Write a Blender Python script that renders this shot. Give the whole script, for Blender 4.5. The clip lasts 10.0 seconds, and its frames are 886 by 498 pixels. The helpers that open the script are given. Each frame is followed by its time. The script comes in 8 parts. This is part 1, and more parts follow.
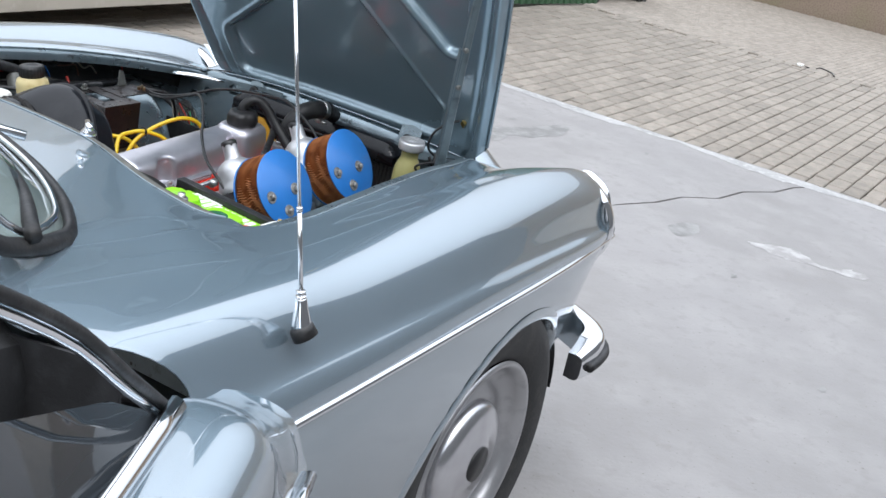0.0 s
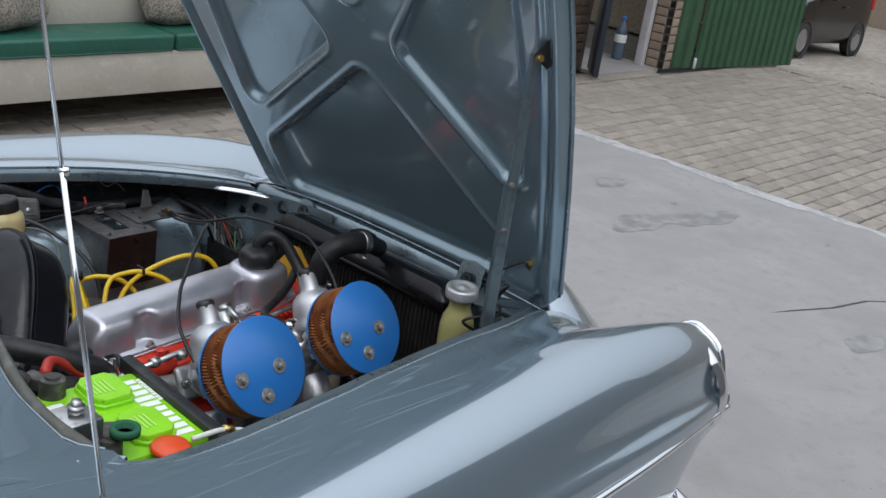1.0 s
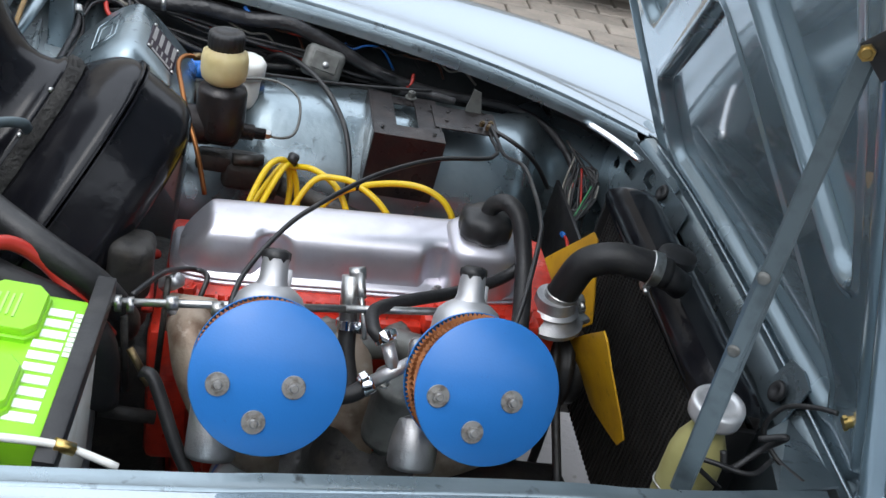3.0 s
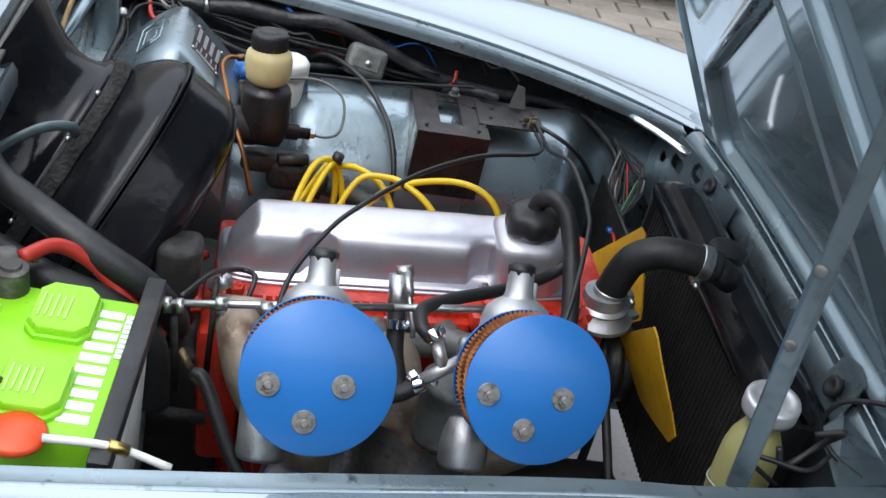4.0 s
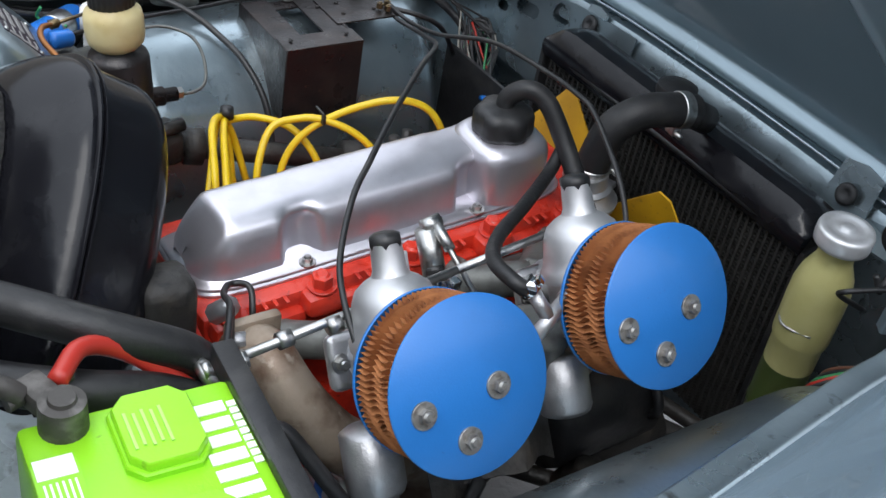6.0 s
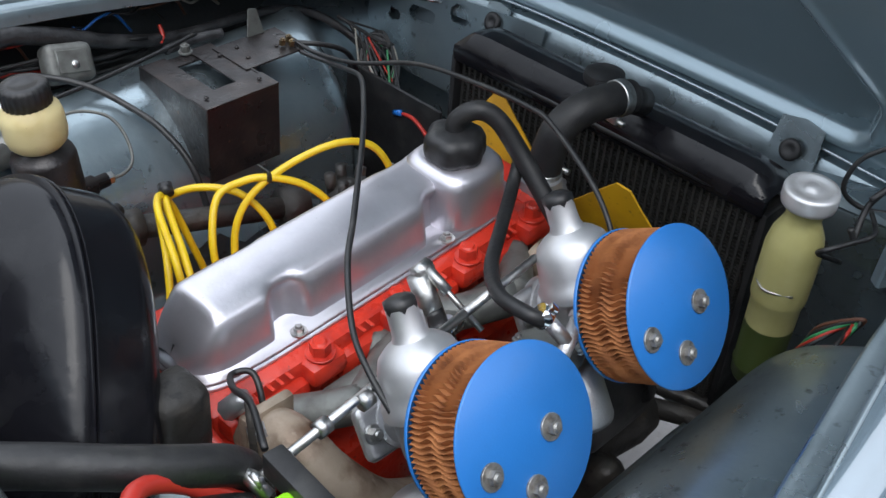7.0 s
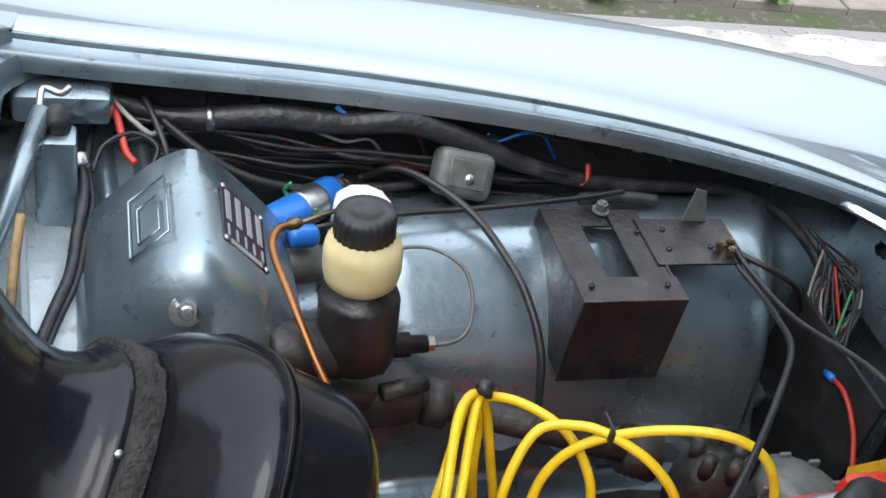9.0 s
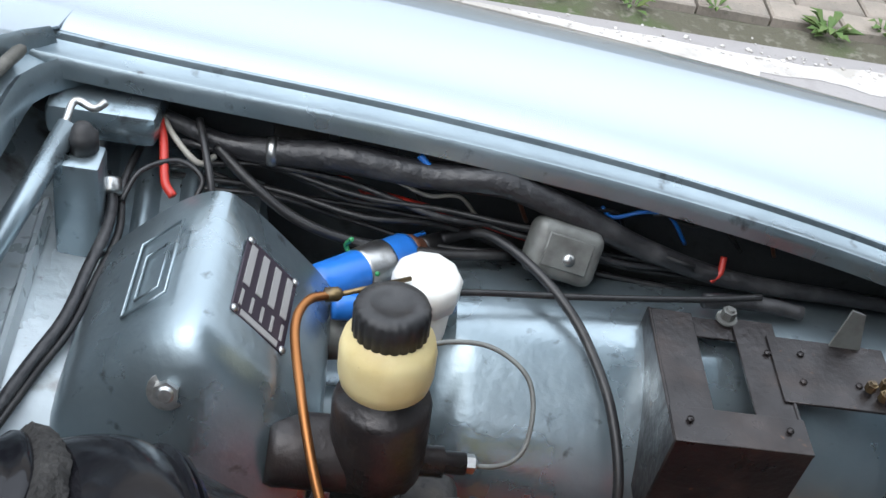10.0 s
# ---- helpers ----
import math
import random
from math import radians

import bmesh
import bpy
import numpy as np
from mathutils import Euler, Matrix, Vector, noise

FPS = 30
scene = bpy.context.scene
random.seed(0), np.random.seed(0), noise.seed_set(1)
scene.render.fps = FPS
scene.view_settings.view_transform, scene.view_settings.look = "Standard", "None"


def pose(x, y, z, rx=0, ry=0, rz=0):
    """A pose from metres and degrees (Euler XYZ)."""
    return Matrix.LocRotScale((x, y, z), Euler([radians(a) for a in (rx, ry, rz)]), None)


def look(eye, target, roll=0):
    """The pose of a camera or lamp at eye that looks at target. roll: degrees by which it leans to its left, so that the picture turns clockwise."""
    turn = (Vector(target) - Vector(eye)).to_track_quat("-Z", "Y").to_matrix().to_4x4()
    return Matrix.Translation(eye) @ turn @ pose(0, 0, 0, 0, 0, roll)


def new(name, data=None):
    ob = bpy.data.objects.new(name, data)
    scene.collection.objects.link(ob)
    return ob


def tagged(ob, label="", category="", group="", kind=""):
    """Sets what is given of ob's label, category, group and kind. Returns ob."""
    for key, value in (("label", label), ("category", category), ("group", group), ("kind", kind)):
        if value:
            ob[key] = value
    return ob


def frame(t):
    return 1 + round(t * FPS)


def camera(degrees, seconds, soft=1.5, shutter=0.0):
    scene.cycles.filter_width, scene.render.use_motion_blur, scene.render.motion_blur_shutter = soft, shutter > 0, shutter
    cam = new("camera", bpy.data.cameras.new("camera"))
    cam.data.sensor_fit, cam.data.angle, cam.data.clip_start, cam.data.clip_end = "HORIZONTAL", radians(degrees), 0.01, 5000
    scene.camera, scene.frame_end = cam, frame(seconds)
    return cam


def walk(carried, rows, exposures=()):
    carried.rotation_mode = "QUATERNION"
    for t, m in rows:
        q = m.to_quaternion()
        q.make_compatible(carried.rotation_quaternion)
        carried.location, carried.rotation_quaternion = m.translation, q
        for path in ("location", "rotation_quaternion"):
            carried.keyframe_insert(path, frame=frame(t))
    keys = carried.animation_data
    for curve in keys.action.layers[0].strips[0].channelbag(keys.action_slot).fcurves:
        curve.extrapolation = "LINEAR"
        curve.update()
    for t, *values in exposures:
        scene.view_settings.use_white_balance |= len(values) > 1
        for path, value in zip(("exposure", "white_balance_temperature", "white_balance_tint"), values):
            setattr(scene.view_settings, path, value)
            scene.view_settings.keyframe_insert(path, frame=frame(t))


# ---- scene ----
cam = camera(42.81, 10.0)
PATH = [
    (0, (-1.5525, -1.4657, 1.4429), (-0.2246, -0.7814, 0.8697), 11.93),
    (0.5, (-1.3200, -1.4914, 1.4883), (-0.0153, -0.7044, 1.0000), 9.45),
    (1, (-0.9611, -1.3807, 1.5027), (0.2137, -0.4469, 0.9478), 9.13),
    (1.5, (-0.6279, -1.2696, 1.4646), (0.3300, -0.1520, 0.8375), 11.63),
    (2, (-0.3762, -1.1438, 1.4263), (0.3959, 0.0544, 0.6997), 12.66),
    (2.5, (-0.2197, -1.0819, 1.4305), (0.3864, 0.1567, 0.6190), 15.20),
    (3, (-0.0814, -1.1121, 1.4410), (0.2862, 0.1938, 0.5929), 16.78),
    (4.5, (-0.0992, -1.0901, 1.4243), (0.2107, 0.2197, 0.5594), 14.68),
    (5, (-0.2499, -1.0015, 1.3870), (0.2956, 0.2398, 0.5375), 15.87),
    (5.2, (-0.2896, -0.9530, 1.3609), (0.3540, 0.2225, 0.4868), 15.87),
    (6.3, (-0.4509, -0.7327, 1.3475), (0.4427, 0.1923, 0.3958), 8.31),
    (6.5, (-0.4695, -0.6999, 1.3639), (0.4881, 0.1633, 0.4163), 6.77),
    (7, (-0.4801, -0.6599, 1.3759), (0.4765, 0.1906, 0.4159), 5.01),
    (7.5, (-0.4917, -0.6284, 1.4078), (0.4707, 0.2150, 0.4473), 5.10),
    (8, (-0.4608, -0.5649, 1.4149), (0.4024, 0.4068, 0.4818), 9.67),
    (8.5, (-0.3021, -0.4769, 1.3657), (0.2404, 0.7051, 0.4336), 8.72),
    (9, (-0.2543, -0.3778, 1.3365), (0.2260, 0.7893, 0.3529), 14.00),
    (9.5, (-0.1721, -0.2641, 1.3145), (0.1265, 0.9058, 0.2647), 15.15),
    (10, (-0.1126, -0.2171, 1.3010), (0.0839, 0.9819, 0.2600), 13.83),
]
walk(cam, [(t, look(eye, target, roll)) for t, eye, target, roll in PATH], [(0, 0.66), (0.5, 0.24), (1.0, -0.03), (1.5, 0.13), (2.0, 0.38), (2.6, 0.55), (4.5, 0.59), (7.5, 0.62), (8.5, 0.86), (10, 0.90)])

# ---- daylight: a bright overcast sky ----
world = bpy.data.worlds.new("overcast_sky")
scene.world = world
world.use_nodes = True
wn, wl = world.node_tree.nodes, world.node_tree.links
sky = wn.new("ShaderNodeTexSky")
sky.sky_type, sky.sun_disc = "NISHITA", False
sky.sun_elevation, sky.sun_rotation = radians(52), radians(200)
sky.air_density, sky.dust_density, sky.ozone_density = 1.0, 6.0, 1.0
hsv = wn.new("ShaderNodeHueSaturation")
hsv.inputs["Saturation"].default_value = 0.45
wl.new(sky.outputs["Color"], hsv.inputs["Color"])
# cloud cover: brightest overhead, fading evenly towards the horizon
wtc = wn.new("ShaderNodeTexCoord")
wsep = wn.new("ShaderNodeSeparateXYZ")
wl.new(wtc.outputs["Generated"], wsep.inputs["Vector"])
wmr = wn.new("ShaderNodeMapRange")
wmr.inputs["From Min"].default_value, wmr.inputs["From Max"].default_value = 0.0, 1.0
wmr.inputs["To Min"].default_value, wmr.inputs["To Max"].default_value = 3.0, 16.0
wl.new(wsep.outputs["Z"], wmr.inputs["Value"])
wvm = wn.new("ShaderNodeVectorMath")
wvm.operation = "SCALE"
wvm.inputs[0].default_value = (0.90, 0.98, 1.10)
wl.new(wmr.outputs["Result"], wvm.inputs["Scale"])
wmix = wn.new("ShaderNodeMix")
wmix.data_type = "RGBA"
wmix.inputs["Factor"].default_value = 0.88
wl.new(hsv.outputs["Color"], wmix.inputs["A"])
wl.new(wvm.outputs["Vector"], wmix.inputs["B"])
wl.new(wmix.outputs["Result"], wn["Background"].inputs["Color"])
wn["Background"].inputs["Strength"].default_value = 0.13
sun = new("sun", bpy.data.lights.new("sun", "SUN"))
sun.data.energy, sun.data.angle, sun.data.color = 0.6, radians(30), (1.0, 0.98, 0.96)
sun.matrix_basis = look((-3.0, -2.0, 8.0), (0.3, 0.3, 0.0))


# ---- materials ----
def mat(name, color, rough=0.5, metal=0.0, coat=0.0, spec=0.5):
    m = bpy.data.materials.new(name)
    m.use_nodes = True
    b = m.node_tree.nodes["Principled BSDF"]
    b.inputs["Base Color"].default_value = (*color, 1)
    b.inputs["Roughness"].default_value = rough
    b.inputs["Metallic"].default_value = metal
    b.inputs["Coat Weight"].default_value = coat
    b.inputs["Coat Roughness"].default_value = 0.04
    b.inputs["Specular IOR Level"].default_value = spec
    return m


def vary(m, layers, bump=None, rough=None):
    """Colour variation: layers of (scale, colour, low, high); bump: (scale, height m); rough: (scale, low, high)."""
    nt = m.node_tree
    n, l = nt.nodes, nt.links
    b = n["Principled BSDF"]
    tc = n.new("ShaderNodeTexCoord")

    def noise_node(scale, detail=5):
        t = n.new("ShaderNodeTexNoise")
        t.inputs["Scale"].default_value = scale
        t.inputs["Detail"].default_value = detail
        l.new(tc.outputs["Object"], t.inputs["Vector"])
        return t

    last = None
    for scale, color, lo, hi in layers:
        t = noise_node(scale)
        r = n.new("ShaderNodeMapRange")
        r.inputs["From Min"].default_value, r.inputs["From Max"].default_value = lo, hi
        l.new(t.outputs["Fac"], r.inputs["Value"])
        mix = n.new("ShaderNodeMix")
        mix.data_type = "RGBA"
        l.new(r.outputs["Result"], mix.inputs["Factor"])
        if last:
            l.new(last, mix.inputs["A"])
        else:
            mix.inputs["A"].default_value = b.inputs["Base Color"].default_value
        mix.inputs["B"].default_value = (*color, 1)
        last = mix.outputs["Result"]
    if last:
        l.new(last, b.inputs["Base Color"])
    if bump:
        t = noise_node(bump[0], 8)
        bp = n.new("ShaderNodeBump")
        bp.inputs["Distance"].default_value = bump[1]
        bp.inputs["Strength"].default_value = 1.0
        l.new(t.outputs["Fac"], bp.inputs["Height"])
        l.new(bp.outputs["Normal"], b.inputs["Normal"])
    if rough:
        t = noise_node(rough[0])
        r = n.new("ShaderNodeMapRange")
        r.inputs["From Min"].default_value, r.inputs["From Max"].default_value = 0.35, 0.65
        r.inputs["To Min"].default_value, r.inputs["To Max"].default_value = rough[1], rough[2]
        l.new(t.outputs["Fac"], r.inputs["Value"])
        l.new(r.outputs["Result"], b.inputs["Roughness"])
    return m


PAINT = mat("blue_grey_paint", (0.200, 0.265, 0.315), 0.25, 0.52, 1.0)
PAINT.node_tree.nodes["Principled BSDF"].inputs["Coat IOR"].default_value = 2.5
PAINT.node_tree.nodes["Principled BSDF"].inputs["Coat Roughness"].default_value = 0.025
vary(PAINT, [(900, (0.228, 0.298, 0.348), 0.45, 0.7)])
PAINT_IN = mat("inner_body_paint", (0.27, 0.33, 0.36), 0.30, 0.8, 0.3)
vary(PAINT_IN, [(9, (0.20, 0.25, 0.275), 0.45, 0.7), (60, (0.09, 0.10, 0.105), 0.64, 0.76)], (140, 0.0004), (14, 0.22, 0.42))
HOODP = mat("hood_underside_paint", (0.235, 0.322, 0.368), 0.26, 0.40, 1.0)
vary(HOODP, [(5, (0.222, 0.305, 0.350), 0.4, 0.7), (70, (0.25, 0.335, 0.382), 0.68, 0.8)], (260, 0.00006), (5, 0.22, 0.28))
CHROME = mat("chrome", (0.82, 0.83, 0.85), 0.08, 1.0)
STEEL = mat("zinc_steel", (0.50, 0.50, 0.49), 0.36, 1.0)
vary(STEEL, [(90, (0.30, 0.29, 0.27), 0.5, 0.72)], (300, 0.0002))
ALU = mat("cast_aluminium", (0.56, 0.56, 0.57), 0.42, 0.9)
vary(ALU, [(35, (0.40, 0.40, 0.41), 0.45, 0.7)], (420, 0.0004), (40, 0.34, 0.52))
COVER = mat("silver_cover_paint", (0.66, 0.645, 0.69), 0.32, 0.85, 0.1)
vary(COVER, [(24, (0.57, 0.555, 0.60), 0.45, 0.7), (9, (0.61, 0.59, 0.64), 0.5, 0.7), (140, (0.42, 0.40, 0.42), 0.70, 0.78)], (260, 0.00015), (20, 0.32, 0.40))
DULLZ = mat("dull_zinc_bolt", (0.36, 0.35, 0.33), 0.5, 0.85)
vary(DULLZ, [(140, (0.20, 0.18, 0.16), 0.48, 0.66)], (320, 0.0003))
CASTS = mat("satin_turned_alloy", (0.60, 0.60, 0.61), 0.48, 0.85)
vary(CASTS, [(30, (0.50, 0.50, 0.51), 0.45, 0.75)], (600, 0.00006))
RED = mat("red_engine_paint", (0.62, 0.035, 0.015), 0.33, 0.0, 0.2)
vary(RED, [(40, (0.40, 0.02, 0.012), 0.5, 0.72), (110, (0.09, 0.03, 0.025), 0.66, 0.76)], (150, 0.0008), (30, 0.25, 0.5))
BLUE = mat("blue_filter_plate", (0.022, 0.175, 0.52), 0.38, 0.0, 0.15)
vary(BLUE, [(16, (0.02, 0.16, 0.475), 0.45, 0.7), (160, (0.03, 0.12, 0.40), 0.70, 0.8)], (500, 0.00012))
PLEAT = mat("brown_pleated_paper", (0.36, 0.135, 0.042), 0.8)
vary(PLEAT, [(60, (0.22, 0.075, 0.024), 0.45, 0.7)], (300, 0.0004))
BLACKP = mat("gloss_black_sheet", (0.007, 0.007, 0.009), 0.18, 0.0, 0.0, 0.3)
vary(BLACKP, [(20, (0.014, 0.014, 0.016), 0.5, 0.7)], (9, 0.003), (18, 0.10, 0.22))
BLACK = mat("black_paint", (0.013, 0.013, 0.014), 0.42)
vary(BLACK, [(30, (0.03, 0.029, 0.028), 0.5, 0.75)], (160, 0.0005), (25, 0.32, 0.55))
RUBBER = mat("black_rubber", (0.012, 0.012, 0.013), 0.5)
vary(RUBBER, [(40, (0.028, 0.027, 0.026), 0.5, 0.75)], (200, 0.0005), (25, 0.4, 0.62))
GREASE = mat("greasy_cast_iron", (0.028, 0.026, 0.024), 0.5, 0.2)
vary(GREASE, [(30, (0.065, 0.055, 0.045), 0.5, 0.75), (90, (0.01, 0.01, 0.01), 0.6, 0.7)], (90, 0.002), (25, 0.32, 0.7))
RUSTP = mat("worn_brown_black_steel", (0.020, 0.017, 0.017), 0.36, 0.3)
vary(RUSTP, [(28, (0.038, 0.028, 0.025), 0.48, 0.7), (110, (0.11, 0.06, 0.035), 0.68, 0.78)], (170, 0.0007), (30, 0.24, 0.5))
CREAM = mat("aged_cream_plastic", (0.62, 0.52, 0.27), 0.38)
vary(CREAM, [(30, (0.52, 0.41, 0.19), 0.48, 0.72), (150, (0.3, 0.22, 0.1), 0.7, 0.8)], (200, 0.0003))
for _m in (CREAM,):
    _m.node_tree.nodes["Principled BSDF"].inputs["Subsurface Weight"].default_value = 0.15
    _m.node_tree.nodes["Principled BSDF"].inputs["Subsurface Radius"].default_value = (0.01, 0.008, 0.004)
OLIVE = mat("clouded_yellow_plastic", (0.42, 0.39, 0.17), 0.33)
vary(OLIVE, [(18, (0.36, 0.33, 0.13), 0.45, 0.7)], (120, 0.0004))
COOLANT = mat("dark_green_fluid_level", (0.045, 0.065, 0.018), 0.33)
vary(COOLANT, [(18, (0.06, 0.075, 0.022), 0.45, 0.7)])
WHITEP = mat("white_plastic", (0.72, 0.72, 0.68), 0.42)
vary(WHITEP, [(40, (0.6, 0.59, 0.54), 0.5, 0.75)])
LIME = mat("lime_green_battery_case", (0.27, 0.66, 0.018), 0.36)
vary(LIME, [(20, (0.24, 0.60, 0.015), 0.45, 0.7), (130, (0.16, 0.36, 0.02), 0.68, 0.8)], (300, 0.0002))
PALELIME = mat("pale_lime_print", (0.42, 0.72, 0.16), 0.45)
YELLOW = mat("yellow_ignition_lead", (0.72, 0.50, 0.012), 0.35)
vary(YELLOW, [(60, (0.62, 0.40, 0.01), 0.5, 0.75)])
FANY = mat("yellow_fan_paint", (0.55, 0.30, 0.008), 0.5)
vary(FANY, [(14, (0.36, 0.185, 0.010), 0.42, 0.66), (90, (0.16, 0.09, 0.02), 0.62, 0.76)], (200, 0.0003))
COPPER = mat("copper_pipe", (0.30, 0.125, 0.045), 0.42, 0.9)
vary(COPPER, [(60, (0.28, 0.12, 0.04), 0.5, 0.7)])
STAYP = mat("grey_blue_stay_paint", (0.115, 0.150, 0.165), 0.40, 0.3)
vary(STAYP, [(40, (0.08, 0.105, 0.115), 0.5, 0.7), (120, (0.3, 0.32, 0.32), 0.70, 0.8)], (200, 0.0004))
BRASS = mat("brass", (0.55, 0.38, 0.13), 0.35, 1.0)
OLDBRASS = mat("tarnished_brass", (0.20, 0.145, 0.075), 0.45, 0.9)
vary(OLDBRASS, [(120, (0.09, 0.07, 0.05), 0.45, 0.7)])
EXH = mat("heat_stained_exhaust", (0.36, 0.29, 0.225), 0.6, 0.45)
vary(EXH, [(22, (0.14, 0.085, 0.055), 0.45, 0.65), (80, (0.4, 0.34, 0.28), 0.6, 0.75)], (90, 0.0012), (30, 0.4, 0.75))
WIRE = mat("black_cable", (0.014, 0.014, 0.015), 0.42)
vary(WIRE, [(60, (0.035, 0.034, 0.033), 0.5, 0.75)])
REDW = mat("red_cable", (0.42, 0.03, 0.02), 0.4)
GREENW = mat("green_cable", (0.03, 0.22, 0.08), 0.4)
TANC = mat("tan_cloth_cable", (0.25, 0.165, 0.07), 0.7)
vary(TANC, [(90, (0.11, 0.075, 0.04), 0.45, 0.68)], (300, 0.0005))
WHITEW = mat("pale_cable", (0.28, 0.265, 0.23), 0.45)
BLUEC = mat("blue_coil_can", (0.02, 0.16, 0.55), 0.3)
vary(BLUEC, [(50, (0.02, 0.12, 0.42), 0.5, 0.75)])
BROWNP = mat("brown_bakelite", (0.12, 0.05, 0.03), 0.4)
TYRE = mat("tyre_rubber", (0.022, 0.022, 0.023), 0.7)
vary(TYRE, [(40, (0.04, 0.038, 0.036), 0.5, 0.75)], (200, 0.001))
RIM = mat("silver_wheel_paint", (0.42, 0.42, 0.43), 0.35, 0.8)
vary(RIM, [(30, (0.33, 0.33, 0.34), 0.5, 0.75)])
GLASS = mat("window_glass", (0.85, 0.93, 0.92), 0.02)
GLASS.node_tree.nodes["Principled BSDF"].inputs["Transmission Weight"].default_value = 1.0
GLASS.node_tree.nodes["Principled BSDF"].inputs["IOR"].default_value = 1.15
GLASS.node_tree.nodes["Principled BSDF"].inputs["Coat Weight"].default_value = 1.0
# near-black that paints the shade inside the cabin and door gap
DARK = mat("cabin_shade_black", (0.015, 0.015, 0.016), 0.6)
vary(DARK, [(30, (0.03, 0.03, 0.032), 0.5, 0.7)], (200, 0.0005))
CORE = mat("radiator_core_fins", (0.030, 0.029, 0.028), 0.55, 0.4)
vary(CORE, [(20, (0.05, 0.047, 0.044), 0.5, 0.75)])
LABEL = mat("white_print", (0.82, 0.84, 0.80), 0.45)
GREYM = mat("grey_painted_alloy", (0.165, 0.170, 0.160), 0.5, 0.35)
vary(GREYM, [(50, (0.10, 0.10, 0.093), 0.46, 0.68)], (120, 0.0006))
PLATEM = mat("dark_maker_plate", (0.020, 0.012, 0.022), 0.5)
PLATEP = mat("pale_plate_print", (0.30, 0.295, 0.29), 0.5, 0.2)

CONCRETE = mat("weathered_concrete", (0.275, 0.262, 0.258), 0.85)
vary(CONCRETE, [(0.9, (0.235, 0.224, 0.218), 0.38, 0.66), (3.7, (0.300, 0.286, 0.280), 0.42, 0.74), (17, (0.245, 0.233, 0.226), 0.52, 0.72), (70, (0.195, 0.182, 0.172), 0.64, 0.74)], (60, 0.003), (5, 0.75, 0.95))
PALEC = mat("worn_pale_concrete_edge", (0.47, 0.45, 0.43), 0.9)
vary(PALEC, [(9, (0.36, 0.34, 0.31), 0.48, 0.62), (60, (0.28, 0.26, 0.23), 0.6, 0.72)], (40, 0.006))
DAMP = mat("damp_stained_concrete", (0.185, 0.178, 0.172), 0.6)
vary(DAMP, [(12, (0.26, 0.253, 0.245), 0.42, 0.6)], (60, 0.003))
PALEM = mat("white_lime_mark", (0.42, 0.405, 0.40), 0.9)
vary(PALEM, [(14, (0.29, 0.277, 0.27), 0.38, 0.58)], (60, 0.003))
JOINT = mat("sandy_joint_ground", (0.11, 0.10, 0.085), 0.95)
vary(JOINT, [(3, (0.07, 0.075, 0.045), 0.45, 0.65), (40, (0.15, 0.135, 0.11), 0.55, 0.7)], (80, 0.004))


def paver_mat(name, a, b2, c):
    m = mat(name, a, 0.85)
    vary(m, [(14, b2, 0.42, 0.66), (70, c, 0.6, 0.74)], (90, 0.003))
    nt = m.node_tree
    info = nt.nodes.new("ShaderNodeObjectInfo")
    geo = nt.nodes.new("ShaderNodeNewGeometry")
    add = nt.nodes.new("ShaderNodeMath")
    add.operation = "ADD"
    nt.links.new(info.outputs["Random"], add.inputs[0])
    nt.links.new(geo.outputs["Random Per Island"], add.inputs[1])
    fr = nt.nodes.new("ShaderNodeMath")
    fr.operation = "FRACT"
    nt.links.new(add.outputs[0], fr.inputs[0])
    mr = nt.nodes.new("ShaderNodeMapRange")
    mr.inputs["To Min"].default_value, mr.inputs["To Max"].default_value = 0.87, 1.13
    nt.links.new(fr.outputs[0], mr.inputs["Value"])
    h = nt.nodes.new("ShaderNodeHueSaturation")
    nt.links.new(mr.outputs["Result"], h.inputs["Value"])
    bsdf = nt.nodes["Principled BSDF"]
    nt.links.new(bsdf.inputs["Base Color"].links[0].from_socket, h.inputs["Color"])
    nt.links.new(h.outputs["Color"], bsdf.inputs["Base Color"])
    return m


PAVER = paver_mat("clay_paver", (0.275, 0.238, 0.200), (0.225, 0.200, 0.170), (0.16, 0.155, 0.12))
BRICK = paver_mat("brown_wall_brick", (0.15, 0.095, 0.07), (0.11, 0.075, 0.058), (0.07, 0.055, 0.045))
BRICK2 = paver_mat("yellow_brown_wall_brick", (0.33, 0.25, 0.185), (0.28, 0.215, 0.155), (0.2, 0.16, 0.12))
MORTAR = mat("wall_mortar", (0.14, 0.125, 0.11), 0.95)
vary(MORTAR, [(20, (0.10, 0.09, 0.08), 0.45, 0.7)], (120, 0.003))
BRICKWALL = mat("distant_brick_wall", (0.27, 0.205, 0.155), 0.9)
vary(BRICKWALL, [(0.6, (0.23, 0.20, 0.12), 0.45, 0.7), (30, (0.20, 0.145, 0.11), 0.45, 0.65)], (60, 0.004))
GREEND = mat("green_corrugated_paint", (0.035, 0.095, 0.045), 0.45)
vary(GREEND, [(6, (0.03, 0.075, 0.04), 0.45, 0.7), (60, (0.06, 0.12, 0.07), 0.65, 0.78)], (100, 0.0006))
GREENV = mat("green_vinyl_cushion", (0.014, 0.095, 0.063), 0.42)
vary(GREENV, [(5, (0.012, 0.078, 0.052), 0.42, 0.7)], (40, 0.002), (6, 0.35, 0.55))
BOARD = mat("whitewashed_board", (0.46, 0.42, 0.36), 0.75)
vary(BOARD, [(3, (0.38, 0.345, 0.29), 0.42, 0.68), (25, (0.5, 0.465, 0.41), 0.55, 0.75)], (40, 0.002))
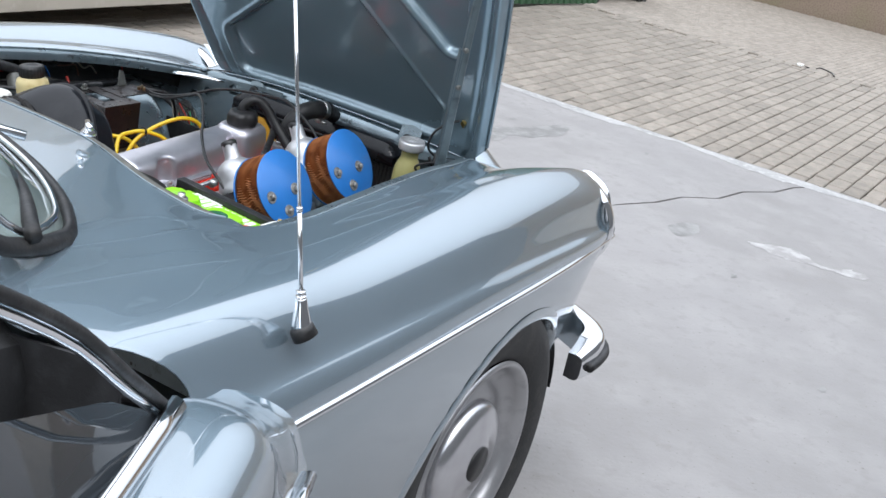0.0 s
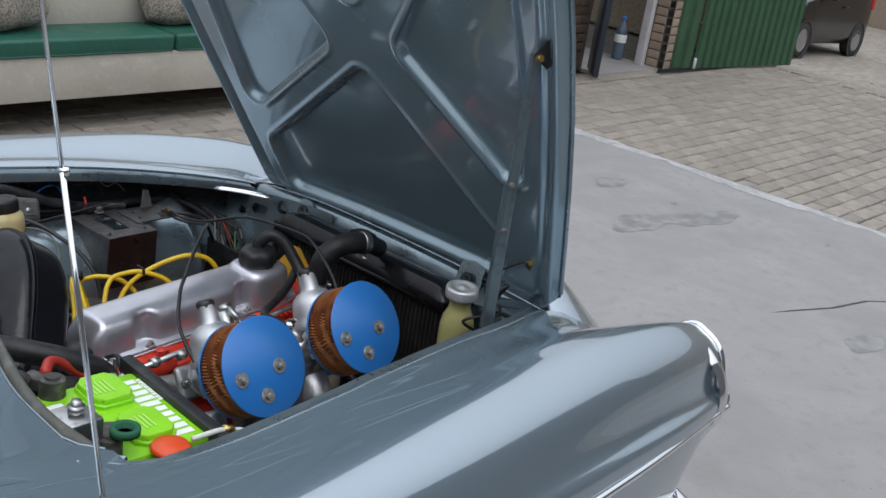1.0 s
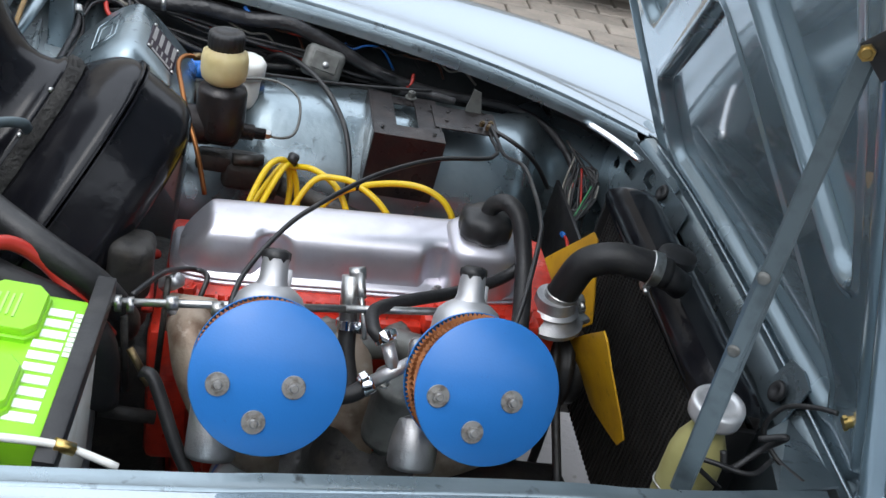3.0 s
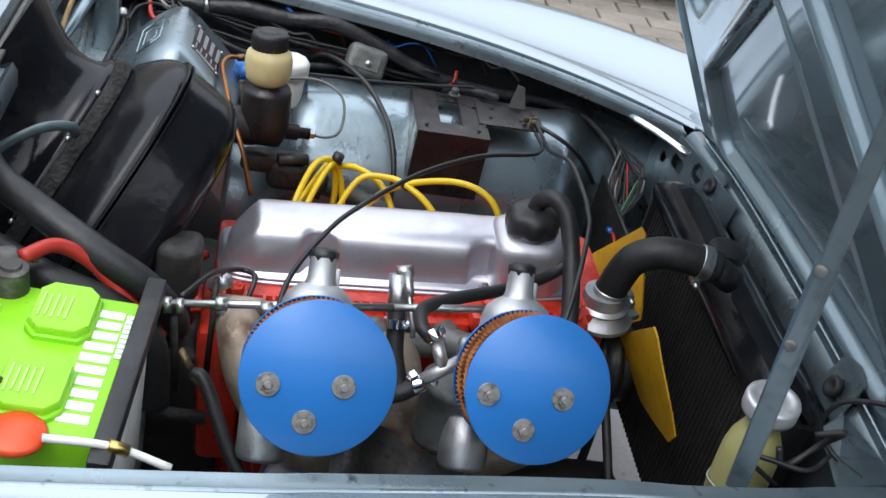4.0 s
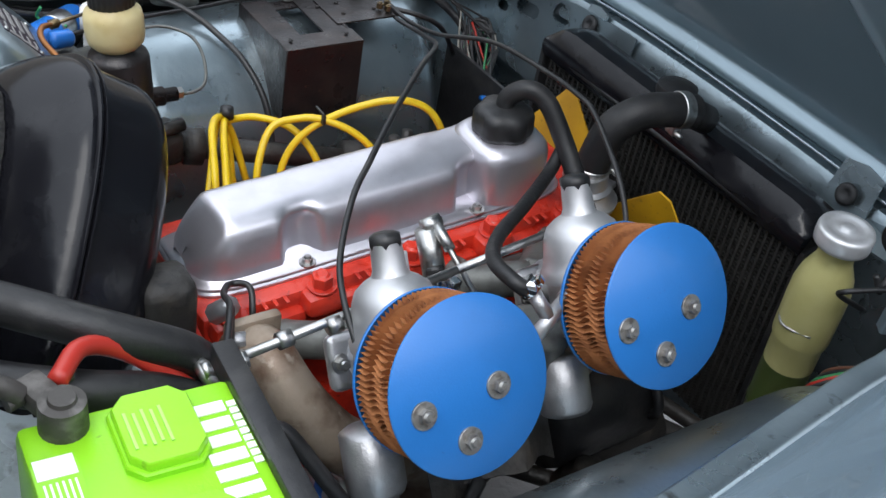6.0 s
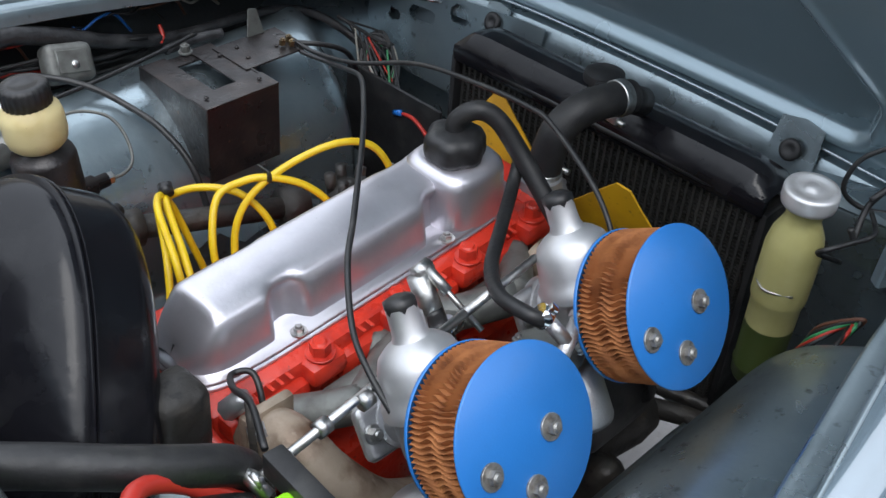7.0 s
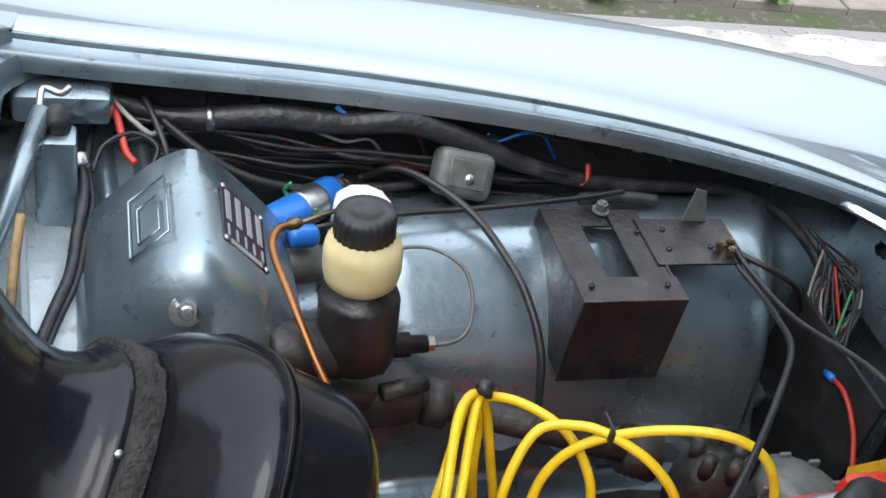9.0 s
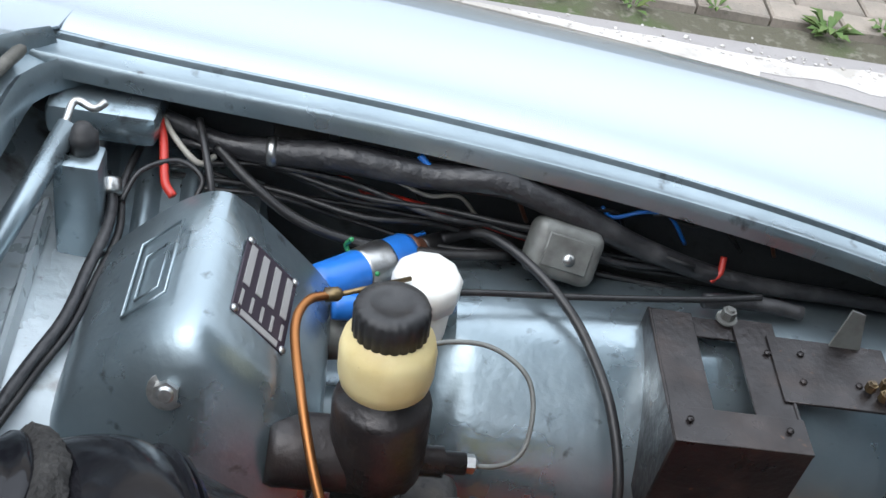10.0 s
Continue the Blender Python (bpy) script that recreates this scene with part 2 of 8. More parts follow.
FABRIC = mat("patterned_grey_fabric", (0.31, 0.275, 0.235), 0.9)
vary(FABRIC, [(100, (0.15, 0.128, 0.105), 0.46, 0.58)], (120, 0.002))
WHITEPAINT = mat("white_gloss_paint", (0.72, 0.71, 0.72), 0.45)
vary(WHITEPAINT, [(12, (0.6, 0.58, 0.57), 0.5, 0.75)])
CARPAINT = mat("charcoal_car_paint", (0.010, 0.010, 0.011), 0.3, 0.2, 0.4)
CARGLASS = mat("dark_car_glass", (0.03, 0.035, 0.04), 0.05)
LEAF = mat("weed_leaf", (0.07, 0.13, 0.03), 0.7)
vary(LEAF, [(40, (0.11, 0.14, 0.04), 0.45, 0.7)])
PETB = mat("clear_blue_bottle_plastic", (0.16, 0.22, 0.28), 0.12)
PETB.node_tree.nodes["Principled BSDF"].inputs["Transmission Weight"].default_value = 0.4


# ---- building helpers ----
def world_of(ob):
    m = ob.matrix_basis.copy()
    if ob.parent:
        m = world_of(ob.parent) @ ob.matrix_parent_inverse @ m
    return m


def thing(name, at, label, category, group="", kind=""):
    ob = new(name)
    ob.empty_display_size = 0.05
    ob.matrix_basis = pose(*at)
    return tagged(ob, label, category, group, kind)


def part(name, bm, material, parent=None, label="", smooth=True, angle=40):
    me = bpy.data.meshes.new(name)
    if smooth:
        for fc in bm.faces:
            fc.smooth = True
        lim = radians(angle)
        for e in bm.edges:
            if len(e.link_faces) == 2 and e.calc_face_angle(0.0) > lim:
                e.smooth = False
    bm.to_mesh(me)
    bm.free()
    for mm in (material if isinstance(material, (list, tuple)) else (material,)):
        me.materials.append(mm)
    ob = new(name, me)
    if parent:
        ob.parent = parent
        ob.matrix_parent_inverse = world_of(parent).inverted()
    if label:
        ob["label"] = label
    return ob


def whole(name, bm, material, label, category, group="", kind="", smooth=True):
    return tagged(part(name, bm, material, None, "", smooth), label, category, group, kind)


def box(bm, c, s, m=None, bevel=0.0, seg=2):
    r = bmesh.ops.create_cube(bm, size=1.0)
    vs = r["verts"]
    bmesh.ops.scale(bm, vec=s, verts=vs)
    if bevel:
        es = list({e for v in vs for e in v.link_edges})
        g = bmesh.ops.bevel(bm, geom=es, offset=bevel, segments=seg, affect="EDGES", profile=0.5)
        vs = list({v for fc in g["faces"] for v in fc.verts} | {v for v in vs if v.is_valid})
    mm = (m or Matrix()) @ Matrix.Translation(c)
    bmesh.ops.transform(bm, matrix=mm, verts=vs)
    return vs


def frame_to(axis, up=(0, 0, 1)):
    """A turn whose z is axis."""
    z = Vector(axis).normalized()
    x = Vector(up).cross(z)
    if x.length < 1e-4:
        x = Vector((1, 0, 0)).cross(z)
    x.normalize()
    return Matrix((x, z.cross(x), z)).transposed().to_4x4()


def lathe(bm, prof, seg=32, m=None, cap=True):
    """prof: (radius, height) along z."""
    m = m or Matrix()
    rings = []
    for r, h in prof:
        if r < 1e-5:
            rings.append([bm.verts.new(m @ Vector((0, 0, h)))])
        else:
            rings.append([bm.verts.new(m @ Vector((r * math.cos(2 * math.pi * k / seg), r * math.sin(2 * math.pi * k / seg), h))) for k in range(seg)])
    for a, b in zip(rings, rings[1:]):
        for k in range(seg):
            k2 = (k + 1) % seg
            q = [a[k % len(a)], a[k2 % len(a)], b[k2 % len(b)], b[k % len(b)]]
            q = list(dict.fromkeys(q))
            if len(q) > 2:
                bm.faces.new(q)
    if cap:
        if len(rings[0]) > 1:
            bm.faces.new(rings[0][::-1])
        if len(rings[-1]) > 1:
            bm.faces.new(rings[-1])


def rod(bm, p0, p1, r, r2=None, seg=12):
    p0, p1 = Vector(p0), Vector(p1)
    d = p1 - p0
    lathe(bm, [(r, 0), (r2 or r, d.length)], seg, Matrix.Translation(p0) @ frame_to(d))


def spline(pts, n=8, closed=False):
    """Catmull-Rom through the points."""
    P = [Vector(p) for p in pts]
    out = []
    c = len(P)
    rng = range(c) if closed else range(c - 1)
    for i in rng:
        p0 = P[(i - 1) % c] if closed or i else P[0] * 2 - P[1]
        p1, p2 = P[i], P[(i + 1) % c]
        p3 = P[(i + 2) % c] if closed or i + 2 < c else P[-1] * 2 - P[-2]
        for k in range(n):
            t = k / n
            out.append(0.5 * ((2 * p1) + (p2 - p0) * t + (2 * p0 - 5 * p1 + 4 * p2 - p3) * t * t + (3 * p1 - p0 - 3 * p2 + p3) * t ** 3))
    if not closed:
        out.append(P[-1])
    return out


def tube(bm, pts, r, seg=8, n=8, radii=None, smoothed=True, squash=1.0):
    """A swept tube; r may be one radius, radii one per control point."""
    path = spline(pts, n) if smoothed and len(pts) > 2 else [Vector(p) for p in pts]
    if radii:
        rr = [v.x for v in spline([(q, 0, 0) for q in radii], n)] if smoothed and len(pts) > 2 else radii
    else:
        rr = [r] * len(path)
    tang = [(path[min(i + 1, len(path) - 1)] - path[max(i - 1, 0)]).normalized() for i in range(len(path))]
    nrm = tang[0].orthogonal().normalized()
    rings = []
    for i, p in enumerate(path):
        nrm = (nrm - tang[i] * nrm.dot(tang[i])).normalized()
        bi = tang[i].cross(nrm)
        rings.append([bm.verts.new(p + (nrm * math.cos(a) + bi * math.sin(a) * squash) * rr[i]) for a in (2 * math.pi * k / seg for k in range(seg))])
    for a, b in zip(rings, rings[1:]):
        for k in range(seg):
            bm.faces.new([a[k], a[(k + 1) % seg], b[(k + 1) % seg], b[k]])
    bm.faces.new(rings[0][::-1])
    bm.faces.new(rings[-1])


def grid(bm, rows, flip=False, skip=None):
    vs = [[bm.verts.new(p) for p in r] for r in rows]
    for i in range(len(vs) - 1):
        for j in range(len(vs[0]) - 1):
            if skip and skip(i, j):
                continue
            q = [vs[i][j], vs[i + 1][j], vs[i + 1][j + 1], vs[i][j + 1]]
            bm.faces.new(q[::-1] if flip else q)
    return vs


def thicken(bm, t):
    bmesh.ops.recalc_face_normals(bm, faces=bm.faces[:])
    bmesh.ops.solidify(bm, geom=bm.faces[:], thickness=t)


def ringloft(b, rings, cap0=True, cap1=True):
    vs = [[b.verts.new(p) for p in r] for r in rings]
    n = len(vs[0])
    for a, c in zip(vs, vs[1:]):
        for k in range(n):
            b.faces.new([a[k], a[(k + 1) % n], c[(k + 1) % n], c[k]])
    if cap0:
        b.faces.new(vs[0][::-1])
    if cap1:
        b.faces.new(vs[-1])
    bmesh.ops.recalc_face_normals(b, faces=b.faces[:])


def hexbolt(bm, m, r=0.008, h=0.006, washer=0.0):
    if washer:
        lathe(bm, [(washer, 0), (washer, 0.0015), (washer * 0.96, 0.002)], 20, m)
    vs = bmesh.ops.create_cone(bm, segments=6, radius1=r, radius2=r, depth=h, cap_ends=True)["verts"]
    bmesh.ops.transform(bm, matrix=m @ Matrix.Translation((0, 0, h / 2 + (0.002 if washer else 0))), verts=vs)
    vs = bmesh.ops.create_cone(bm, segments=12, radius1=r * 0.7, radius2=r * 0.5, depth=0.002, cap_ends=True)["verts"]
    bmesh.ops.transform(bm, matrix=m @ Matrix.Translation((0, 0, h + 0.001 + (0.002 if washer else 0))), verts=vs)


def B():
    return bmesh.new()


# ---- ground ----
def ground_z(x, y):
    """The yard is level round the car and falls away gently beyond the garage."""
    d = max(0.0, x - 8.4)
    return -0.145 * d if d < 7.8 else -1.131 - 0.03 * (d - 7.8)


bm = B()
xs = [-300, -60, -20, -8, -4, 0, 3, 4.5, 6, 8.4, 11, 14, 16.2, 20, 26, 40, 90, 300]
ys = [-300, -80, -30, -12, -6, -3, 0, 2.4, 5, 9, 15, 30, 80, 300]
grid(bm, [[(x, y, ground_z(x, y) - 0.035) for y in ys] for x in xs], flip=True)
bmesh.ops.recalc_face_normals(bm, faces=bm.faces[:])
ground = whole("ground", bm, JOINT, "sandy dark joint bed under the paved yard", "ground", kind="structure")

# concrete slab with a crack and a worn pale edge
SLAB_X, SLAB_Y = 4.46, 2.16
bm = B()
crack = [(3.01, 0.06), (3.2, -0.02), (3.42, -0.07), (3.6, -0.19), (3.85, -0.23), (4.05, -0.34), (4.25, -0.38), (SLAB_X, -0.47)]
west = [(-9, -9), (-9, SLAB_Y), (SLAB_X, SLAB_Y + 0.06)]
ring = [(x, y) for x, y in west] + [(SLAB_X, -0.462)] + [(x, y + 0.007) for x, y in crack[::-1][1:]] + [(2.9, 0.1)] + [(x, y - 0.007) for x, y in crack[:-1]] + [(SLAB_X, -0.478), (SLAB_X, -9)]
top = [bm.verts.new((x, y, 0.0)) for x, y in ring]
fc = bm.faces.new(top)
ret = bmesh.ops.extrude_face_region(bm, geom=[fc])
bmesh.ops.translate(bm, vec=(0, 0, -0.12), verts=[v for v in ret["geom"] if isinstance(v, bmesh.types.BMVert)])
bmesh.ops.recalc_face_normals(bm, faces=bm.faces[:])
bmesh.ops.triangulate(bm, faces=bm.faces[:])
slab = whole("concrete_slab", bm, CONCRETE, "weathered grey concrete slab with a thin crack", "pavement", kind="structure", smooth=False)


def ragged(name, pts, z, material, label, wob=0.02, n=10, category="stain"):
    z = z * 0.3
    """A flat patch with an uneven outline lying on the slab."""
    b = B()
    line = spline([(x, y, 0) for x, y in pts], n, closed=True)
    vs = []
    for k, p in enumerate(line):
        w = noise.noise((p.x * 9, p.y * 9, z * 50)) * wob
        w2 = noise.noise((p.x * 31, p.y * 31, 5)) * wob * 0.5
        vs.append(b.verts.new((p.x + w + w2, p.y + w - w2, z)))
    b.faces.new(vs)
    bmesh.ops.recalc_face_normals(b, faces=b.faces[:])
    bmesh.ops.triangulate(b, faces=b.faces[:])
    for fq in b.faces:
        if fq.normal.z < 0:
            fq.normal_flip()
    return whole(name, b, material, label, category, kind="structure", smooth=False)


WORNC = mat("worn_slab_edge", (0.40, 0.39, 0.385), 0.9)
vary(WORNC, [(3, (0.30, 0.295, 0.29), 0.42, 0.62), (30, (0.47, 0.46, 0.45), 0.5, 0.7), (9, (0.22, 0.215, 0.20), 0.60, 0.72)], (60, 0.003))
ragged("pale_edge", [(4.44, -9), (4.44, -3), (4.44, 0), (4.44, 2.2), (4.33, 2.2), (4.38, 1.4), (4.33, 0.9), (4.39, 0.3), (4.31, -0.2), (4.37, -0.9), (4.33, -1.8), (4.38, -3), (4.34, -9)], 0.004, WORNC, "worn pale edge strip of the concrete slab", 0.03, 24)
ragged("pale_edge", [(-9, 2.155), (-3, 2.155), (0, 2.155), (2, 2.165), (4.3, 2.20), (4.3, 2.14), (2.2, 2.02), (1.0, 2.06), (0.2, 2.0), (-1, 2.05), (-3, 2.0), (-9, 2.0)], 0.0045, PALEC, "flaking whitish edge of the concrete slab", 0.05, 24)
ragged("damp_stain", [(3.12, 0.95), (3.25, 0.86), (3.45, 0.84), (3.62, 0.76), (3.86, 0.74), (3.95, 0.82), (3.70, 0.90), (3.52, 0.97), (3.30, 1.03)], 0.005, DAMP, "damp dark stain on the concrete", 0.03)
ragged("damp_stain", [(3.62, 1.36), (3.74, 1.30), (3.83, 1.36), (3.72, 1.44)], 0.005, DAMP, "small damp stain on the concrete", 0.02)
ragged("damp_stain", [(2.86, -0.25), (2.99, -0.30), (3.08, -0.25), (2.95, -0.18)], 0.005, DAMP, "faint damp stain on the concrete", 0.02)
ragged("lime_mark", [(3.13, -0.50), (3.20, -0.62), (3.18, -0.80), (3.22, -0.95), (3.13, -0.93), (3.08, -0.72), (3.06, -0.56)], 0.0035, PALEM, "whitish lime mark on the concrete", 0.06, 22)
for x, y, s in ((2.62, -0.58, 0.03), (2.39, -0.85, 0.02), (3.95, 0.33, 0.035), (1.9, -1.1, 0.02), (3.75, 1.02, 0.03), (2.2, -1.35, 0.015)):
    ragged("spalled_mark", [(x - s, y), (x, y + s * 0.4), (x + s, y + s * 0.2), (x, y - s * 0.5)], 0.0055, DAMP, "small dark chip in the concrete", 0.012, 6, "mark")

# ---- car body ----
# stations: x, then (y, z) from the edge of the bonnet opening over the wing to the sill
ST = [
    (-0.86, [(0.520, 0.898), (0.560, 0.895), (0.620, 0.890), (0.690, 0.878), (0.755, 0.850), (0.798, 0.778), (0.828, 0.712), (0.822, 0.500), (0.765, 0.210)]),
    (-0.5, [(0.512, 0.864), (0.560, 0.856), (0.615, 0.853), (0.680, 0.847), (0.742, 0.826), (0.785, 0.760), (0.815, 0.699), (0.808, 0.500), (0.755, 0.210)]),
    (-0.35, [(0.508, 0.834), (0.555, 0.830), (0.610, 0.832), (0.675, 0.831), (0.735, 0.808), (0.777, 0.748), (0.806, 0.690), (0.799, 0.500), (0.75, 0.210)]),
    (0, [(0.506, 0.807), (0.550, 0.807), (0.605, 0.817), (0.665, 0.815), (0.722, 0.787), (0.757, 0.726), (0.781, 0.672), (0.774, 0.480), (0.73, 0.210)]),
    (0.25, [(0.488, 0.784), (0.540, 0.787), (0.600, 0.804), (0.655, 0.801), (0.705, 0.770), (0.735, 0.704), (0.760, 0.653), (0.752, 0.460), (0.71, 0.220)]),
    (0.45, [(0.458, 0.756), (0.520, 0.760), (0.595, 0.792), (0.645, 0.786), (0.690, 0.750), (0.715, 0.681), (0.740, 0.635), (0.730, 0.450), (0.685, 0.250)]),
    (0.59, [(0.415, 0.732), (0.500, 0.732), (0.590, 0.773), (0.638, 0.766), (0.678, 0.731), (0.701, 0.665), (0.725, 0.622), (0.708, 0.450), (0.665, 0.280)]),
    (0.68, [(0.390, 0.710), (0.490, 0.704), (0.585, 0.757), (0.632, 0.751), (0.670, 0.716), (0.691, 0.652), (0.712, 0.612), (0.690, 0.460), (0.650, 0.300)]),
    (0.76, [(0.385, 0.680), (0.482, 0.668), (0.578, 0.738), (0.624, 0.733), (0.660, 0.701), (0.679, 0.642), (0.698, 0.604), (0.660, 0.470), (0.620, 0.320)]),
    (0.81, [(0.385, 0.648), (0.480, 0.640), (0.572, 0.714), (0.614, 0.711), (0.648, 0.684), (0.667, 0.631), (0.684, 0.598), (0.640, 0.480), (0.600, 0.340)]),
]
CARM = pose(0, 0.010, 0, -1.1, 0, 0)


def section(x):
    """The wing's section at x, as nine points between the stations."""
    i = max(k for k in range(len(ST)) if ST[k][0] <= x + 1e-9)
    i = min(i, len(ST) - 2)
    x0, x1 = ST[i][0], ST[i + 1][0]
    h = x1 - x0
    t = (x - x0) / h
    h00, h10, h01, h11 = 2 * t ** 3 - 3 * t * t + 1, t ** 3 - 2 * t * t + t, 3 * t * t - 2 * t ** 3, t ** 3 - t * t

    def slope(k, j, c):
        a, b = max(0, k - 1), min(len(ST) - 1, k + 1)
        return (ST[b][1][j][c] - ST[a][1][j][c]) / (ST[b][0] - ST[a][0])

    return [tuple(h00 * ST[i][1][j][c] + h10 * h * slope(i, j, c) + h01 * ST[i + 1][1][j][c] + h11 * h * slope(i + 1, j, c) for c in (0, 1)) for j in range(9)]


def wing_pts(x, n=6):
    return [Vector((x, p.x, p.y)) for p in spline([(y, z, 0) for y, z in section(x)], n)]


ARCH = (0.222, 0.300, 0.345, 0.272)


def lift_in(x):
    return max(0.0, min(1.0, (x + 0.36) / 0.34, (0.68 - x) / 0.20))


def inner_lift(side, x, j):
    """How much higher the right wing runs towards the bonnet opening."""
    if side > 0:
        return 0.0
    return lift_in(x) * (0.020 - 0.006 * j / 6 if j < 6 else 0.014 * (1 - (j - 6) / 7))


def roll_down(side, x):
    """How far the wing's inner edge rolls down into the opening."""
    return (0.006 - (0.003 * lift_in(x) if side < 0 else 0.0)) * roll_in(x)


def open_out(x):
    """How much further out the bonnet opening reaches on the right."""
    w = max(0.0, min(1.0, (0.30 - x) / 0.32, (x + 0.43) / 0.11))
    return 0.020 * max(0.0, min(1.0, (0.62 - x) / 0.3)), (0.034 + 0.016 * max(0.0, min(1.0, -x / 0.22))) * w ** 1.4


def roll_in(x):
    return max(0.0, min(1.0, (x + 0.41) / 0.06))


def nose_out(x, j):
    """The hood over the headlamp stands further forward in its middle."""
    return 0.022 * max(0.0, (x - 0.70) / 0.11) ** 2 * max(0.0, 1 - ((j - 20) / 19) ** 2)


def make_wing(side, x_end):
    b = B()
    nx = 74
    rows = []
    for k in range(nx + 1):
        row = []
        for j in range(49):
            w = max(0.0, min(1.0, (j - 17) / 12))       # the rear edge sweeps forward down the side
            x0 = x_end + (-0.702 - x_end) * w * w * (3 - 2 * w)
            q = wing_pts(x0 + (0.81 - x0) * k / nx)[j]
            q.x += nose_out(q.x, j)
            row.append(q)
        rows.append(row)
    # the opening reaches a little further out on the right
    if side < 0:
        for r in rows:
            for j, p in enumerate(r):
                near, far = open_out(p.x)
                p.y += near * max(0.0, 1 - j / 9) + far * max(0.0, 1 - j / 14)
    # smooth along the length
    for _ in range(9):
        rows = [rows[0]] + [[(a + 2 * c + d) / 4 for a, c, d in zip(rows[k - 1], rows[k], rows[k + 1])] for k in range(1, nx)] + [rows[-1]]
    # the inner edge rolls down into the bonnet opening
    for r in rows:
        y0 = r[0].y
        for j, p in enumerate(r[:13]):
            p.z += inner_lift(side, p.x, j)
        for p in r[:8]:
            d = p.y - y0
            if d < 0.024:
                p.z -= roll_down(side, p.x) * (1 - d / 0.024) ** 2
    cx, cz, rx, rz = ARCH

    def cut(i, j):
        p = (rows[i][j] + rows[i + 1][j + 1]) / 2
        return p.z < 0.66 and ((p.x - cx) / rx) ** 2 + ((p.z - cz) / rz) ** 2 < 1 or (p.z < cz and abs(p.x - cx) < rx)

    vs = grid(b, [[CARM @ Vector((p.x, side * p.y, p.z)) for p in r] for r in rows], flip=side > 0, skip=cut)
    # pull the cut edge onto the arch
    for i, r in enumerate(vs):
        for j, v in enumerate(r):
            if v.is_boundary and v.link_faces:
                p = rows[i][j]
                d = math.hypot((p.x - cx) / rx, (p.z - cz) / rz)
                if 0.85 < d < 1.2 and p.z > cz - 0.02 and p.z < 0.66:
                    q = Vector((cx + (p.x - cx) / d, side * p.y, cz + (p.z - cz) / d))
                    v.co = CARM @ q
    bmesh.ops.delete(b, geom=[v for v in b.verts if not v.link_faces], context="VERTS")
    bmesh.ops.recalc_face_normals(b, faces=b.faces[:])
    bmesh.ops.solidify(b, geom=b.faces[:], thickness=0.0022)
    return b


car = thing("classic_car", (0.17, 0.0, 0.0), "blue-grey classic coupe with its bonnet open on a concrete yard", "car")
wing_r = part("front_wing", make_wing(-1, -0.86), PAINT, car, "blue-grey metallic front wing", angle=60)
wing_l = part("front_wing", make_wing(1, -0.86), PAINT, car, "blue-grey metallic front wing", angle=60)


def cp(x, y, z):
    return CARM @ Vector((x, y, z))


def edge_at(x):
    p = section(x)[0]
    return p


def side_y(x, z):
    """How far out the wing's side stands at x and height z."""
    best = min(((abs(p.z - z), p.y) for p in wing_pts(x)[20:]), key=lambda q: q[0])
    return best[1]


def arch_lip(side):
    """The rolled lip round the wheel arch."""
    cx, cz, rx, rz = ARCH
    b = B()
    rows = []
    for k in range(61):
        a = math.pi * (1.02 - 1.04 * k / 60)
        row = []
        for f, dy in ((1.075, 0.0012), (1.06, 0.0035), (1.02, 0.0045), (0.995, 0.0030), (0.985, -0.002), (0.985, -0.024)):
            x, z = cx + rx * f * math.cos(a), cz + rz * f * math.sin(a)
            row.append(CARM @ Vector((x, side * (side_y(x, z) + dy), z)))
        rows.append(row)
    ys = [[p.y for p in r] for r in rows]
    for _ in range(6):
        ys = [ys[0]] + [[(a + 2 * c + d) / 4 for a, c, d in zip(ys[k - 1], ys[k], ys[k + 1])] for k in range(1, 60)] + [ys[-1]]
    for r, yy in zip(rows, ys):
        for p, y in zip(r, yy):
            p.y = y
    grid(b, rows)
    bmesh.ops.recalc_face_normals(b, faces=b.faces[:])
    return b


def arch_well(side):
    """The dark inside of the wheel arch."""
    cx, cz, rx, rz = ARCH
    b = B()
    grid(b, [[CARM @ Vector((cx + rx * 1.03 * math.cos(a), side * y, cz + rz * 1.04 * math.sin(a))) for y in (0.715, 0.70, 0.60, 0.56)] for a in [math.pi * (1.0 - k / 30) for k in range(31)]])
    thicken(b, 0.002)
    return b


for side in (-1, 1):
    part("arch_lip", arch_lip(side), PAINT, car, "rolled wheel arch lip")
    part("arch_well", arch_well(side), BLACK, car, "black underside of the wheel arch")


# gutter round the bonnet opening: down-turned flange, channel and lip along both sides
def gutter(side):
    b = B()
    rows = []
    for k in range(49):
        x = -0.37 + (0.95 if side < 0 else 0.975) * k / 48
        y, z = edge_at(x)
        if side < 0:
            y += sum(open_out(x))
        z += inner_lift(side, x, 0) - roll_down(side, x)
        prof = [(0.0006, 0.0), (-0.0006, 0.0008), (-0.0022, 0.0013), (-0.0038, 0.0007), (-0.0046, -0.0010), (-0.0056, -0.0040), (-0.0085, -0.0055), (-0.0200, -0.0062), (-0.0225, -0.0056), (-0.0245, -0.0058), (-0.0262, -0.0078), (-0.0275, -0.0130), (-0.0290, -0.0220)]
        rows.append([cp(x, side * (y + dy), z + dz) for dy, dz in prof])
    grid(b, rows, flip=side < 0)
    thicken(b, 0.0015)
    return b


part("bonnet_gutter", gutter(-1), PAINT_IN, car)
part("bonnet_gutter", gutter(1), PAINT_IN, car)

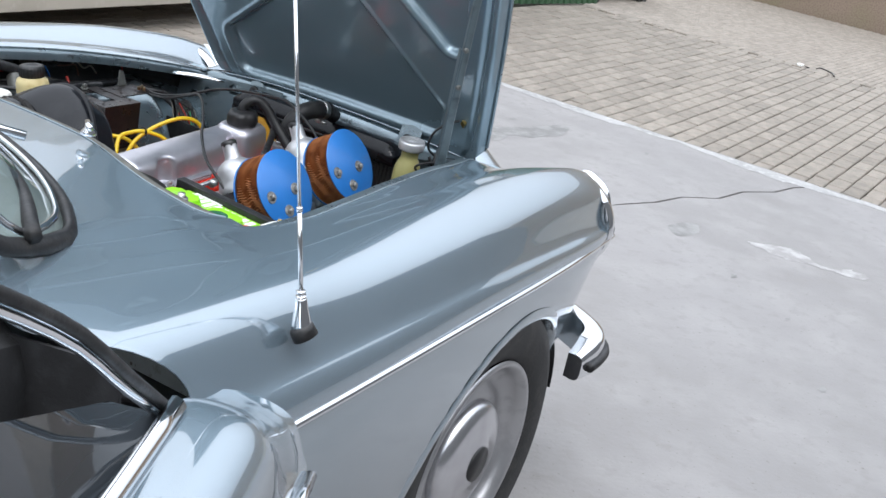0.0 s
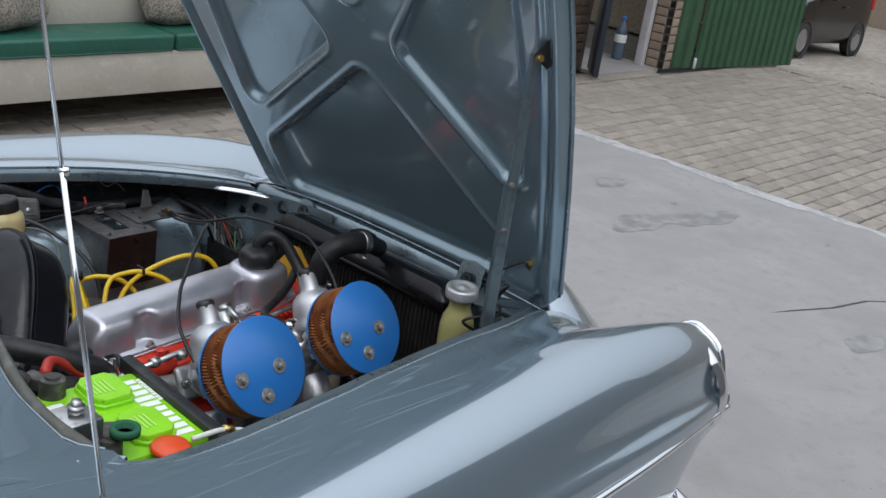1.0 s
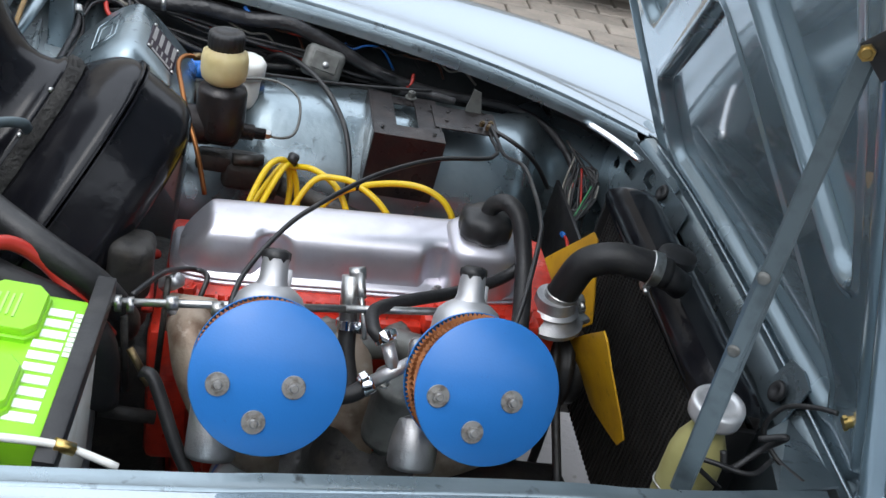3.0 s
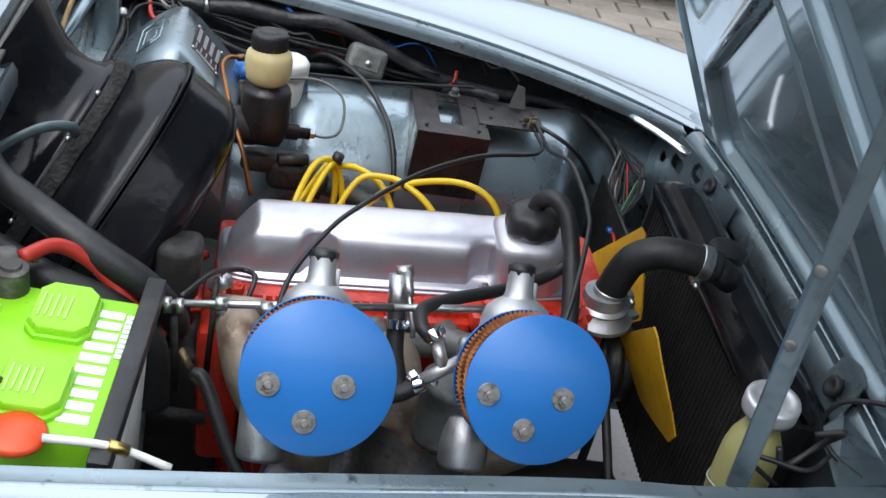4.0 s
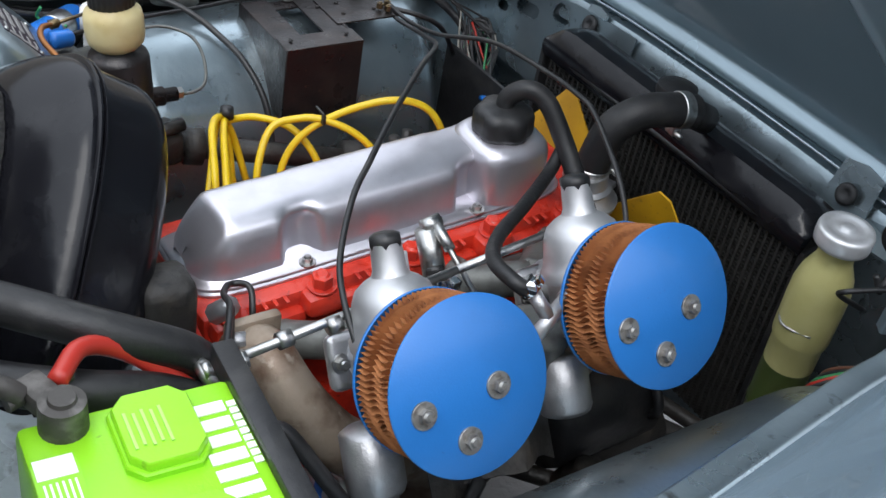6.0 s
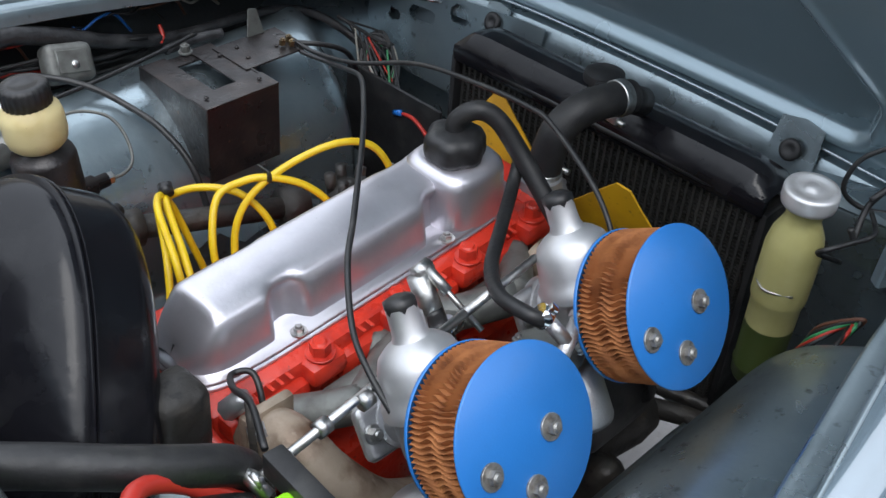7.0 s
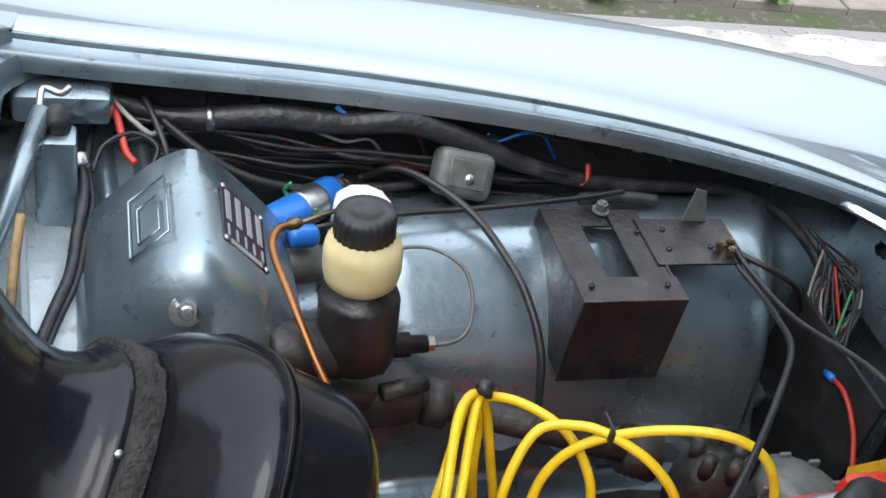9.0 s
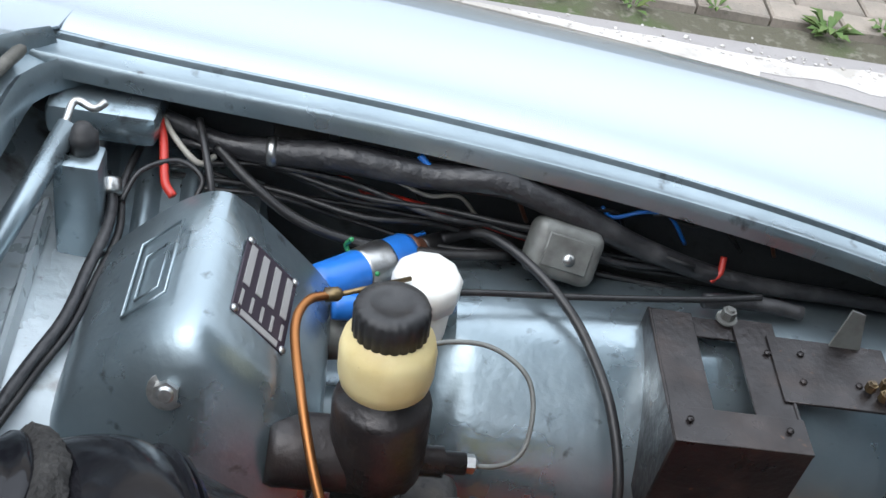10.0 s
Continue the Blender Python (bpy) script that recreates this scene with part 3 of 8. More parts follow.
# scuttle between bonnet opening and windscreen
def scuttle_z(x, y):
    base = 0.855 + 0.05 * min(1.0, max(0.0, (-0.32 - x) / 0.5)) + 0.012
    return base - 0.10 * (abs(y) / 0.52) ** 2.6 * 0.22


def rear_edge(y):
    """The rear edge of the bonnet opening, rounded into the corners."""
    if y < 0:                                       # it sweeps back behind the battery
        w = max(0.0, min(1.0, (-y - 0.20) / 0.22))
        return -0.350 - 0.040 * w * w * (3 - 2 * w) + 0.040 * max(0.0, min(1.0, (-y - 0.485) / 0.045)) ** 2
    a = min(1.0, abs(y) / 0.508)
    return -0.350 - 0.006 * a ** 2 + (0.045 * max(0.0, (a - 0.86) / 0.14) ** 2)


b = B()
rows = []
for k in range(41):
    y = -0.556 + 1.088 * k / 40
    u = abs(y) / 0.645
    back = -0.545 - 0.08 * u * u - 0.195 * u ** 8
    r = []
    for j in range(15):
        x0 = rear_edge(min(y, 0.508))
        x = x0 + (back - x0) * j / 14
        t = j / 14
        ze = section(max(-0.86, min(x, 0.7)))[0][1]
        a = min(1.0, abs(y) / 0.51)
        z = scuttle_z(x, y) * (1 - a ** 3) + ze * a ** 3 - 0.001 - 0.005 * max(0.0, min(1.0, (-y - 0.525) / 0.02))
        r.append(cp(x, y, z))
    rows.append(r)
grid(b, rows)
thicken(b, 0.002)
scuttle = part("scuttle_panel", b, PAINT, car, "blue-grey scuttle panel", angle=60)
b = B()
rows = []
for k in range(61):
    y = -0.524 + 1.024 * k / 60
    x0 = rear_edge(y)
    ze = section(max(-0.86, x0))[0][1]
    a = min(1.0, abs(y) / 0.51)
    z = scuttle_z(x0, y) * (1 - a ** 3) + ze * a ** 3
    rows.append([cp(x0 + dx, y, z + dz) for dx, dz in ((0, 0), (0.004, -0.006), (0.005, -0.02), (0.022, -0.026), (0.027, -0.022), (0.031, -0.03), (0.032, -0.045))])
grid(b, rows)
thicken(b, 0.0015)
part("bonnet_gutter", b, PAINT_IN, car)
b = B()
tube(b, [r[3].lerp(r[1], 0.45) + Vector((0, 0, 0.006)) for r in rows[1:-1:3]], 0.0085, 8, 2, squash=0.6)
SEALM = mat("perished_grey_rubber", (0.085, 0.083, 0.072), 0.7)
vary(SEALM, [(40, (0.14, 0.135, 0.12), 0.5, 0.7)], (150, 0.001))
part("bonnet_seal", b, SEALM, car, "perished grey rubber bonnet seal")

# nose panel ahead of the opening: a dome that sinks into the wings
NOSE = ((0.628, 0.738), (0.650, 0.758), (0.690, 0.768), (0.740, 0.754), (0.790, 0.718), (0.830, 0.676), (0.856, 0.625), (0.862, 0.56), (0.850, 0.47), (0.82, 0.38), (0.77, 0.28))
b = B()
rows = []
for k in range(61):
    y = -0.50 + 1.0 * k / 60
    w = max(0.0, min(1.0, (abs(y) - 0.30) / 0.19))
    w = w * w * (3 - 2 * w)
    r = []
    for p in spline([(x, z, 0) for x, z in NOSE], 4):
        x = 0.628 + (p.x - 0.628) * (1 - 0.22 * w)
        low = section(min(0.80, max(0.60, x)))[1][1] - 0.012
        z = p.y if p.y < 0.60 else p.y * (1 - w) + min(p.y, low) * w
        r.append(cp(x, y, z))
    rows.append(r)
grid(b, rows, flip=True)
thicken(b, 0.002)
part("nose_panel", b, PAINT, car, angle=70)

# bright trim along the wing
b = B()
tpts = []
for x, y, z in ((0.822, 0.690, 0.600), (0.73, 0.7010, 0.6045), (0.45, 0.7425, 0.634), (0.085, 0.7795, 0.665), (-0.319, 0.8065, 0.687), (-0.60, 0.822, 0.701), (-0.795, 0.830, 0.711)):
    tpts.append(cp(x, -y, z))
tube(b, tpts, 0.0058, 8, 10, squash=0.6)
part("side_trim", b, CHROME, car, "bright chrome side trim strip")

# headlamps
for side in (-1, 1):
    m = CARM @ Matrix.Translation((0.778, side * 0.588, 0.616)) @ frame_to((1, side * -0.02, 0.10))
    b = B()
    tube(b, [CARM @ Vector((0.812 + nose_out(0.81, j), side * p.y, p.z)) for j, p in enumerate(wing_pts(0.81)) if 6 <= j < 44], 0.006, 8, 1)
    part("lamp_rim", b, CHROME, car, "thin chrome headlamp rim")
    b = B()
    lathe(b, [(0.108, -0.012), (0.112, 0.0), (0.110, 0.014), (0.098, 0.024), (0.088, 0.018)], 40, m, cap=False)
    lamp = part("headlamp", b, CHROME, car, "chrome-ringed round headlamp")
    b = B()
    lathe(b, [(0.089, 0.016), (0.07, 0.032), (0.035, 0.043), (0, 0.046)], 32, m, cap=False)
    part("lens", b, GLASS, lamp)
    b = B()
    lathe(b, [(0.088, 0.01), (0.06, -0.03), (0.02, -0.05), (0, -0.05)], 32, m, cap=False)
    part("reflector", b, CHROME, lamp)

# bumper with its ends swept back round the wings
b = B()
rows = []
half = [(0.545, -0.756, 0.398), (0.62, -0.756, 0.399), (0.672, -0.746, 0.40), (0.712, -0.720, 0.40), (0.745, -0.675, 0.40), (0.785, -0.59, 0.40), (0.825, -0.42, 0.40), (0.842, -0.2, 0.40)]
bp = spline(half + [(0.845, 0.0, 0.40)] + [(x, -y, z) for x, y, z in half[::-1]], 10)
for k, p in enumerate(bp):
    tn = (bp[min(k + 1, len(bp) - 1)] - bp[max(k - 1, 0)]).normalized()
    out = Vector((-tn.y, tn.x, 0))
    out = out if out.dot(Vector((p.x - 0.2, p.y, 0))) > 0 else -out
    sc = min(1.0, 0.70 + min(k, len(bp) - 1 - k) * 0.03)
    rows.append([p + out * o * sc + Vector((0, 0, h * sc)) for o, h in ((-0.034, 0.040), (-0.006, 0.0425), (0.006, 0.040), (0.014, 0.033), (0.017, 0.018), (0.017, -0.018), (0.014, -0.033), (0.006, -0.040), (-0.006, -0.0425), (-0.034, -0.040), (-0.034, 0.040))])
grid(b, rows)
bmesh.ops.remove_doubles(b, verts=b.verts[:], dist=1e-5)
for r in (rows[0], rows[-1]):
    b.faces.new([b.verts.new(q) for q in r[:-1]])
bmesh.ops.remove_doubles(b, verts=b.verts[:], dist=1e-5)
bmesh.ops.recalc_face_normals(b, faces=b.faces[:])
bump = part("front_bumper", b, CHROME, car, "chromed front bumper with rubber insert", angle=50)
b = B()
tube(b, [p.lerp(Vector((0.2, p.y * 0.2, p.z)), -0.030) + Vector((0, 0, -0.004)) for p in bp[3:-3]], 0.011, 8, 1)
part("rubber_insert", b, RUBBER, bump)


HUBC = mat("satin_hub_cap", (0.62, 0.62, 0.64), 0.24, 0.95)
vary(HUBC, [(30, (0.52, 0.52, 0.54), 0.5, 0.75)])


# wheels
def make_wheel(side):
    c = (0.171, side * 0.662, 0.315)
    m = Matrix.Translation(c) @ frame_to((0, side, 0))
    b = B()
    lathe(b, [(0.205, -0.065), (0.225, -0.078), (0.27, -0.082), (0.302, -0.070), (0.315, -0.05), (0.317, 0.0), (0.315, 0.05), (0.302, 0.070), (0.27, 0.082), (0.225, 0.078), (0.205, 0.065)], 64, m, cap=False)
    w = part("front_wheel", b, TYRE, car, "steel wheel with black tyre and hub cap")
    b = B()
    lathe(b, [(0.207, 0.070), (0.204, 0.076), (0.195, 0.074), (0.188, 0.055), (0.176, 0.038), (0.150, 0.030), (0.135, 0.042), (0.10, 0.040), (0, 0.040)], 56, m, cap=False)
    part("rim", b, RIM, w, "silver painted steel rim")
    b = B()
    lathe(b, [(0.118, 0.040), (0.118, 0.052), (0.108, 0.066), (0.085, 0.072), (0.055, 0.074), (0.045, 0.080), (0, 0.082)], 48, m, cap=False)
    part("hub_cap", b, HUBC, w, "satin silver hub cap")
    b = B()
    lathe(b, [(0.036, 0.080), (0.036, 0.084), (0.0, 0.085)], 28, m, cap=False)
    part("centre_badge", b, BLACK, w, "black round badge")


make_wheel(-1)
make_wheel(1)

# wheel houses and floor of the engine bay
def wheelhouse(side, dy=0.0, dz=0.0):
    b = B()
    prof = [(0.570, 0.600), (0.530, 0.650), (0.480, 0.678), (0.430, 0.684), (0.385, 0.668), (0.345, 0.632), (0.318, 0.585), (0.305, 0.53), (0.300, 0.485), (0.290, 0.470), (0.262, 0.466), (0.258, 0.452)]
    rows = []
    for k in range(40):
        x = -0.16 + 0.76 * k / 39
        w = max(0.0, min(1.0, (x - 0.40) / 0.10))
        s = 0.13 * w * w * (3 - 2 * w)
        v = max(0.0, min(1.0, (0.02 - x) / 0.07)) if side > 0 else 0.0
        dz = -0.075 * v * v * (3 - 2 * v)
        rows.append([(x, side * (p.x + s) + dy, p.y + dz) for p in spline([(y, z, 0) for y, z in prof], 4)])
    grid(b, rows, flip=side < 0)
    thicken(b, 0.002)
    return b


part("inner_wing", wheelhouse(1), PAINT_IN, car, "blue-grey rounded inner wing")
part("inner_wing", wheelhouse(-1), PAINT_IN, car, "blue-grey rounded inner wing")

# mottled near-black, much darker than the inner body paint
INNER_DARK = mat("dark_inner_wing_coat", (0.035, 0.038, 0.04), 0.6)
vary(INNER_DARK, [(14, (0.08, 0.085, 0.085), 0.5, 0.7), (60, (0.02, 0.02, 0.02), 0.6, 0.72)], (90, 0.001))
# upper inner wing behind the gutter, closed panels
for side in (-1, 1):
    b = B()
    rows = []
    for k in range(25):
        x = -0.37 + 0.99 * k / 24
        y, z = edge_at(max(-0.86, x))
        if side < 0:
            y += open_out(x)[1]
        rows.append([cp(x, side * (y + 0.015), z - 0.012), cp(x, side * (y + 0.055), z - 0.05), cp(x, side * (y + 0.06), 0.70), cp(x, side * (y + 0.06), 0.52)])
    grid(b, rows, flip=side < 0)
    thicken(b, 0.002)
    part("upper_inner_wing", b, INNER_DARK, car, "dark upper inner wing")

# bulkhead
b = B()
rows = []
for k in range(27):
    y = -0.56 + 1.12 * k / 26
    u = max(0.0, min(1.0, (y - 0.21) / 0.05))
    up = 0.034 * u * u * (3 - 2 * u)
    rows.append([cp(x, y, z) for x, z in ((-0.40, 0.84), (-0.405, 0.76), (-0.39, 0.71 + up * 0.6), (-0.33, 0.665 + up), (-0.22, 0.655 + up), (-0.155, 0.645 + up * 0.6), (-0.145, 0.60), (-0.145, 0.40), (-0.15, 0.20))])
grid(b, rows)
thicken(b, 0.002)
BULKP = mat("pale_dusty_bulkhead_paint", (0.52, 0.585, 0.61), 0.34, 0.25, 0.2)
vary(BULKP, [(7, (0.40, 0.45, 0.47), 0.45, 0.7), (22, (0.20, 0.19, 0.17), 0.60, 0.72), (70, (0.13, 0.115, 0.10), 0.66, 0.76)], (90, 0.0008), (14, 0.24, 0.46))
part("bulkhead", b, BULKP, car, "dirty blue-grey bulkhead")
# front cross panel behind the grille
b = B()
rows = []
for k in range(31):
    y = -0.46 + 0.92 * k / 30
    rows.append([cp(x, y, z) for x, z in ((0.640, 0.722), (0.632, 0.716), (0.628, 0.700), (0.618, 0.690), (0.606, 0.660), (0.602, 0.58), (0.60, 0.45), (0.60, 0.28))])
grid(b, rows, flip=True)
thicken(b, 0.002)
part("radiator_panel", b, PAINT_IN, car)
b = B()
box(b, (0.2, 0.28, 0.30), (0.95, 0.05, 0.08), None, 0.01)
part("chassis_rail", b, GREASE, car)
b = B()
box(b, (0.2, -0.28, 0.30), (0.95, 0.05, 0.08), None, 0.01)
part("chassis_rail", b, GREASE, car)
b = B()
box(b, (0.12, 0.0, 0.24), (0.16, 0.66, 0.07), None, 0.02)
part("front_crossmember", b, GREASE, car)

# ---- bonnet, open and leaning back ----
HB = Vector((0.640, 0.0, 0.722))
HD = Vector((-0.468, 0.0, 0.8835)).normalized()
HN = Vector((-HD.z, 0, HD.x))          # faces the engine
HL = 1.08


def hp(s, y, d=0.0):
    """A place on the open bonnet: s metres up from the hinge, y across, d out of its inner face."""
    bow = 0.010 * (1 - (abs(y) / 0.5) ** 2)
    return HB + HD * s + Vector((0, y, 0)) + HN * (d - bow)


def half_width(s):
    pts = ((0.0, 0.372), (0.04, 0.395), (0.2, 0.429), (0.33, 0.455), (0.45, 0.476), (0.6, 0.497), (0.8, 0.515), (1.0, 0.520), (1.08, 0.49))
    for (a, wa), (c, wc) in zip(pts, pts[1:]):
        if s <= c:
            return wa + (wc - wa) * (s - a) / (c - a)
    return pts[-1][1]


PANELS = [
    [(0.428, -0.03), (0.150, 0.322), (0.035, 0.300), (0.045, 0.10), (0.05, -0.28), (0.13, -0.30)],
    [(0.222, 0.345), (0.455, 0.040), (0.80, 0.30), (0.95, 0.40), (0.5, 0.368)],
    [(0.492, -0.128), (0.262, -0.362), (0.5, -0.395), (0.95, -0.42), (0.80, -0.36)],
    [(0.545, -0.04), (0.98, 0.30), (0.98, -0.36)],
]


def inside(poly, s, y):
    """Signed distance to a polygon, positive inside."""
    best, odd = 9.0, False
    for (a, b_), (c, d) in zip(poly, poly[1:] + poly[:1]):
        ex, ey = c - a, d - b_
        t = max(0.0, min(1.0, ((s - a) * ex + (y - b_) * ey) / (ex * ex + ey * ey)))
        best = min(best, math.hypot(s - a - t * ex, y - b_ - t * ey))
        if (b_ > y) != (d > y) and s < (c - a) * (y - b_) / (d - b_) + a:
            odd = not odd
    return best if odd else -best


def shrunk(poly, r):
    """The polygon with every side moved inwards by r."""
    area = sum(a * d - c * b_ for (a, b_), (c, d) in zip(poly, poly[1:] + poly[:1]))
    sgn = 1 if area > 0 else -1
    lines = []
    for (a, b_), (c, d) in zip(poly, poly[1:] + poly[:1]):
        L = math.hypot(c - a, d - b_)
        nx, ny = -(d - b_) / L * sgn, (c - a) / L * sgn
        lines.append((nx, ny, nx * a + ny * b_ + r))
    out = []
    for (n1x, n1y, c1), (n2x, n2y, c2) in zip(lines[-1:] + lines[:-1], lines):
        det = n1x * n2y - n1y * n2x
        out.append(((c1 * n2y - c2 * n1y) / det, (n1x * c2 - n2x * c1) / det))
    return out


ROUND = 0.030
CORES = [shrunk(p, ROUND) for p in PANELS]


def relief(s, y):
    """Height of the pressed inner frame, its panels sunk with rounded corners."""
    d = max(inside(p, s, y) for p in CORES) + ROUND
    t = max(0.0, min(1.0, (d + 0.0045) / 0.009))
    h = 0.016 * (1 - t * t * (3 - 2 * t))
    bead = math.exp(-(((d + 0.0105) / 0.0055) ** 2)) * 0.003
    w = half_width(s) - abs(y)
    edge = math.exp(-(((w - 0.034) / 0.007) ** 2)) * -0.008 + math.exp(-(((w - 0.014) / 0.006) ** 2)) * 0.005
    return (h + bead) * min(1.0, w / 0.007) + edge


b = B()
ns, ny = 440, 340
rows = []
for i in range(ns + 1):
    s = HL * i / ns
    w = half_width(s)
    if s < 0.05:
        w -= 0.045 * (1 - s / 0.05) ** 2
    rows.append([hp(s, w * (2 * j / ny - 1), relief(s, w * (2 * j / ny - 1))) for j in range(ny + 1)])
grid(b, rows)
bmesh.ops.recalc_face_normals(b, faces=b.faces[:])
bonnet = part("bonnet", b, HOODP, car, "open bonnet showing its pressed inner frame", angle=80)
b = B()
rows = []
for i in range(55):
    s = HL * i / 54
    w = half_width(s) + 0.004
    if s < 0.05:
        w -= 0.045 * (1 - s / 0.05) ** 2
    rows.append([hp(s, w * (2 * j / 30 - 1), -0.004 - 0.030 * (1 - (2 * j / 30 - 1) ** 2)) for j in range(31)])
v0 = grid(b, rows, flip=True)
bmesh.ops.recalc_face_normals(b, faces=b.faces[:])
part("bonnet_skin", b, PAINT, bonnet, "blue-grey outer skin")
b = B()
tube(b, [hp(HL * k / 40, -half_width(HL * k / 40) - 0.003, -0.002) for k in range(2, 41)], 0.004, 6, 1)
part("hem", b, PAINT_IN, bonnet)
b = B()
tube(b, [hp(HL * k / 40, half_width(HL * k / 40) + 0.003, -0.002) for k in range(2, 41)], 0.004, 6, 1)
part("hem", b, PAINT_IN, bonnet)
# ---- yard: bench along the wall ----
bench = thing("garden_bench", (2.6, 3.1, 0.0), "long whitewashed board bench with a high board back", "bench")
b = B()
box(b, (2.60, 2.962, 0.243), (3.50, 0.024, 0.196), None, 0.004)
part("front_board", b, BOARD, bench, "pale weathered front board")
b = B()
box(b, (2.60, 3.45, 0.327), (3.48, 0.95, 0.022), None, 0.004)
part("seat_board", b, BOARD, bench)
b = B()
box(b, (0.76, 3.44, 0.20), (0.22, 0.98, 0.40), None, 0.008)
part("end_block", b, BOARD, bench)
for k in range(3):
    b = B()
    box(b, (2.60, 3.246, 0.47 + 0.272 * k), (3.50, 0.026, 0.268), None, 0.005)
    part("back_board", b, BOARD, bench)
for x in (1.6, 3.0, 4.3):
    b = B()
    box(b, (x, 3.85, 0.157), (0.07, 0.12, 0.314), None, 0.005)
    part("support", b, BOARD, bench)
for x0, x1 in ((0.88, 2.252), (2.262, 3.58), (3.59, 4.34)):
    b = B()
    box(b, ((x0 + x1) / 2, 3.085, 0.380), (x1 - x0, 0.285, 0.082), None, 0.016, 4)
    for v in b.verts:
        v.co.z += 0.005 * math.sin(v.co.x * 5.1 + 1) + 0.003 * math.sin(v.co.x * 13)
    cu = whole("seat_cushion", b, GREENV, "flat green vinyl seat cushion on the bench", "cushion", "bench cushions")
    b = B()
    tube(b, [(x0 + 0.012, 2.945, 0.345), ((x0 + x1) / 2, 2.943, 0.345), (x1 - 0.012, 2.945, 0.345)], 0.004, 6, 6)
    part("piping", b, GREENV, cu)


def pillow(x, y, turn, lean, label):
    b = B()
    n = 24
    tops = []
    for sgn in (1, -1):
        rows = []
        for i in range(n + 1):
            r = []
            for j in range(n + 1):
                u, v = 2 * i / n - 1, 2 * j / n - 1
                pin = 1 - 0.10 * (u * u * v * v) + 0.02 * math.sin(5 * u + 3 * v)
                f = max(0.0, (1 - u ** 4) * (1 - v ** 4)) ** 0.55
                fold = 0.007 * math.sin(9 * u * v + 4 * v) * (1 - f * 0.4)
                r.append((u * 0.21 * pin, sgn * f * 0.085 + fold, (v * 0.21 * pin) + 0.21))
            rows.append(r)
        grid(b, rows, flip=sgn < 0)
    bmesh.ops.remove_doubles(b, verts=b.verts[:], dist=0.0005)
    bmesh.ops.transform(b, matrix=pose(x, y, 0.424, 0, 0, turn) @ pose(0, 0, 0, lean, 0, 0), verts=b.verts[:])
    whole("throw_pillow", b, FABRIC, label, "pillow", "bench pillows")


pillow(1.52, 3.10, 14, -14, "grey-brown patterned pillow leaning on the bench back")
pillow(2.40, 3.11, -6, -15, "grey-brown patterned pillow leaning on the bench back")
pillow(2.80, 3.09, 24, -12, "grey-brown patterned pillow beside another pillow")
pillow(1.22, 3.12, -8, -15, "grey-brown patterned pillow beside another pillow")

# ---- yard: garage with an open recess, posts and green doors ----
garage_wall = tagged(new("wall_garage"), "dark brown brick garage wall beside a recess", "wall", "", "structure")
garage_pier = tagged(new("wall_pier"), "yellow-brown brick pier beside the green doors", "wall", "", "structure")
b = B()
box(b, (5.32, 3.44, 1.2), (1.40, 0.56, 2.4))
part("mortar_core", b, MORTAR, garage_wall)
b = B()
box(b, (6.895, 3.09, 1.2), (0.10, 0.26, 2.4), None)
part("mortar_core", b, MORTAR, garage_pier)
b = B()
box(b, (6.45, 4.55, 1.2), (0.9, 0.1, 2.4))
box(b, (6.04, 4.1, 1.2), (0.05, 0.9, 2.4))
whole("recess_wall", b, BRICK, "dark brick walls of the garage recess", "wall", kind="structure", smooth=False)
b = B()
box(b, (7.5, 3.9, 2.46), (5.8, 2.0, 0.12), None, 0.01)
whole("ceiling", b, BOARD, "plain boarded garage roof slab", "roof", kind="structure", smooth=False)
b = B()
box(b, (6.45, 3.75, -0.012), (0.82, 1.5, 0.03), None, 0.004)
whole("recess_floor", b, CONCRETE, "grey concrete floor of the recess", "floor", kind="structure", smooth=False)
b = B()
box(b, (8.3, 3.95, 1.2), (0.2, 1.9, 2.4))
whole("wall_garage_end", b, BRICKWALL, "brown brick end wall of the garage", "wall", kind="structure", smooth=False)
DOORB = mat("dark_blue_door_paint", (0.022, 0.030, 0.045), 0.4)
vary(DOORB, [(20, (0.035, 0.042, 0.055), 0.5, 0.7)], (80, 0.0005))
b = B()
dm = Matrix.Translation((5.93, 3.00, 1.05)) @ pose(0, 0, 0, 0, 0, 40.6)
box(b, (0, 0, 0), (0.36, 0.042, 2.06), dm, 0.004)
sd = whole("side_door", b, DOORB, "narrow dark blue door standing open", "door")
b = B()
rod(b, dm @ Vector((-0.13, -0.021, 0.0)), dm @ Vector((-0.13, -0.055, 0.0)), 0.009)
rod(b, dm @ Vector((-0.13, -0.055, 0.0)), dm @ Vector((-0.03, -0.055, 0.0)), 0.008)
part("door_handle", b, STEEL, sd)
b = B()
box(b, (6.800, 3.145, 1.1), (0.055, 0.065, 2.2), pose(0, 0, 0), 0.004)
box(b, (6.778, 3.118, 1.1), (0.020, 0.020, 2.2), pose(0, 0, 0), 0.004)
whole("door_post", b, WHITEPAINT, "white painted timber door post", "post")


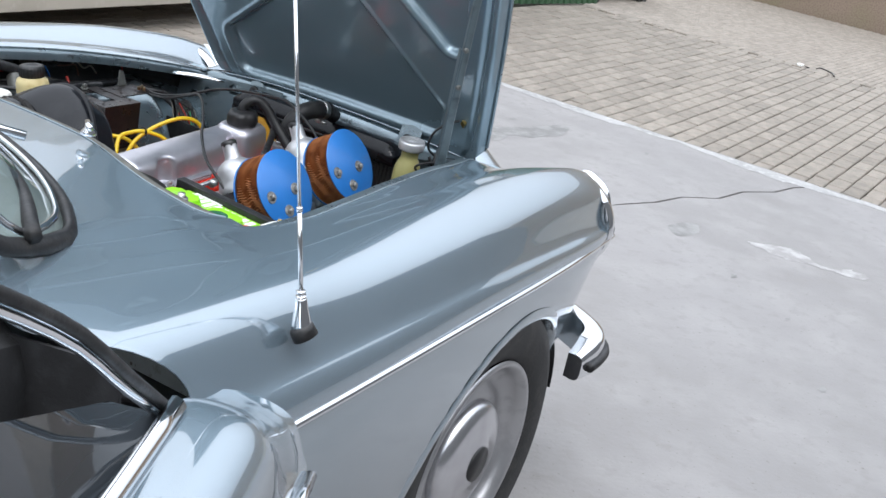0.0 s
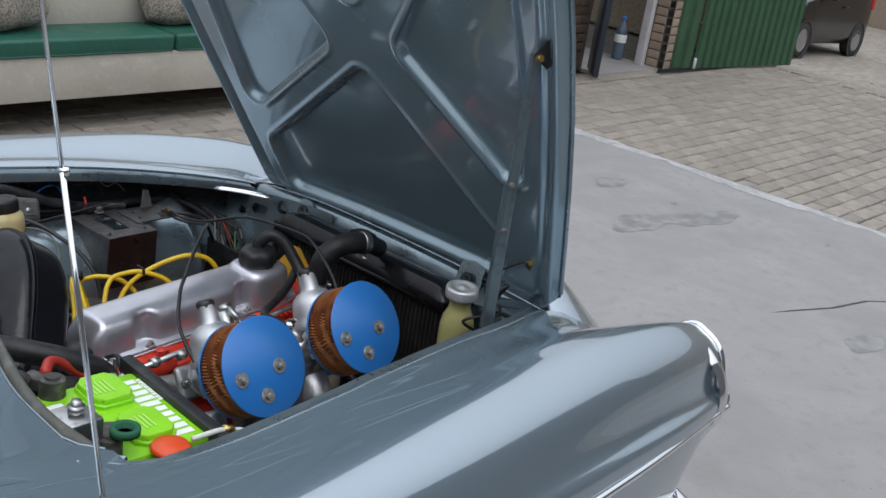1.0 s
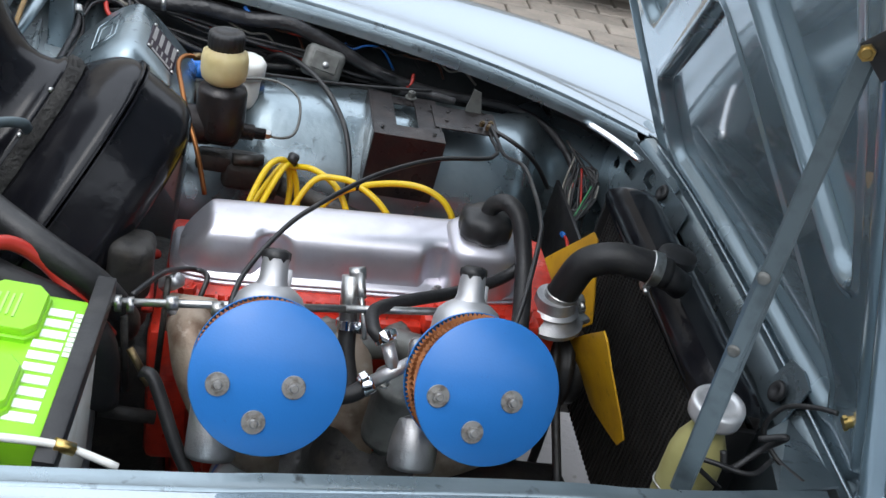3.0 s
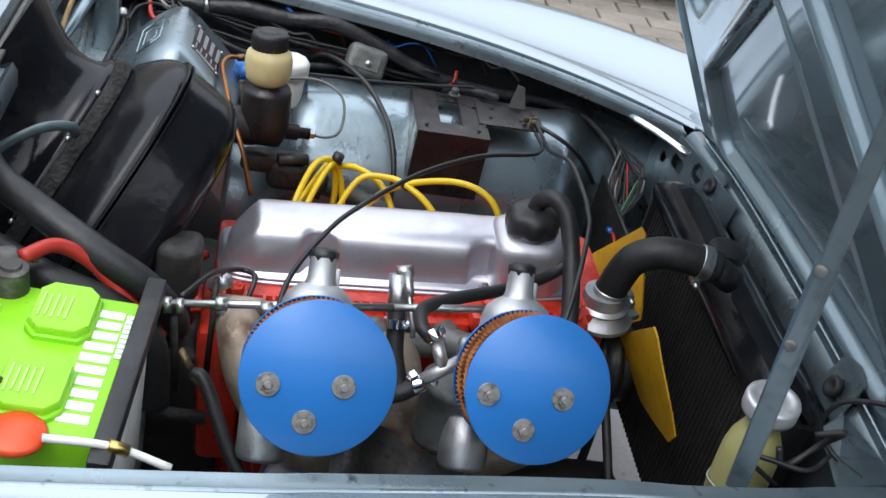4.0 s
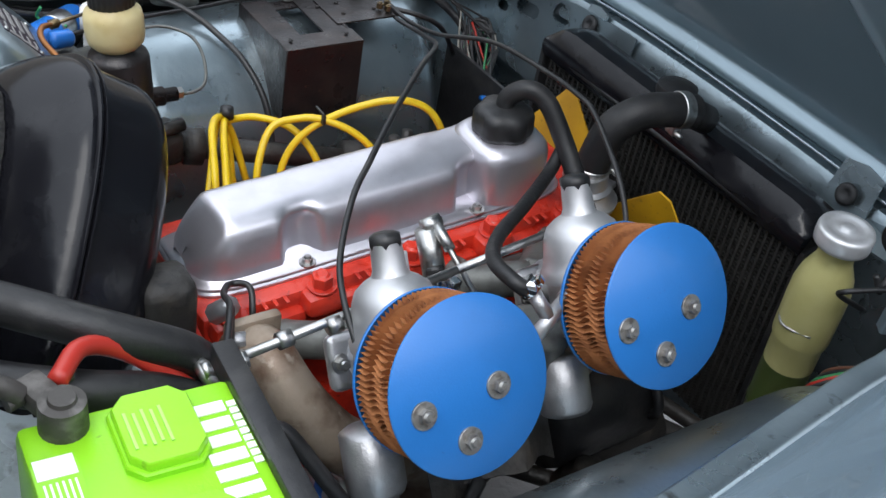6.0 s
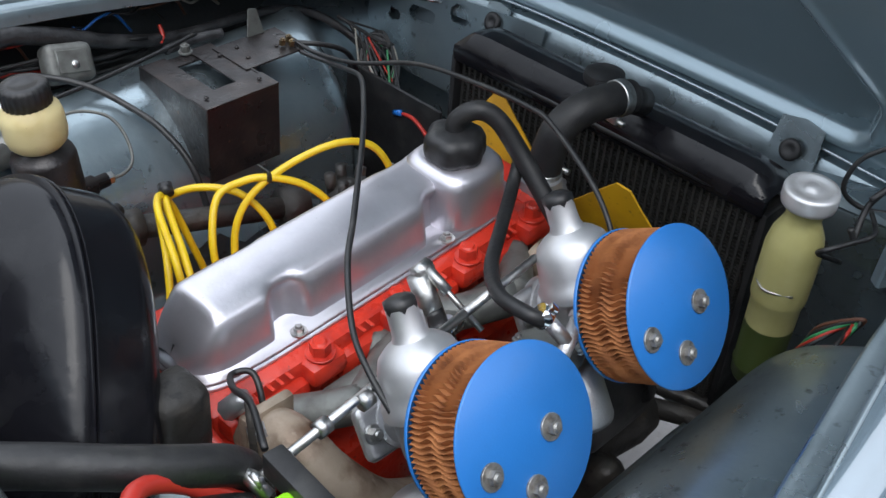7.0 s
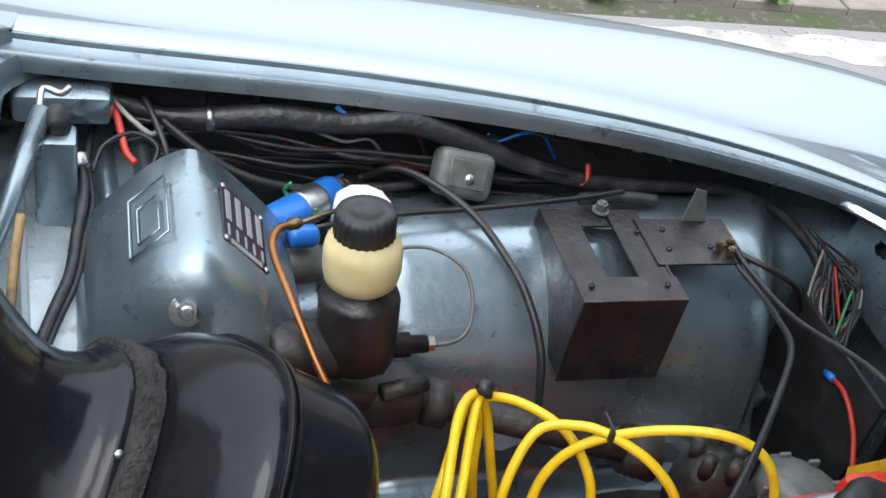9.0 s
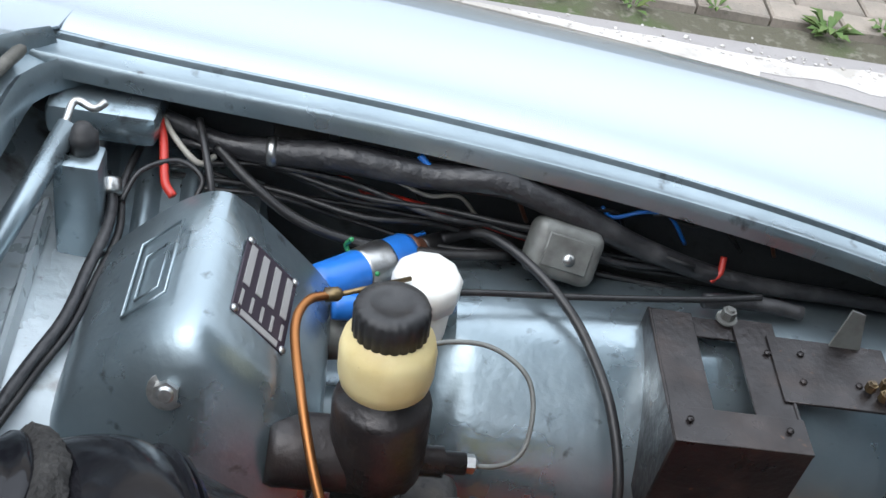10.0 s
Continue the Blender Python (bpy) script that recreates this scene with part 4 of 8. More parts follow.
def green_leaf(p, q, h, label):
    """A leaf of upright corrugated sheet from p to q."""
    p, q = Vector((*p, 0.012)), Vector((*q, 0.012))
    d = q - p
    nrm = Vector((d.y, -d.x, 0)).normalized()
    nrm = nrm if nrm.y < 0 else -nrm
    b = B()
    n = max(2, int(round(d.length / 0.105)))
    prof = []
    for k in range(n):
        for u, o in ((0.0, 0.0), (0.12, 0.0), (0.22, 0.020), (0.62, 0.020), (0.72, 0.0)):
            prof.append(((k + u) / n, o))
    prof.append((1.0, 0.0))
    grid(b, [[p + d * u + nrm * o + Vector((0, 0, z)) for z in (0.0, h)] for u, o in prof])
    thicken(b, 0.004)
    leaf = whole("garage_door", b, GREEND, label, "door", "green doors", smooth=False)
    b = B()
    for z in (0.35, h - 0.35):
        rod(b, p + nrm * -0.02 + Vector((0, 0, z)), q + nrm * -0.02 + Vector((0, 0, z)), 0.018, None, 8)
    part("rear_rail", b, GREEND, leaf)
    return leaf


leaf_a = green_leaf((6.935, 2.965), (7.19, 2.915), 2.1, "narrow green corrugated metal door leaf")
leaf_b = green_leaf((7.215, 2.905), (8.62, 2.715), 2.1, "wide green corrugated metal door leaf")
b = B()
box(b, (7.205, 2.885, 0.05), (0.018, 0.02, 0.085), None, 0.004)
part("drop_bolt", b, WHITEPAINT, leaf_b, "small white drop bolt")

# water bottle in the recess
bottle = thing("water_bottle", (6.74, 3.32, 0.003), "clear plastic water bottle with a blue cap", "bottle")
wm = Matrix.Translation((6.74, 3.32, 0.004))
b = B()
lathe(b, [(0.040, 0.0), (0.046, 0.008), (0.046, 0.05), (0.043, 0.058), (0.046, 0.066), (0.046, 0.10), (0.043, 0.108), (0.046, 0.116), (0.046, 0.21), (0.040, 0.24), (0.020, 0.285), (0.015, 0.30), (0.015, 0.312)], 24, wm)
part("body", b, PETB, bottle, "clear ribbed plastic body")
b = B()
lathe(b, [(0.0470, 0.135), (0.0475, 0.137), (0.0475, 0.195), (0.0470, 0.197)], 24, wm, cap=False)
part("paper_label", b, LABEL, bottle, "white paper label")
b = B()
lathe(b, [(0.017, 0.308), (0.018, 0.310), (0.018, 0.332), (0.015, 0.335), (0, 0.335)], 20, wm)
part("cap", b, BLUEC, bottle, "blue screw cap")

# ---- far end of the yard: long brick wall with a small window ----
FARX = 26.8
b = B()
box(b, (FARX + 0.15, -2.0, 1.4), (0.3, 40.0, 6.0))
far_wall = whole("wall_far", b, BRICKWALL, "long mossy brown brick wall across the yard", "wall", kind="structure", smooth=False)
b = B()
for z0, z1, y0, y1 in ((0.28, 0.36, 4.76, 5.52), (-0.24, -0.16, 4.76, 5.52), (-0.16, 0.28, 4.76, 4.84), (-0.16, 0.28, 5.44, 5.52)):
    box(b, (FARX - 0.02, (y0 + y1) / 2, (z0 + z1) / 2), (0.06, y1 - y0, z1 - z0), None, 0.006)
win = whole("window_1", b, WHITEPAINT, "small white framed window in the brick wall", "window", kind="structure", smooth=False)
b = B()
box(b, (FARX - 0.012, 5.14, 0.06), (0.012, 0.60, 0.44))
part("pane", b, CARGLASS, win, smooth=False)
b = B()
box(b, (FARX - 0.04, 5.14, -0.262), (0.12, 0.84, 0.04), None, 0.006)
part("window_sill", b, WHITEPAINT, win)

RENDERW = mat("grey_wall_render", (0.17, 0.17, 0.17), 0.9)
vary(RENDERW, [(1.5, (0.14, 0.14, 0.14), 0.4, 0.7), (30, (0.20, 0.198, 0.195), 0.5, 0.7)], (60, 0.003))
# plain walls that close the yard behind the walk
# unseen south wall, long enough to keep horizon sky off the car's side
b = B()
box(b, (-1.0, -3.6, 1.5), (20.0, 0.3, 3.0))
whole("wall_south", b, RENDERW, "unseen plain grey wall closing the yard and blocking low sky", "wall", kind="structure", smooth=False)
b = B()
box(b, (-10.2, -1.0, 2.3), (0.3, 13.0, 4.6))
whole("wall_west", b, RENDERW, "plain grey rendered house wall behind", "wall", kind="structure", smooth=False)
b = B()
box(b, (-3.3, 4.07, 1.1), (14.5, 0.25, 2.2))
whole("wall_north", b, BOARD, "pale rendered wall behind the bench", "wall", kind="structure", smooth=False)
b = B()
box(b, (4.3, 4.07, 1.1), (0.7, 0.25, 2.2))
whole("wall_north", b, BOARD, "pale rendered wall beside the bench", "wall", kind="structure", smooth=False)

# ---- parked hatchback ----
hatch = thing("parked_hatchback", (18.05, 6.97, -1.17), "small charcoal hatchback parked on the pavers", "car")
KM = Matrix.Translation((18.05, 6.97, -1.185)) @ pose(0, 0, 0, 0, 2.0, 0)


def kp(x, y, z):
    return KM @ Vector((x, y, z))


b = B()
rows = []
for x, w, zs, zr in ((-1.76, 0.55, 0.62, 0.62), (-1.70, 0.70, 0.72, 0.72), (-1.45, 0.76, 0.84, 0.85), (-1.0, 0.79, 0.93, 0.95), (-0.75, 0.80, 0.96, 1.00), (-0.30, 0.80, 0.98, 1.33), (0.15, 0.80, 1.0, 1.46), (0.8, 0.80, 1.02, 1.48), (1.3, 0.79, 1.03, 1.42), (1.58, 0.76, 1.02, 1.20), (1.70, 0.72, 0.95, 0.97), (1.74, 0.66, 0.60, 0.60)):
    sec = [(-w * 0.92, 0.22), (-w, 0.35), (-w * 1.01, 0.60), (-w, 0.80), (-w * 0.97, zs), (-w * 0.86, zs + (zr - zs) * 0.55), (-w * 0.70, zs + (zr - zs) * 0.93), (-w * 0.4, zr), (0, zr + 0.01)]
    sec = sec + [(-y, z) for y, z in sec[-2::-1]]
    rows.append([kp(x, y, z) for y, z in sec])
rows = [[a for a in r] for r in rows]
cols = list(zip(*rows))
sm = [spline(c, 4) for c in cols]
grid(b, [list(r) for r in zip(*sm)])
bmesh.ops.holes_fill(b, edges=[e for e in b.edges if e.is_boundary], sides=0)
bmesh.ops.recalc_face_normals(b, faces=b.faces[:])
hb = part("body", b, CARPAINT, hatch, angle=70)
for ya in (-1, 1):
    for quad in (((-0.62, 1.01), (-0.10, 1.03), (-0.10, 1.34), (-0.30, 1.28)), ((-0.04, 1.04), (0.62, 1.06), (0.62, 1.40), (-0.04, 1.37)), ((0.69, 1.07), (1.30, 1.08), (1.15, 1.38), (0.69, 1.41))):
        b = B()
        b.faces.new([b.verts.new(kp(x, ya * (0.815 - 0.33 * (z - 0.98)), z)) for x, z in quad])
        thicken(b, 0.006)
        part("side_window", b, CARGLASS, hatch, smooth=False)
    for x in (-1.15, 1.15):
        b = B()
        m = KM @ Matrix.Translation((x, ya * 0.72, 0.29)) @ frame_to((0, ya, 0))
        lathe(b, [(0.18, -0.08), (0.27, -0.09), (0.29, -0.06), (0.29, 0.06), (0.27, 0.09), (0.19, 0.085)], 32, m, cap=False)
        tw = part("wheel", b, TYRE, hatch)
        b = B()
        lathe(b, [(0.192, 0.08), (0.18, 0.07), (0.12, 0.075), (0.05, 0.09), (0, 0.09)], 24, m, cap=False)
        part("rim", b, RIM, tw, "silver wheel trim")
        b = B()
        lathe(b, [(0.345, 0.085), (0.30, 0.094), (0.29, 0.06)], 32, m, cap=False)
        part("arch_liner", b, BLACK, hatch)
    b = B()
    box(b, (-0.58, ya * 0.90, 1.03), (0.10, 0.17, 0.12), KM, 0.03, 3)
    part("door_mirror", b, CARPAINT, hatch)
    b = B()
    box(b, (-1.56, ya * 0.62, 0.72), (0.20, 0.22, 0.14), KM @ pose(0, 0, 0), 0.05, 3)
    part("headlamp", b, WHITEP, hatch, "clear headlamp")
    b = B()
    box(b, (0.30, ya * 0.815, 0.86), (0.16, 0.03, 0.03), KM, 0.008)
    part("door_handle", b, CARPAINT, hatch)
    b = B()
    box(b, (1.64, ya * 0.74, 0.93), (0.10, 0.06, 0.22), KM, 0.02)
    part("tail_lamp", b, REDW, hatch)
b = B()
b.faces.new([b.verts.new(kp(x, y, z)) for x, y, z in ((-0.83, -0.66, 0.985), (-0.83, 0.66, 0.985), (-0.36, 0.56, 1.325), (-0.36, -0.56, 1.325))])
thicken(b, 0.006)
part("windscreen", b, CARGLASS, hatch, smooth=False)
# ---- engine ----
EM = Matrix.Translation((0.14, 0.045, 0.662)) @ pose(0, 0, 0, 0, -4.2, 0)


def ep(x, y, z):
    """A place in the engine's own tilted frame, from the middle of the head's top face."""
    return EM @ Vector((x, y, z))


engine = thing("car_engine", (0.14, 0.045, 0.25), "red painted four-cylinder engine with silver rocker cover", "engine")


def rocker_section(x):
    """Half widths and heights of the rocker cover at x along the head."""
    t = 0.0
    for c in (-0.107, 0.092):
        t = max(t, math.exp(-(((x - c) / 0.017) ** 4)))
    return t


b = B()
rows = []
X0, X1 = -0.215, 0.205
nx = 84
for i in range(nx + 1):
    x = X0 + (X1 - X0) * i / nx
    e = min((x - X0), (X1 - x))
    r = 1.0
    if e < 0.05:
        r = math.sqrt(max(0.0, 1 - ((0.05 - e) / 0.05) ** 2.4))
    pinch = rocker_section(x)
    hgt = 0.065 * (0.25 + 0.75 * min(1.0, max(0.0, e) / 0.036) ** 0.75) if e < 0.05 else 0.065
    wid = 0.070 - (0.028 * (1 - r) if e < 0.05 else 0)
    lo = wid - 0.022 * pinch
    half = [(lo, 0.006), (lo - 0.001, 0.026 * hgt / 0.078), (lo - 0.003 - 0.001 * (1 - pinch), 0.050 * hgt / 0.078), (wid - 0.008 - 0.010 * pinch, 0.063 * hgt / 0.078), (wid - 0.014 - 0.006 * pinch, 0.071 * hgt / 0.078), (wid - 0.026, 0.0755 * hgt / 0.078), (0.0, 0.077 * hgt / 0.078)]
    prof = [(-y, z) for y, z in half[:-1]] + [(-0.024, half[-1][1])] + [(y * 0.66 - 0.028, z) for y, z in half[-2::-1]]
    line = spline([(y, z, 0) for y, z in prof], 3)
    rows.append([ep(x, p.x, p.y) for p in line])
grid(b, rows)
bmesh.ops.holes_fill(b, edges=[e for e in b.edges if e.is_boundary], sides=0)
bmesh.ops.recalc_face_normals(b, faces=b.faces[:])
# flange with a rolled edge
for zz, ex in ((0.000, 0.010), (0.0045, 0.0075)):
    ringp = []
    for k in range(72):
        a = 2 * math.pi * k / 72
        cx, sx = math.cos(a), math.sin(a)
        px = (abs(cx) ** (2 / 7)) * math.copysign(1, cx) * (0.210 + ex)
        py = (abs(sx) ** (2 / 7)) * math.copysign(1, sx) * (0.072 + ex) * (0.32 if sx > 0 else 1.04)
        ringp.append((px - 0.005, py))
    lowr = [b.verts.new(ep(x, y, zz)) for x, y in ringp]
    topr = [b.verts.new(ep(x, y, zz + 0.004)) for x, y in ringp]
    for k in range(72):
        b.faces.new([lowr[k], lowr[(k + 1) % 72], topr[(k + 1) % 72], topr[k]])
    b.faces.new(topr)
    b.faces.new(lowr[::-1])
cover = part("rocker_cover", b, COVER, engine, "silver pressed-steel rocker cover", angle=50)
# oil filler tower and cap
b = B()
fm = Matrix.Translation(ep(0.143, -0.036, 0.038)) @ EM.to_3x3().to_4x4()
rings_ = []
for w_, h_ in ((0.047, -0.045), (0.046, -0.01), (0.045, 0.018), (0.043, 0.026), (0.038, 0.032), (0.031, 0.034)):
    rings_.append([fm @ Vector((w_ * abs(math.cos(a)) ** 0.55 * math.copysign(1, math.cos(a)), w_ * abs(math.sin(a)) ** 0.55 * math.copysign(1, math.sin(a)), h_)) for a in [2 * math.pi * k / 40 for k in range(41)]])
grid(b, rings_)
bmesh.ops.remove_doubles(b, verts=b.verts[:], dist=1e-6)
bmesh.ops.holes_fill(b, edges=[e for e in b.edges if e.is_boundary], sides=0)
bmesh.ops.recalc_face_normals(b, faces=b.faces[:])
part("filler_tower", b, COVER, cover)
b = B()
prof = [(0.026, 0.032), (0.0325, 0.035), (0.0335, 0.040), (0.0330, 0.054), (0.030, 0.060), (0.022, 0.064), (0.0, 0.065)]
lathe(b, prof, 36, fm)
for v in b.verts:
    q = fm.inverted() @ v.co
    rr = math.hypot(q.x, q.y)
    if rr > 0.029:
        a = math.atan2(q.y, q.x)
        s = 1 - 0.10 * (0.5 + 0.5 * math.cos(a * 6)) ** 2
        v.co = fm @ Vector((q.x * s, q.y * s, q.z))
part("oil_filler_cap", b, BLACK, engine, "black ribbed oil filler cap")
for x in (-0.107, 0.092):
    b = B()
    hexbolt(b, Matrix.Translation(ep(x, -0.077, 0.0085)) @ EM.to_3x3().to_4x4(), 0.0052, 0.005, 0.0085)
    part("cover_bolt", b, STEEL, cover)

# cylinder head, block
b = B()
vs = box(b, (0.0, -0.024, -0.030), (0.455, 0.157, 0.060), EM, 0.008)
part("cylinder_head", b, RED, engine, "red painted cylinder head")
for c in (-0.105, -0.005, 0.095, -0.20, 0.195):
    b = B()
    box(b, (c, -0.104, -0.014), (0.044, 0.034, 0.026), EM, 0.008)
    part("bolt_boss", b, RED, engine)
for c in (-0.155, -0.055, 0.045, 0.145):
    b = B()
    box(b, (c, -0.104, -0.034), (0.064, 0.022, 0.036), EM, 0.009)
    part("port_boss", b, RED, engine)
for k, x in enumerate((-0.155, -0.055, 0.045, 0.150)):
    b = B()
    for j in range(3):
        box(b, (x - 0.012 + 0.011 * j, -0.108, 0.0006), (0.004, 0.011, 0.002), EM, 0.0005, 1)
    part("casting_mark", b, RED, engine)
for x in (-0.105, -0.005, 0.095, -0.200, 0.195):
    b = B()
    hexbolt(b, Matrix.Translation(ep(x, -0.105, 0.0)) @ EM.to_3x3().to_4x4() @ pose(0, 0, 0, 0, 0, 13 * x * 100), 0.0105, 0.012, 0.015)
    part("head_bolt", b, RED, engine, "red hexagon head bolt")
b = B()
box(b, (0.0, 0.0, -0.20), (0.44, 0.18, 0.285), EM, 0.012)
part("cylinder_block", b, RED, engine, "red oily cylinder block")
for nm, c, d in (("block_rib", (0.0, -0.095, -0.16), (0.40, 0.03, 0.05)), ("block_rib", (0.0, -0.095, -0.26), (0.42, 0.03, 0.06)), ("side_cover", (-0.085, -0.115, -0.175), (0.17, 0.07, 0.15)), ("rear_flange", (-0.215, -0.085, -0.13), (0.05, 0.11, 0.20))):
    b = B()
    box(b, c, d, EM, 0.011)
    part(nm, b, RED, engine)
for x in (-0.16, -0.06, 0.04, 0.14):
    b = B()
    rod(b, ep(x, -0.09, -0.21), ep(x, -0.102, -0.21), 0.02, 0.02, 20)
    part("core_plug", b, RED, engine)
b = B()
box(b, (-0.02, 0.0, -0.40), (0.40, 0.20, 0.13), EM, 0.02)
part("sump", b, GREASE, engine)
b = B()
box(b, (-0.27, 0.0, -0.22), (0.11, 0.26, 0.30), EM, 0.03, 3)
part("bell_housing", b, GREASE, engine)

# intake manifold
b = B()
for x in (-0.165, -0.04, 0.05, 0.165):
    tube(b, [ep(x, -0.105, -0.035), ep(x * 0.9, -0.125, -0.035), ep(-0.105 if x < 0 else 0.105, -0.165, -0.022)], 0.019, 14, 6)
tube(b, [ep(-0.12, -0.135, -0.034), ep(0.12, -0.135, -0.034)], 0.015, 12)
part("intake_manifold", b, GREYM, engine, "grey alloy intake manifold")
# exhaust manifold
b = B()
tube(b, [(-0.055, -0.075, 0.625), (-0.050, -0.115, 0.640), (-0.035, -0.150, 0.610), (0.0, -0.175, 0.565), (0.05, -0.180, 0.53), (0.11, -0.165, 0.49), (0.14, -0.15, 0.40)], 0.026, 18, 7, radii=[0.024, 0.026, 0.027, 0.028, 0.029, 0.030, 0.03])
tube(b, [(0.33, -0.075, 0.635), (0.33, -0.125, 0.62), (0.30, -0.165, 0.575), (0.24, -0.175, 0.54), (0.18, -0.17, 0.50), (0.15, -0.155, 0.42)], 0.026, 18, 7)
tube(b, [(0.13, -0.075, 0.62), (0.135, -0.14, 0.60), (0.145, -0.165, 0.53), (0.15, -0.155, 0.42)], 0.028, 18, 7)
box(b, (-0.052, -0.09, 0.642), (0.055, 0.012, 0.05), None, 0.004)
part("exhaust_manifold", b, EXH, engine, "heat-stained cast exhaust manifold")
b = B()
rows = []
for i in range(13):
    x = 0.06 + 0.15 * i / 12
    rows.append([(x, -0.20 - 0.06 * t - 0.01 * math.sin(i), 0.585 - 0.05 * t + 0.012 * math.sin(t * 3 + i * 0.6)) for t in [k / 8 for k in range(9)]])
grid(b, rows)
thicken(b, 0.003)
part("heat_shield", b, GREASE, engine, "oily dark heat shield")

# carburettors with air filters
TH = Vector((0, -0.86, 0.51)).normalized()       # out of the throat
DP = Vector((0, 0.51, 0.86)).normalized()        # up the dashpot


def carburettor(c, yaw):
    R = pose(0, 0, 0, 0, 0, yaw)
    th, dp = R.to_3x3() @ TH, R.to_3x3() @ DP
    ax = th.cross(dp).normalized()
    M = Matrix((ax, dp, th)).transposed().to_4x4()
    M.translation = Vector(c)                     # z of M: out of the filter's face
    carb = thing("carburettor", tuple(M @ Vector((0, -0.02, -0.12))), "cast alloy side-draught carburettor with round dashpot", "carburettor", "twin carburettors")
    b = B()
    lathe(b, [(0.028, -0.165), (0.028, -0.150), (0.024, -0.148), (0.024, -0.075), (0.034, -0.073), (0.034, -0.060)], 28, M)
    box(b, (0, 0, -0.158), (0.088, 0.052, 0.012), M, 0.008, 3)
    box(b, (0, -0.006, -0.105), (0.056, 0.050, 0.056), M, 0.008, 3)
    box(b, (0, -0.044, -0.105), (0.030, 0.040, 0.030), M, 0.008, 3)
    part("carburettor_body", b, ALU, carb, "rough cast alloy body")
    b = B()
    D = M @ Matrix.Translation((0, 0, -0.102)) @ frame_to((0, 1, 0))
    lathe(b, [(0.043, 0.018), (0.043, 0.026), (0.040, 0.030), (0.038, 0.040), (0.036, 0.056), (0.032, 0.066), (0.024, 0.073), (0.0165, 0.077), (0.0145, 0.082), (0.0135, 0.100), (0.0135, 0.104)], 36, D)
    box(b, (0.0145, 0.0, 0.083), (0.008, 0.005, 0.022), D, 0.002)
    part("dashpot", b, CASTS, carb, "satin alloy dashpot")
    b = B()
    lathe(b, [(0.0135, 0.100), (0.0150, 0.104), (0.0148, 0.110), (0.009, 0.113), (0, 0.113)], 6, D)
    part("damper_cap", b, BLACK, carb, "black plastic damper cap")
    for sx in (-0.034, 0.034):
        b = B()
        hexbolt(b, M @ Matrix.Translation((sx, 0.0, -0.152)), 0.006, 0.006, 0.009)
        part("flange_nut", b, STEEL, carb)
    b = B()
    lathe(b, [(0.024, -0.055), (0.026, -0.05), (0.026, 0.0), (0.02, 0.004), (0.0, 0.004)], 24, M @ Matrix.Translation((0.036, -0.052, -0.115)) @ frame_to((0, 1, 0)))
    part("float_bowl", b, ALU, carb, "alloy float chamber")
    b = B()
    for pts in (((-0.036, -0.012, -0.135), (-0.052, -0.010, -0.13), (-0.058, -0.022, -0.112), (-0.050, -0.036, -0.10)), ((-0.03, -0.03, -0.12), (-0.045, -0.045, -0.118), (-0.044, -0.056, -0.10))):
        tube(b, [M @ Vector(p) for p in pts], 0.0028, 8, 4)
    box(b, (-0.040, -0.016, -0.125), (0.006, 0.050, 0.028), M, 0.002)
    rod(b, M @ Vector((-0.030, -0.018, -0.13)), M @ Vector((-0.062, -0.018, -0.13)), 0.004)
    part("throttle_lever", b, STEEL, carb)
    b = B()
    tube(b, [M @ Vector(p) for p in ((-0.044, -0.030, -0.118), (-0.050, -0.044, -0.110), (-0.046, -0.058, -0.106))], 0.0075, 10, 1, radii=[0.0068] * 3)
    part("return_spring", b, STEEL, carb)

    filt = thing("air_filter", tuple(M @ Vector((0, -0.07, -0.02))), "round pleated air filter with blue end plate", "air filter", "pair of air filters")
    b = B()
    lathe(b, [(0.0705, -0.003), (0.0725, -0.001), (0.0725, 0.0), (0.0715, 0.0012), (0, 0.0012)], 72, M)
    plate = part("end_plate", b, BLUE, filt, "bright blue end plate")
    b = B()
    lathe(b, [(0.028, -0.062), (0.0690, -0.062), (0.0699, -0.0612), (0.0699, -0.0590), (0.0692, -0.0582)], 72, M, cap=False)
    part("back_plate", b, BLUE, filt, "blue back plate")
    # pleats: a zigzag ring, with folds that wander along the depth
    b = B()
    n, rings = 92, 19
    rowsp = []
    for j in range(rings):
        z = -0.0575 + 0.0545 * j / (rings - 1)
        ring_ = []
        for k in range(2 * n):
            g = k * math.pi / n
            v = j / (rings - 1)
            deep = 0.35 + 0.65 * max(0.0, noise.noise((3 * math.cos(g), 3 * math.sin(g), c[0] * 10)) + 0.35)
            wob = math.sin(math.pi * v) ** 0.6 * deep * (0.045 * math.sin(13 * v + 2.5 * math.sin(2 * g)) + 0.07 * noise.noise((4 * math.cos(g), 4 * math.sin(g), v * 3.2)))
            a = 2 * math.pi * k / (2 * n) + wob
            r = 0.0693 if k % 2 else 0.0640
            ring_.append(M @ Vector((r * math.cos(a), r * math.sin(a), z)))
        ring_.append(ring_[0])
        rowsp.append(ring_)
    grid(b, rowsp)
    bmesh.ops.remove_doubles(b, verts=b.verts[:], dist=1e-6)
    bmesh.ops.recalc_face_normals(b, faces=b.faces[:])
    part("pleated_element", b, PLEAT, filt, "brown pleated paper element", smooth=False)
    return M, filt


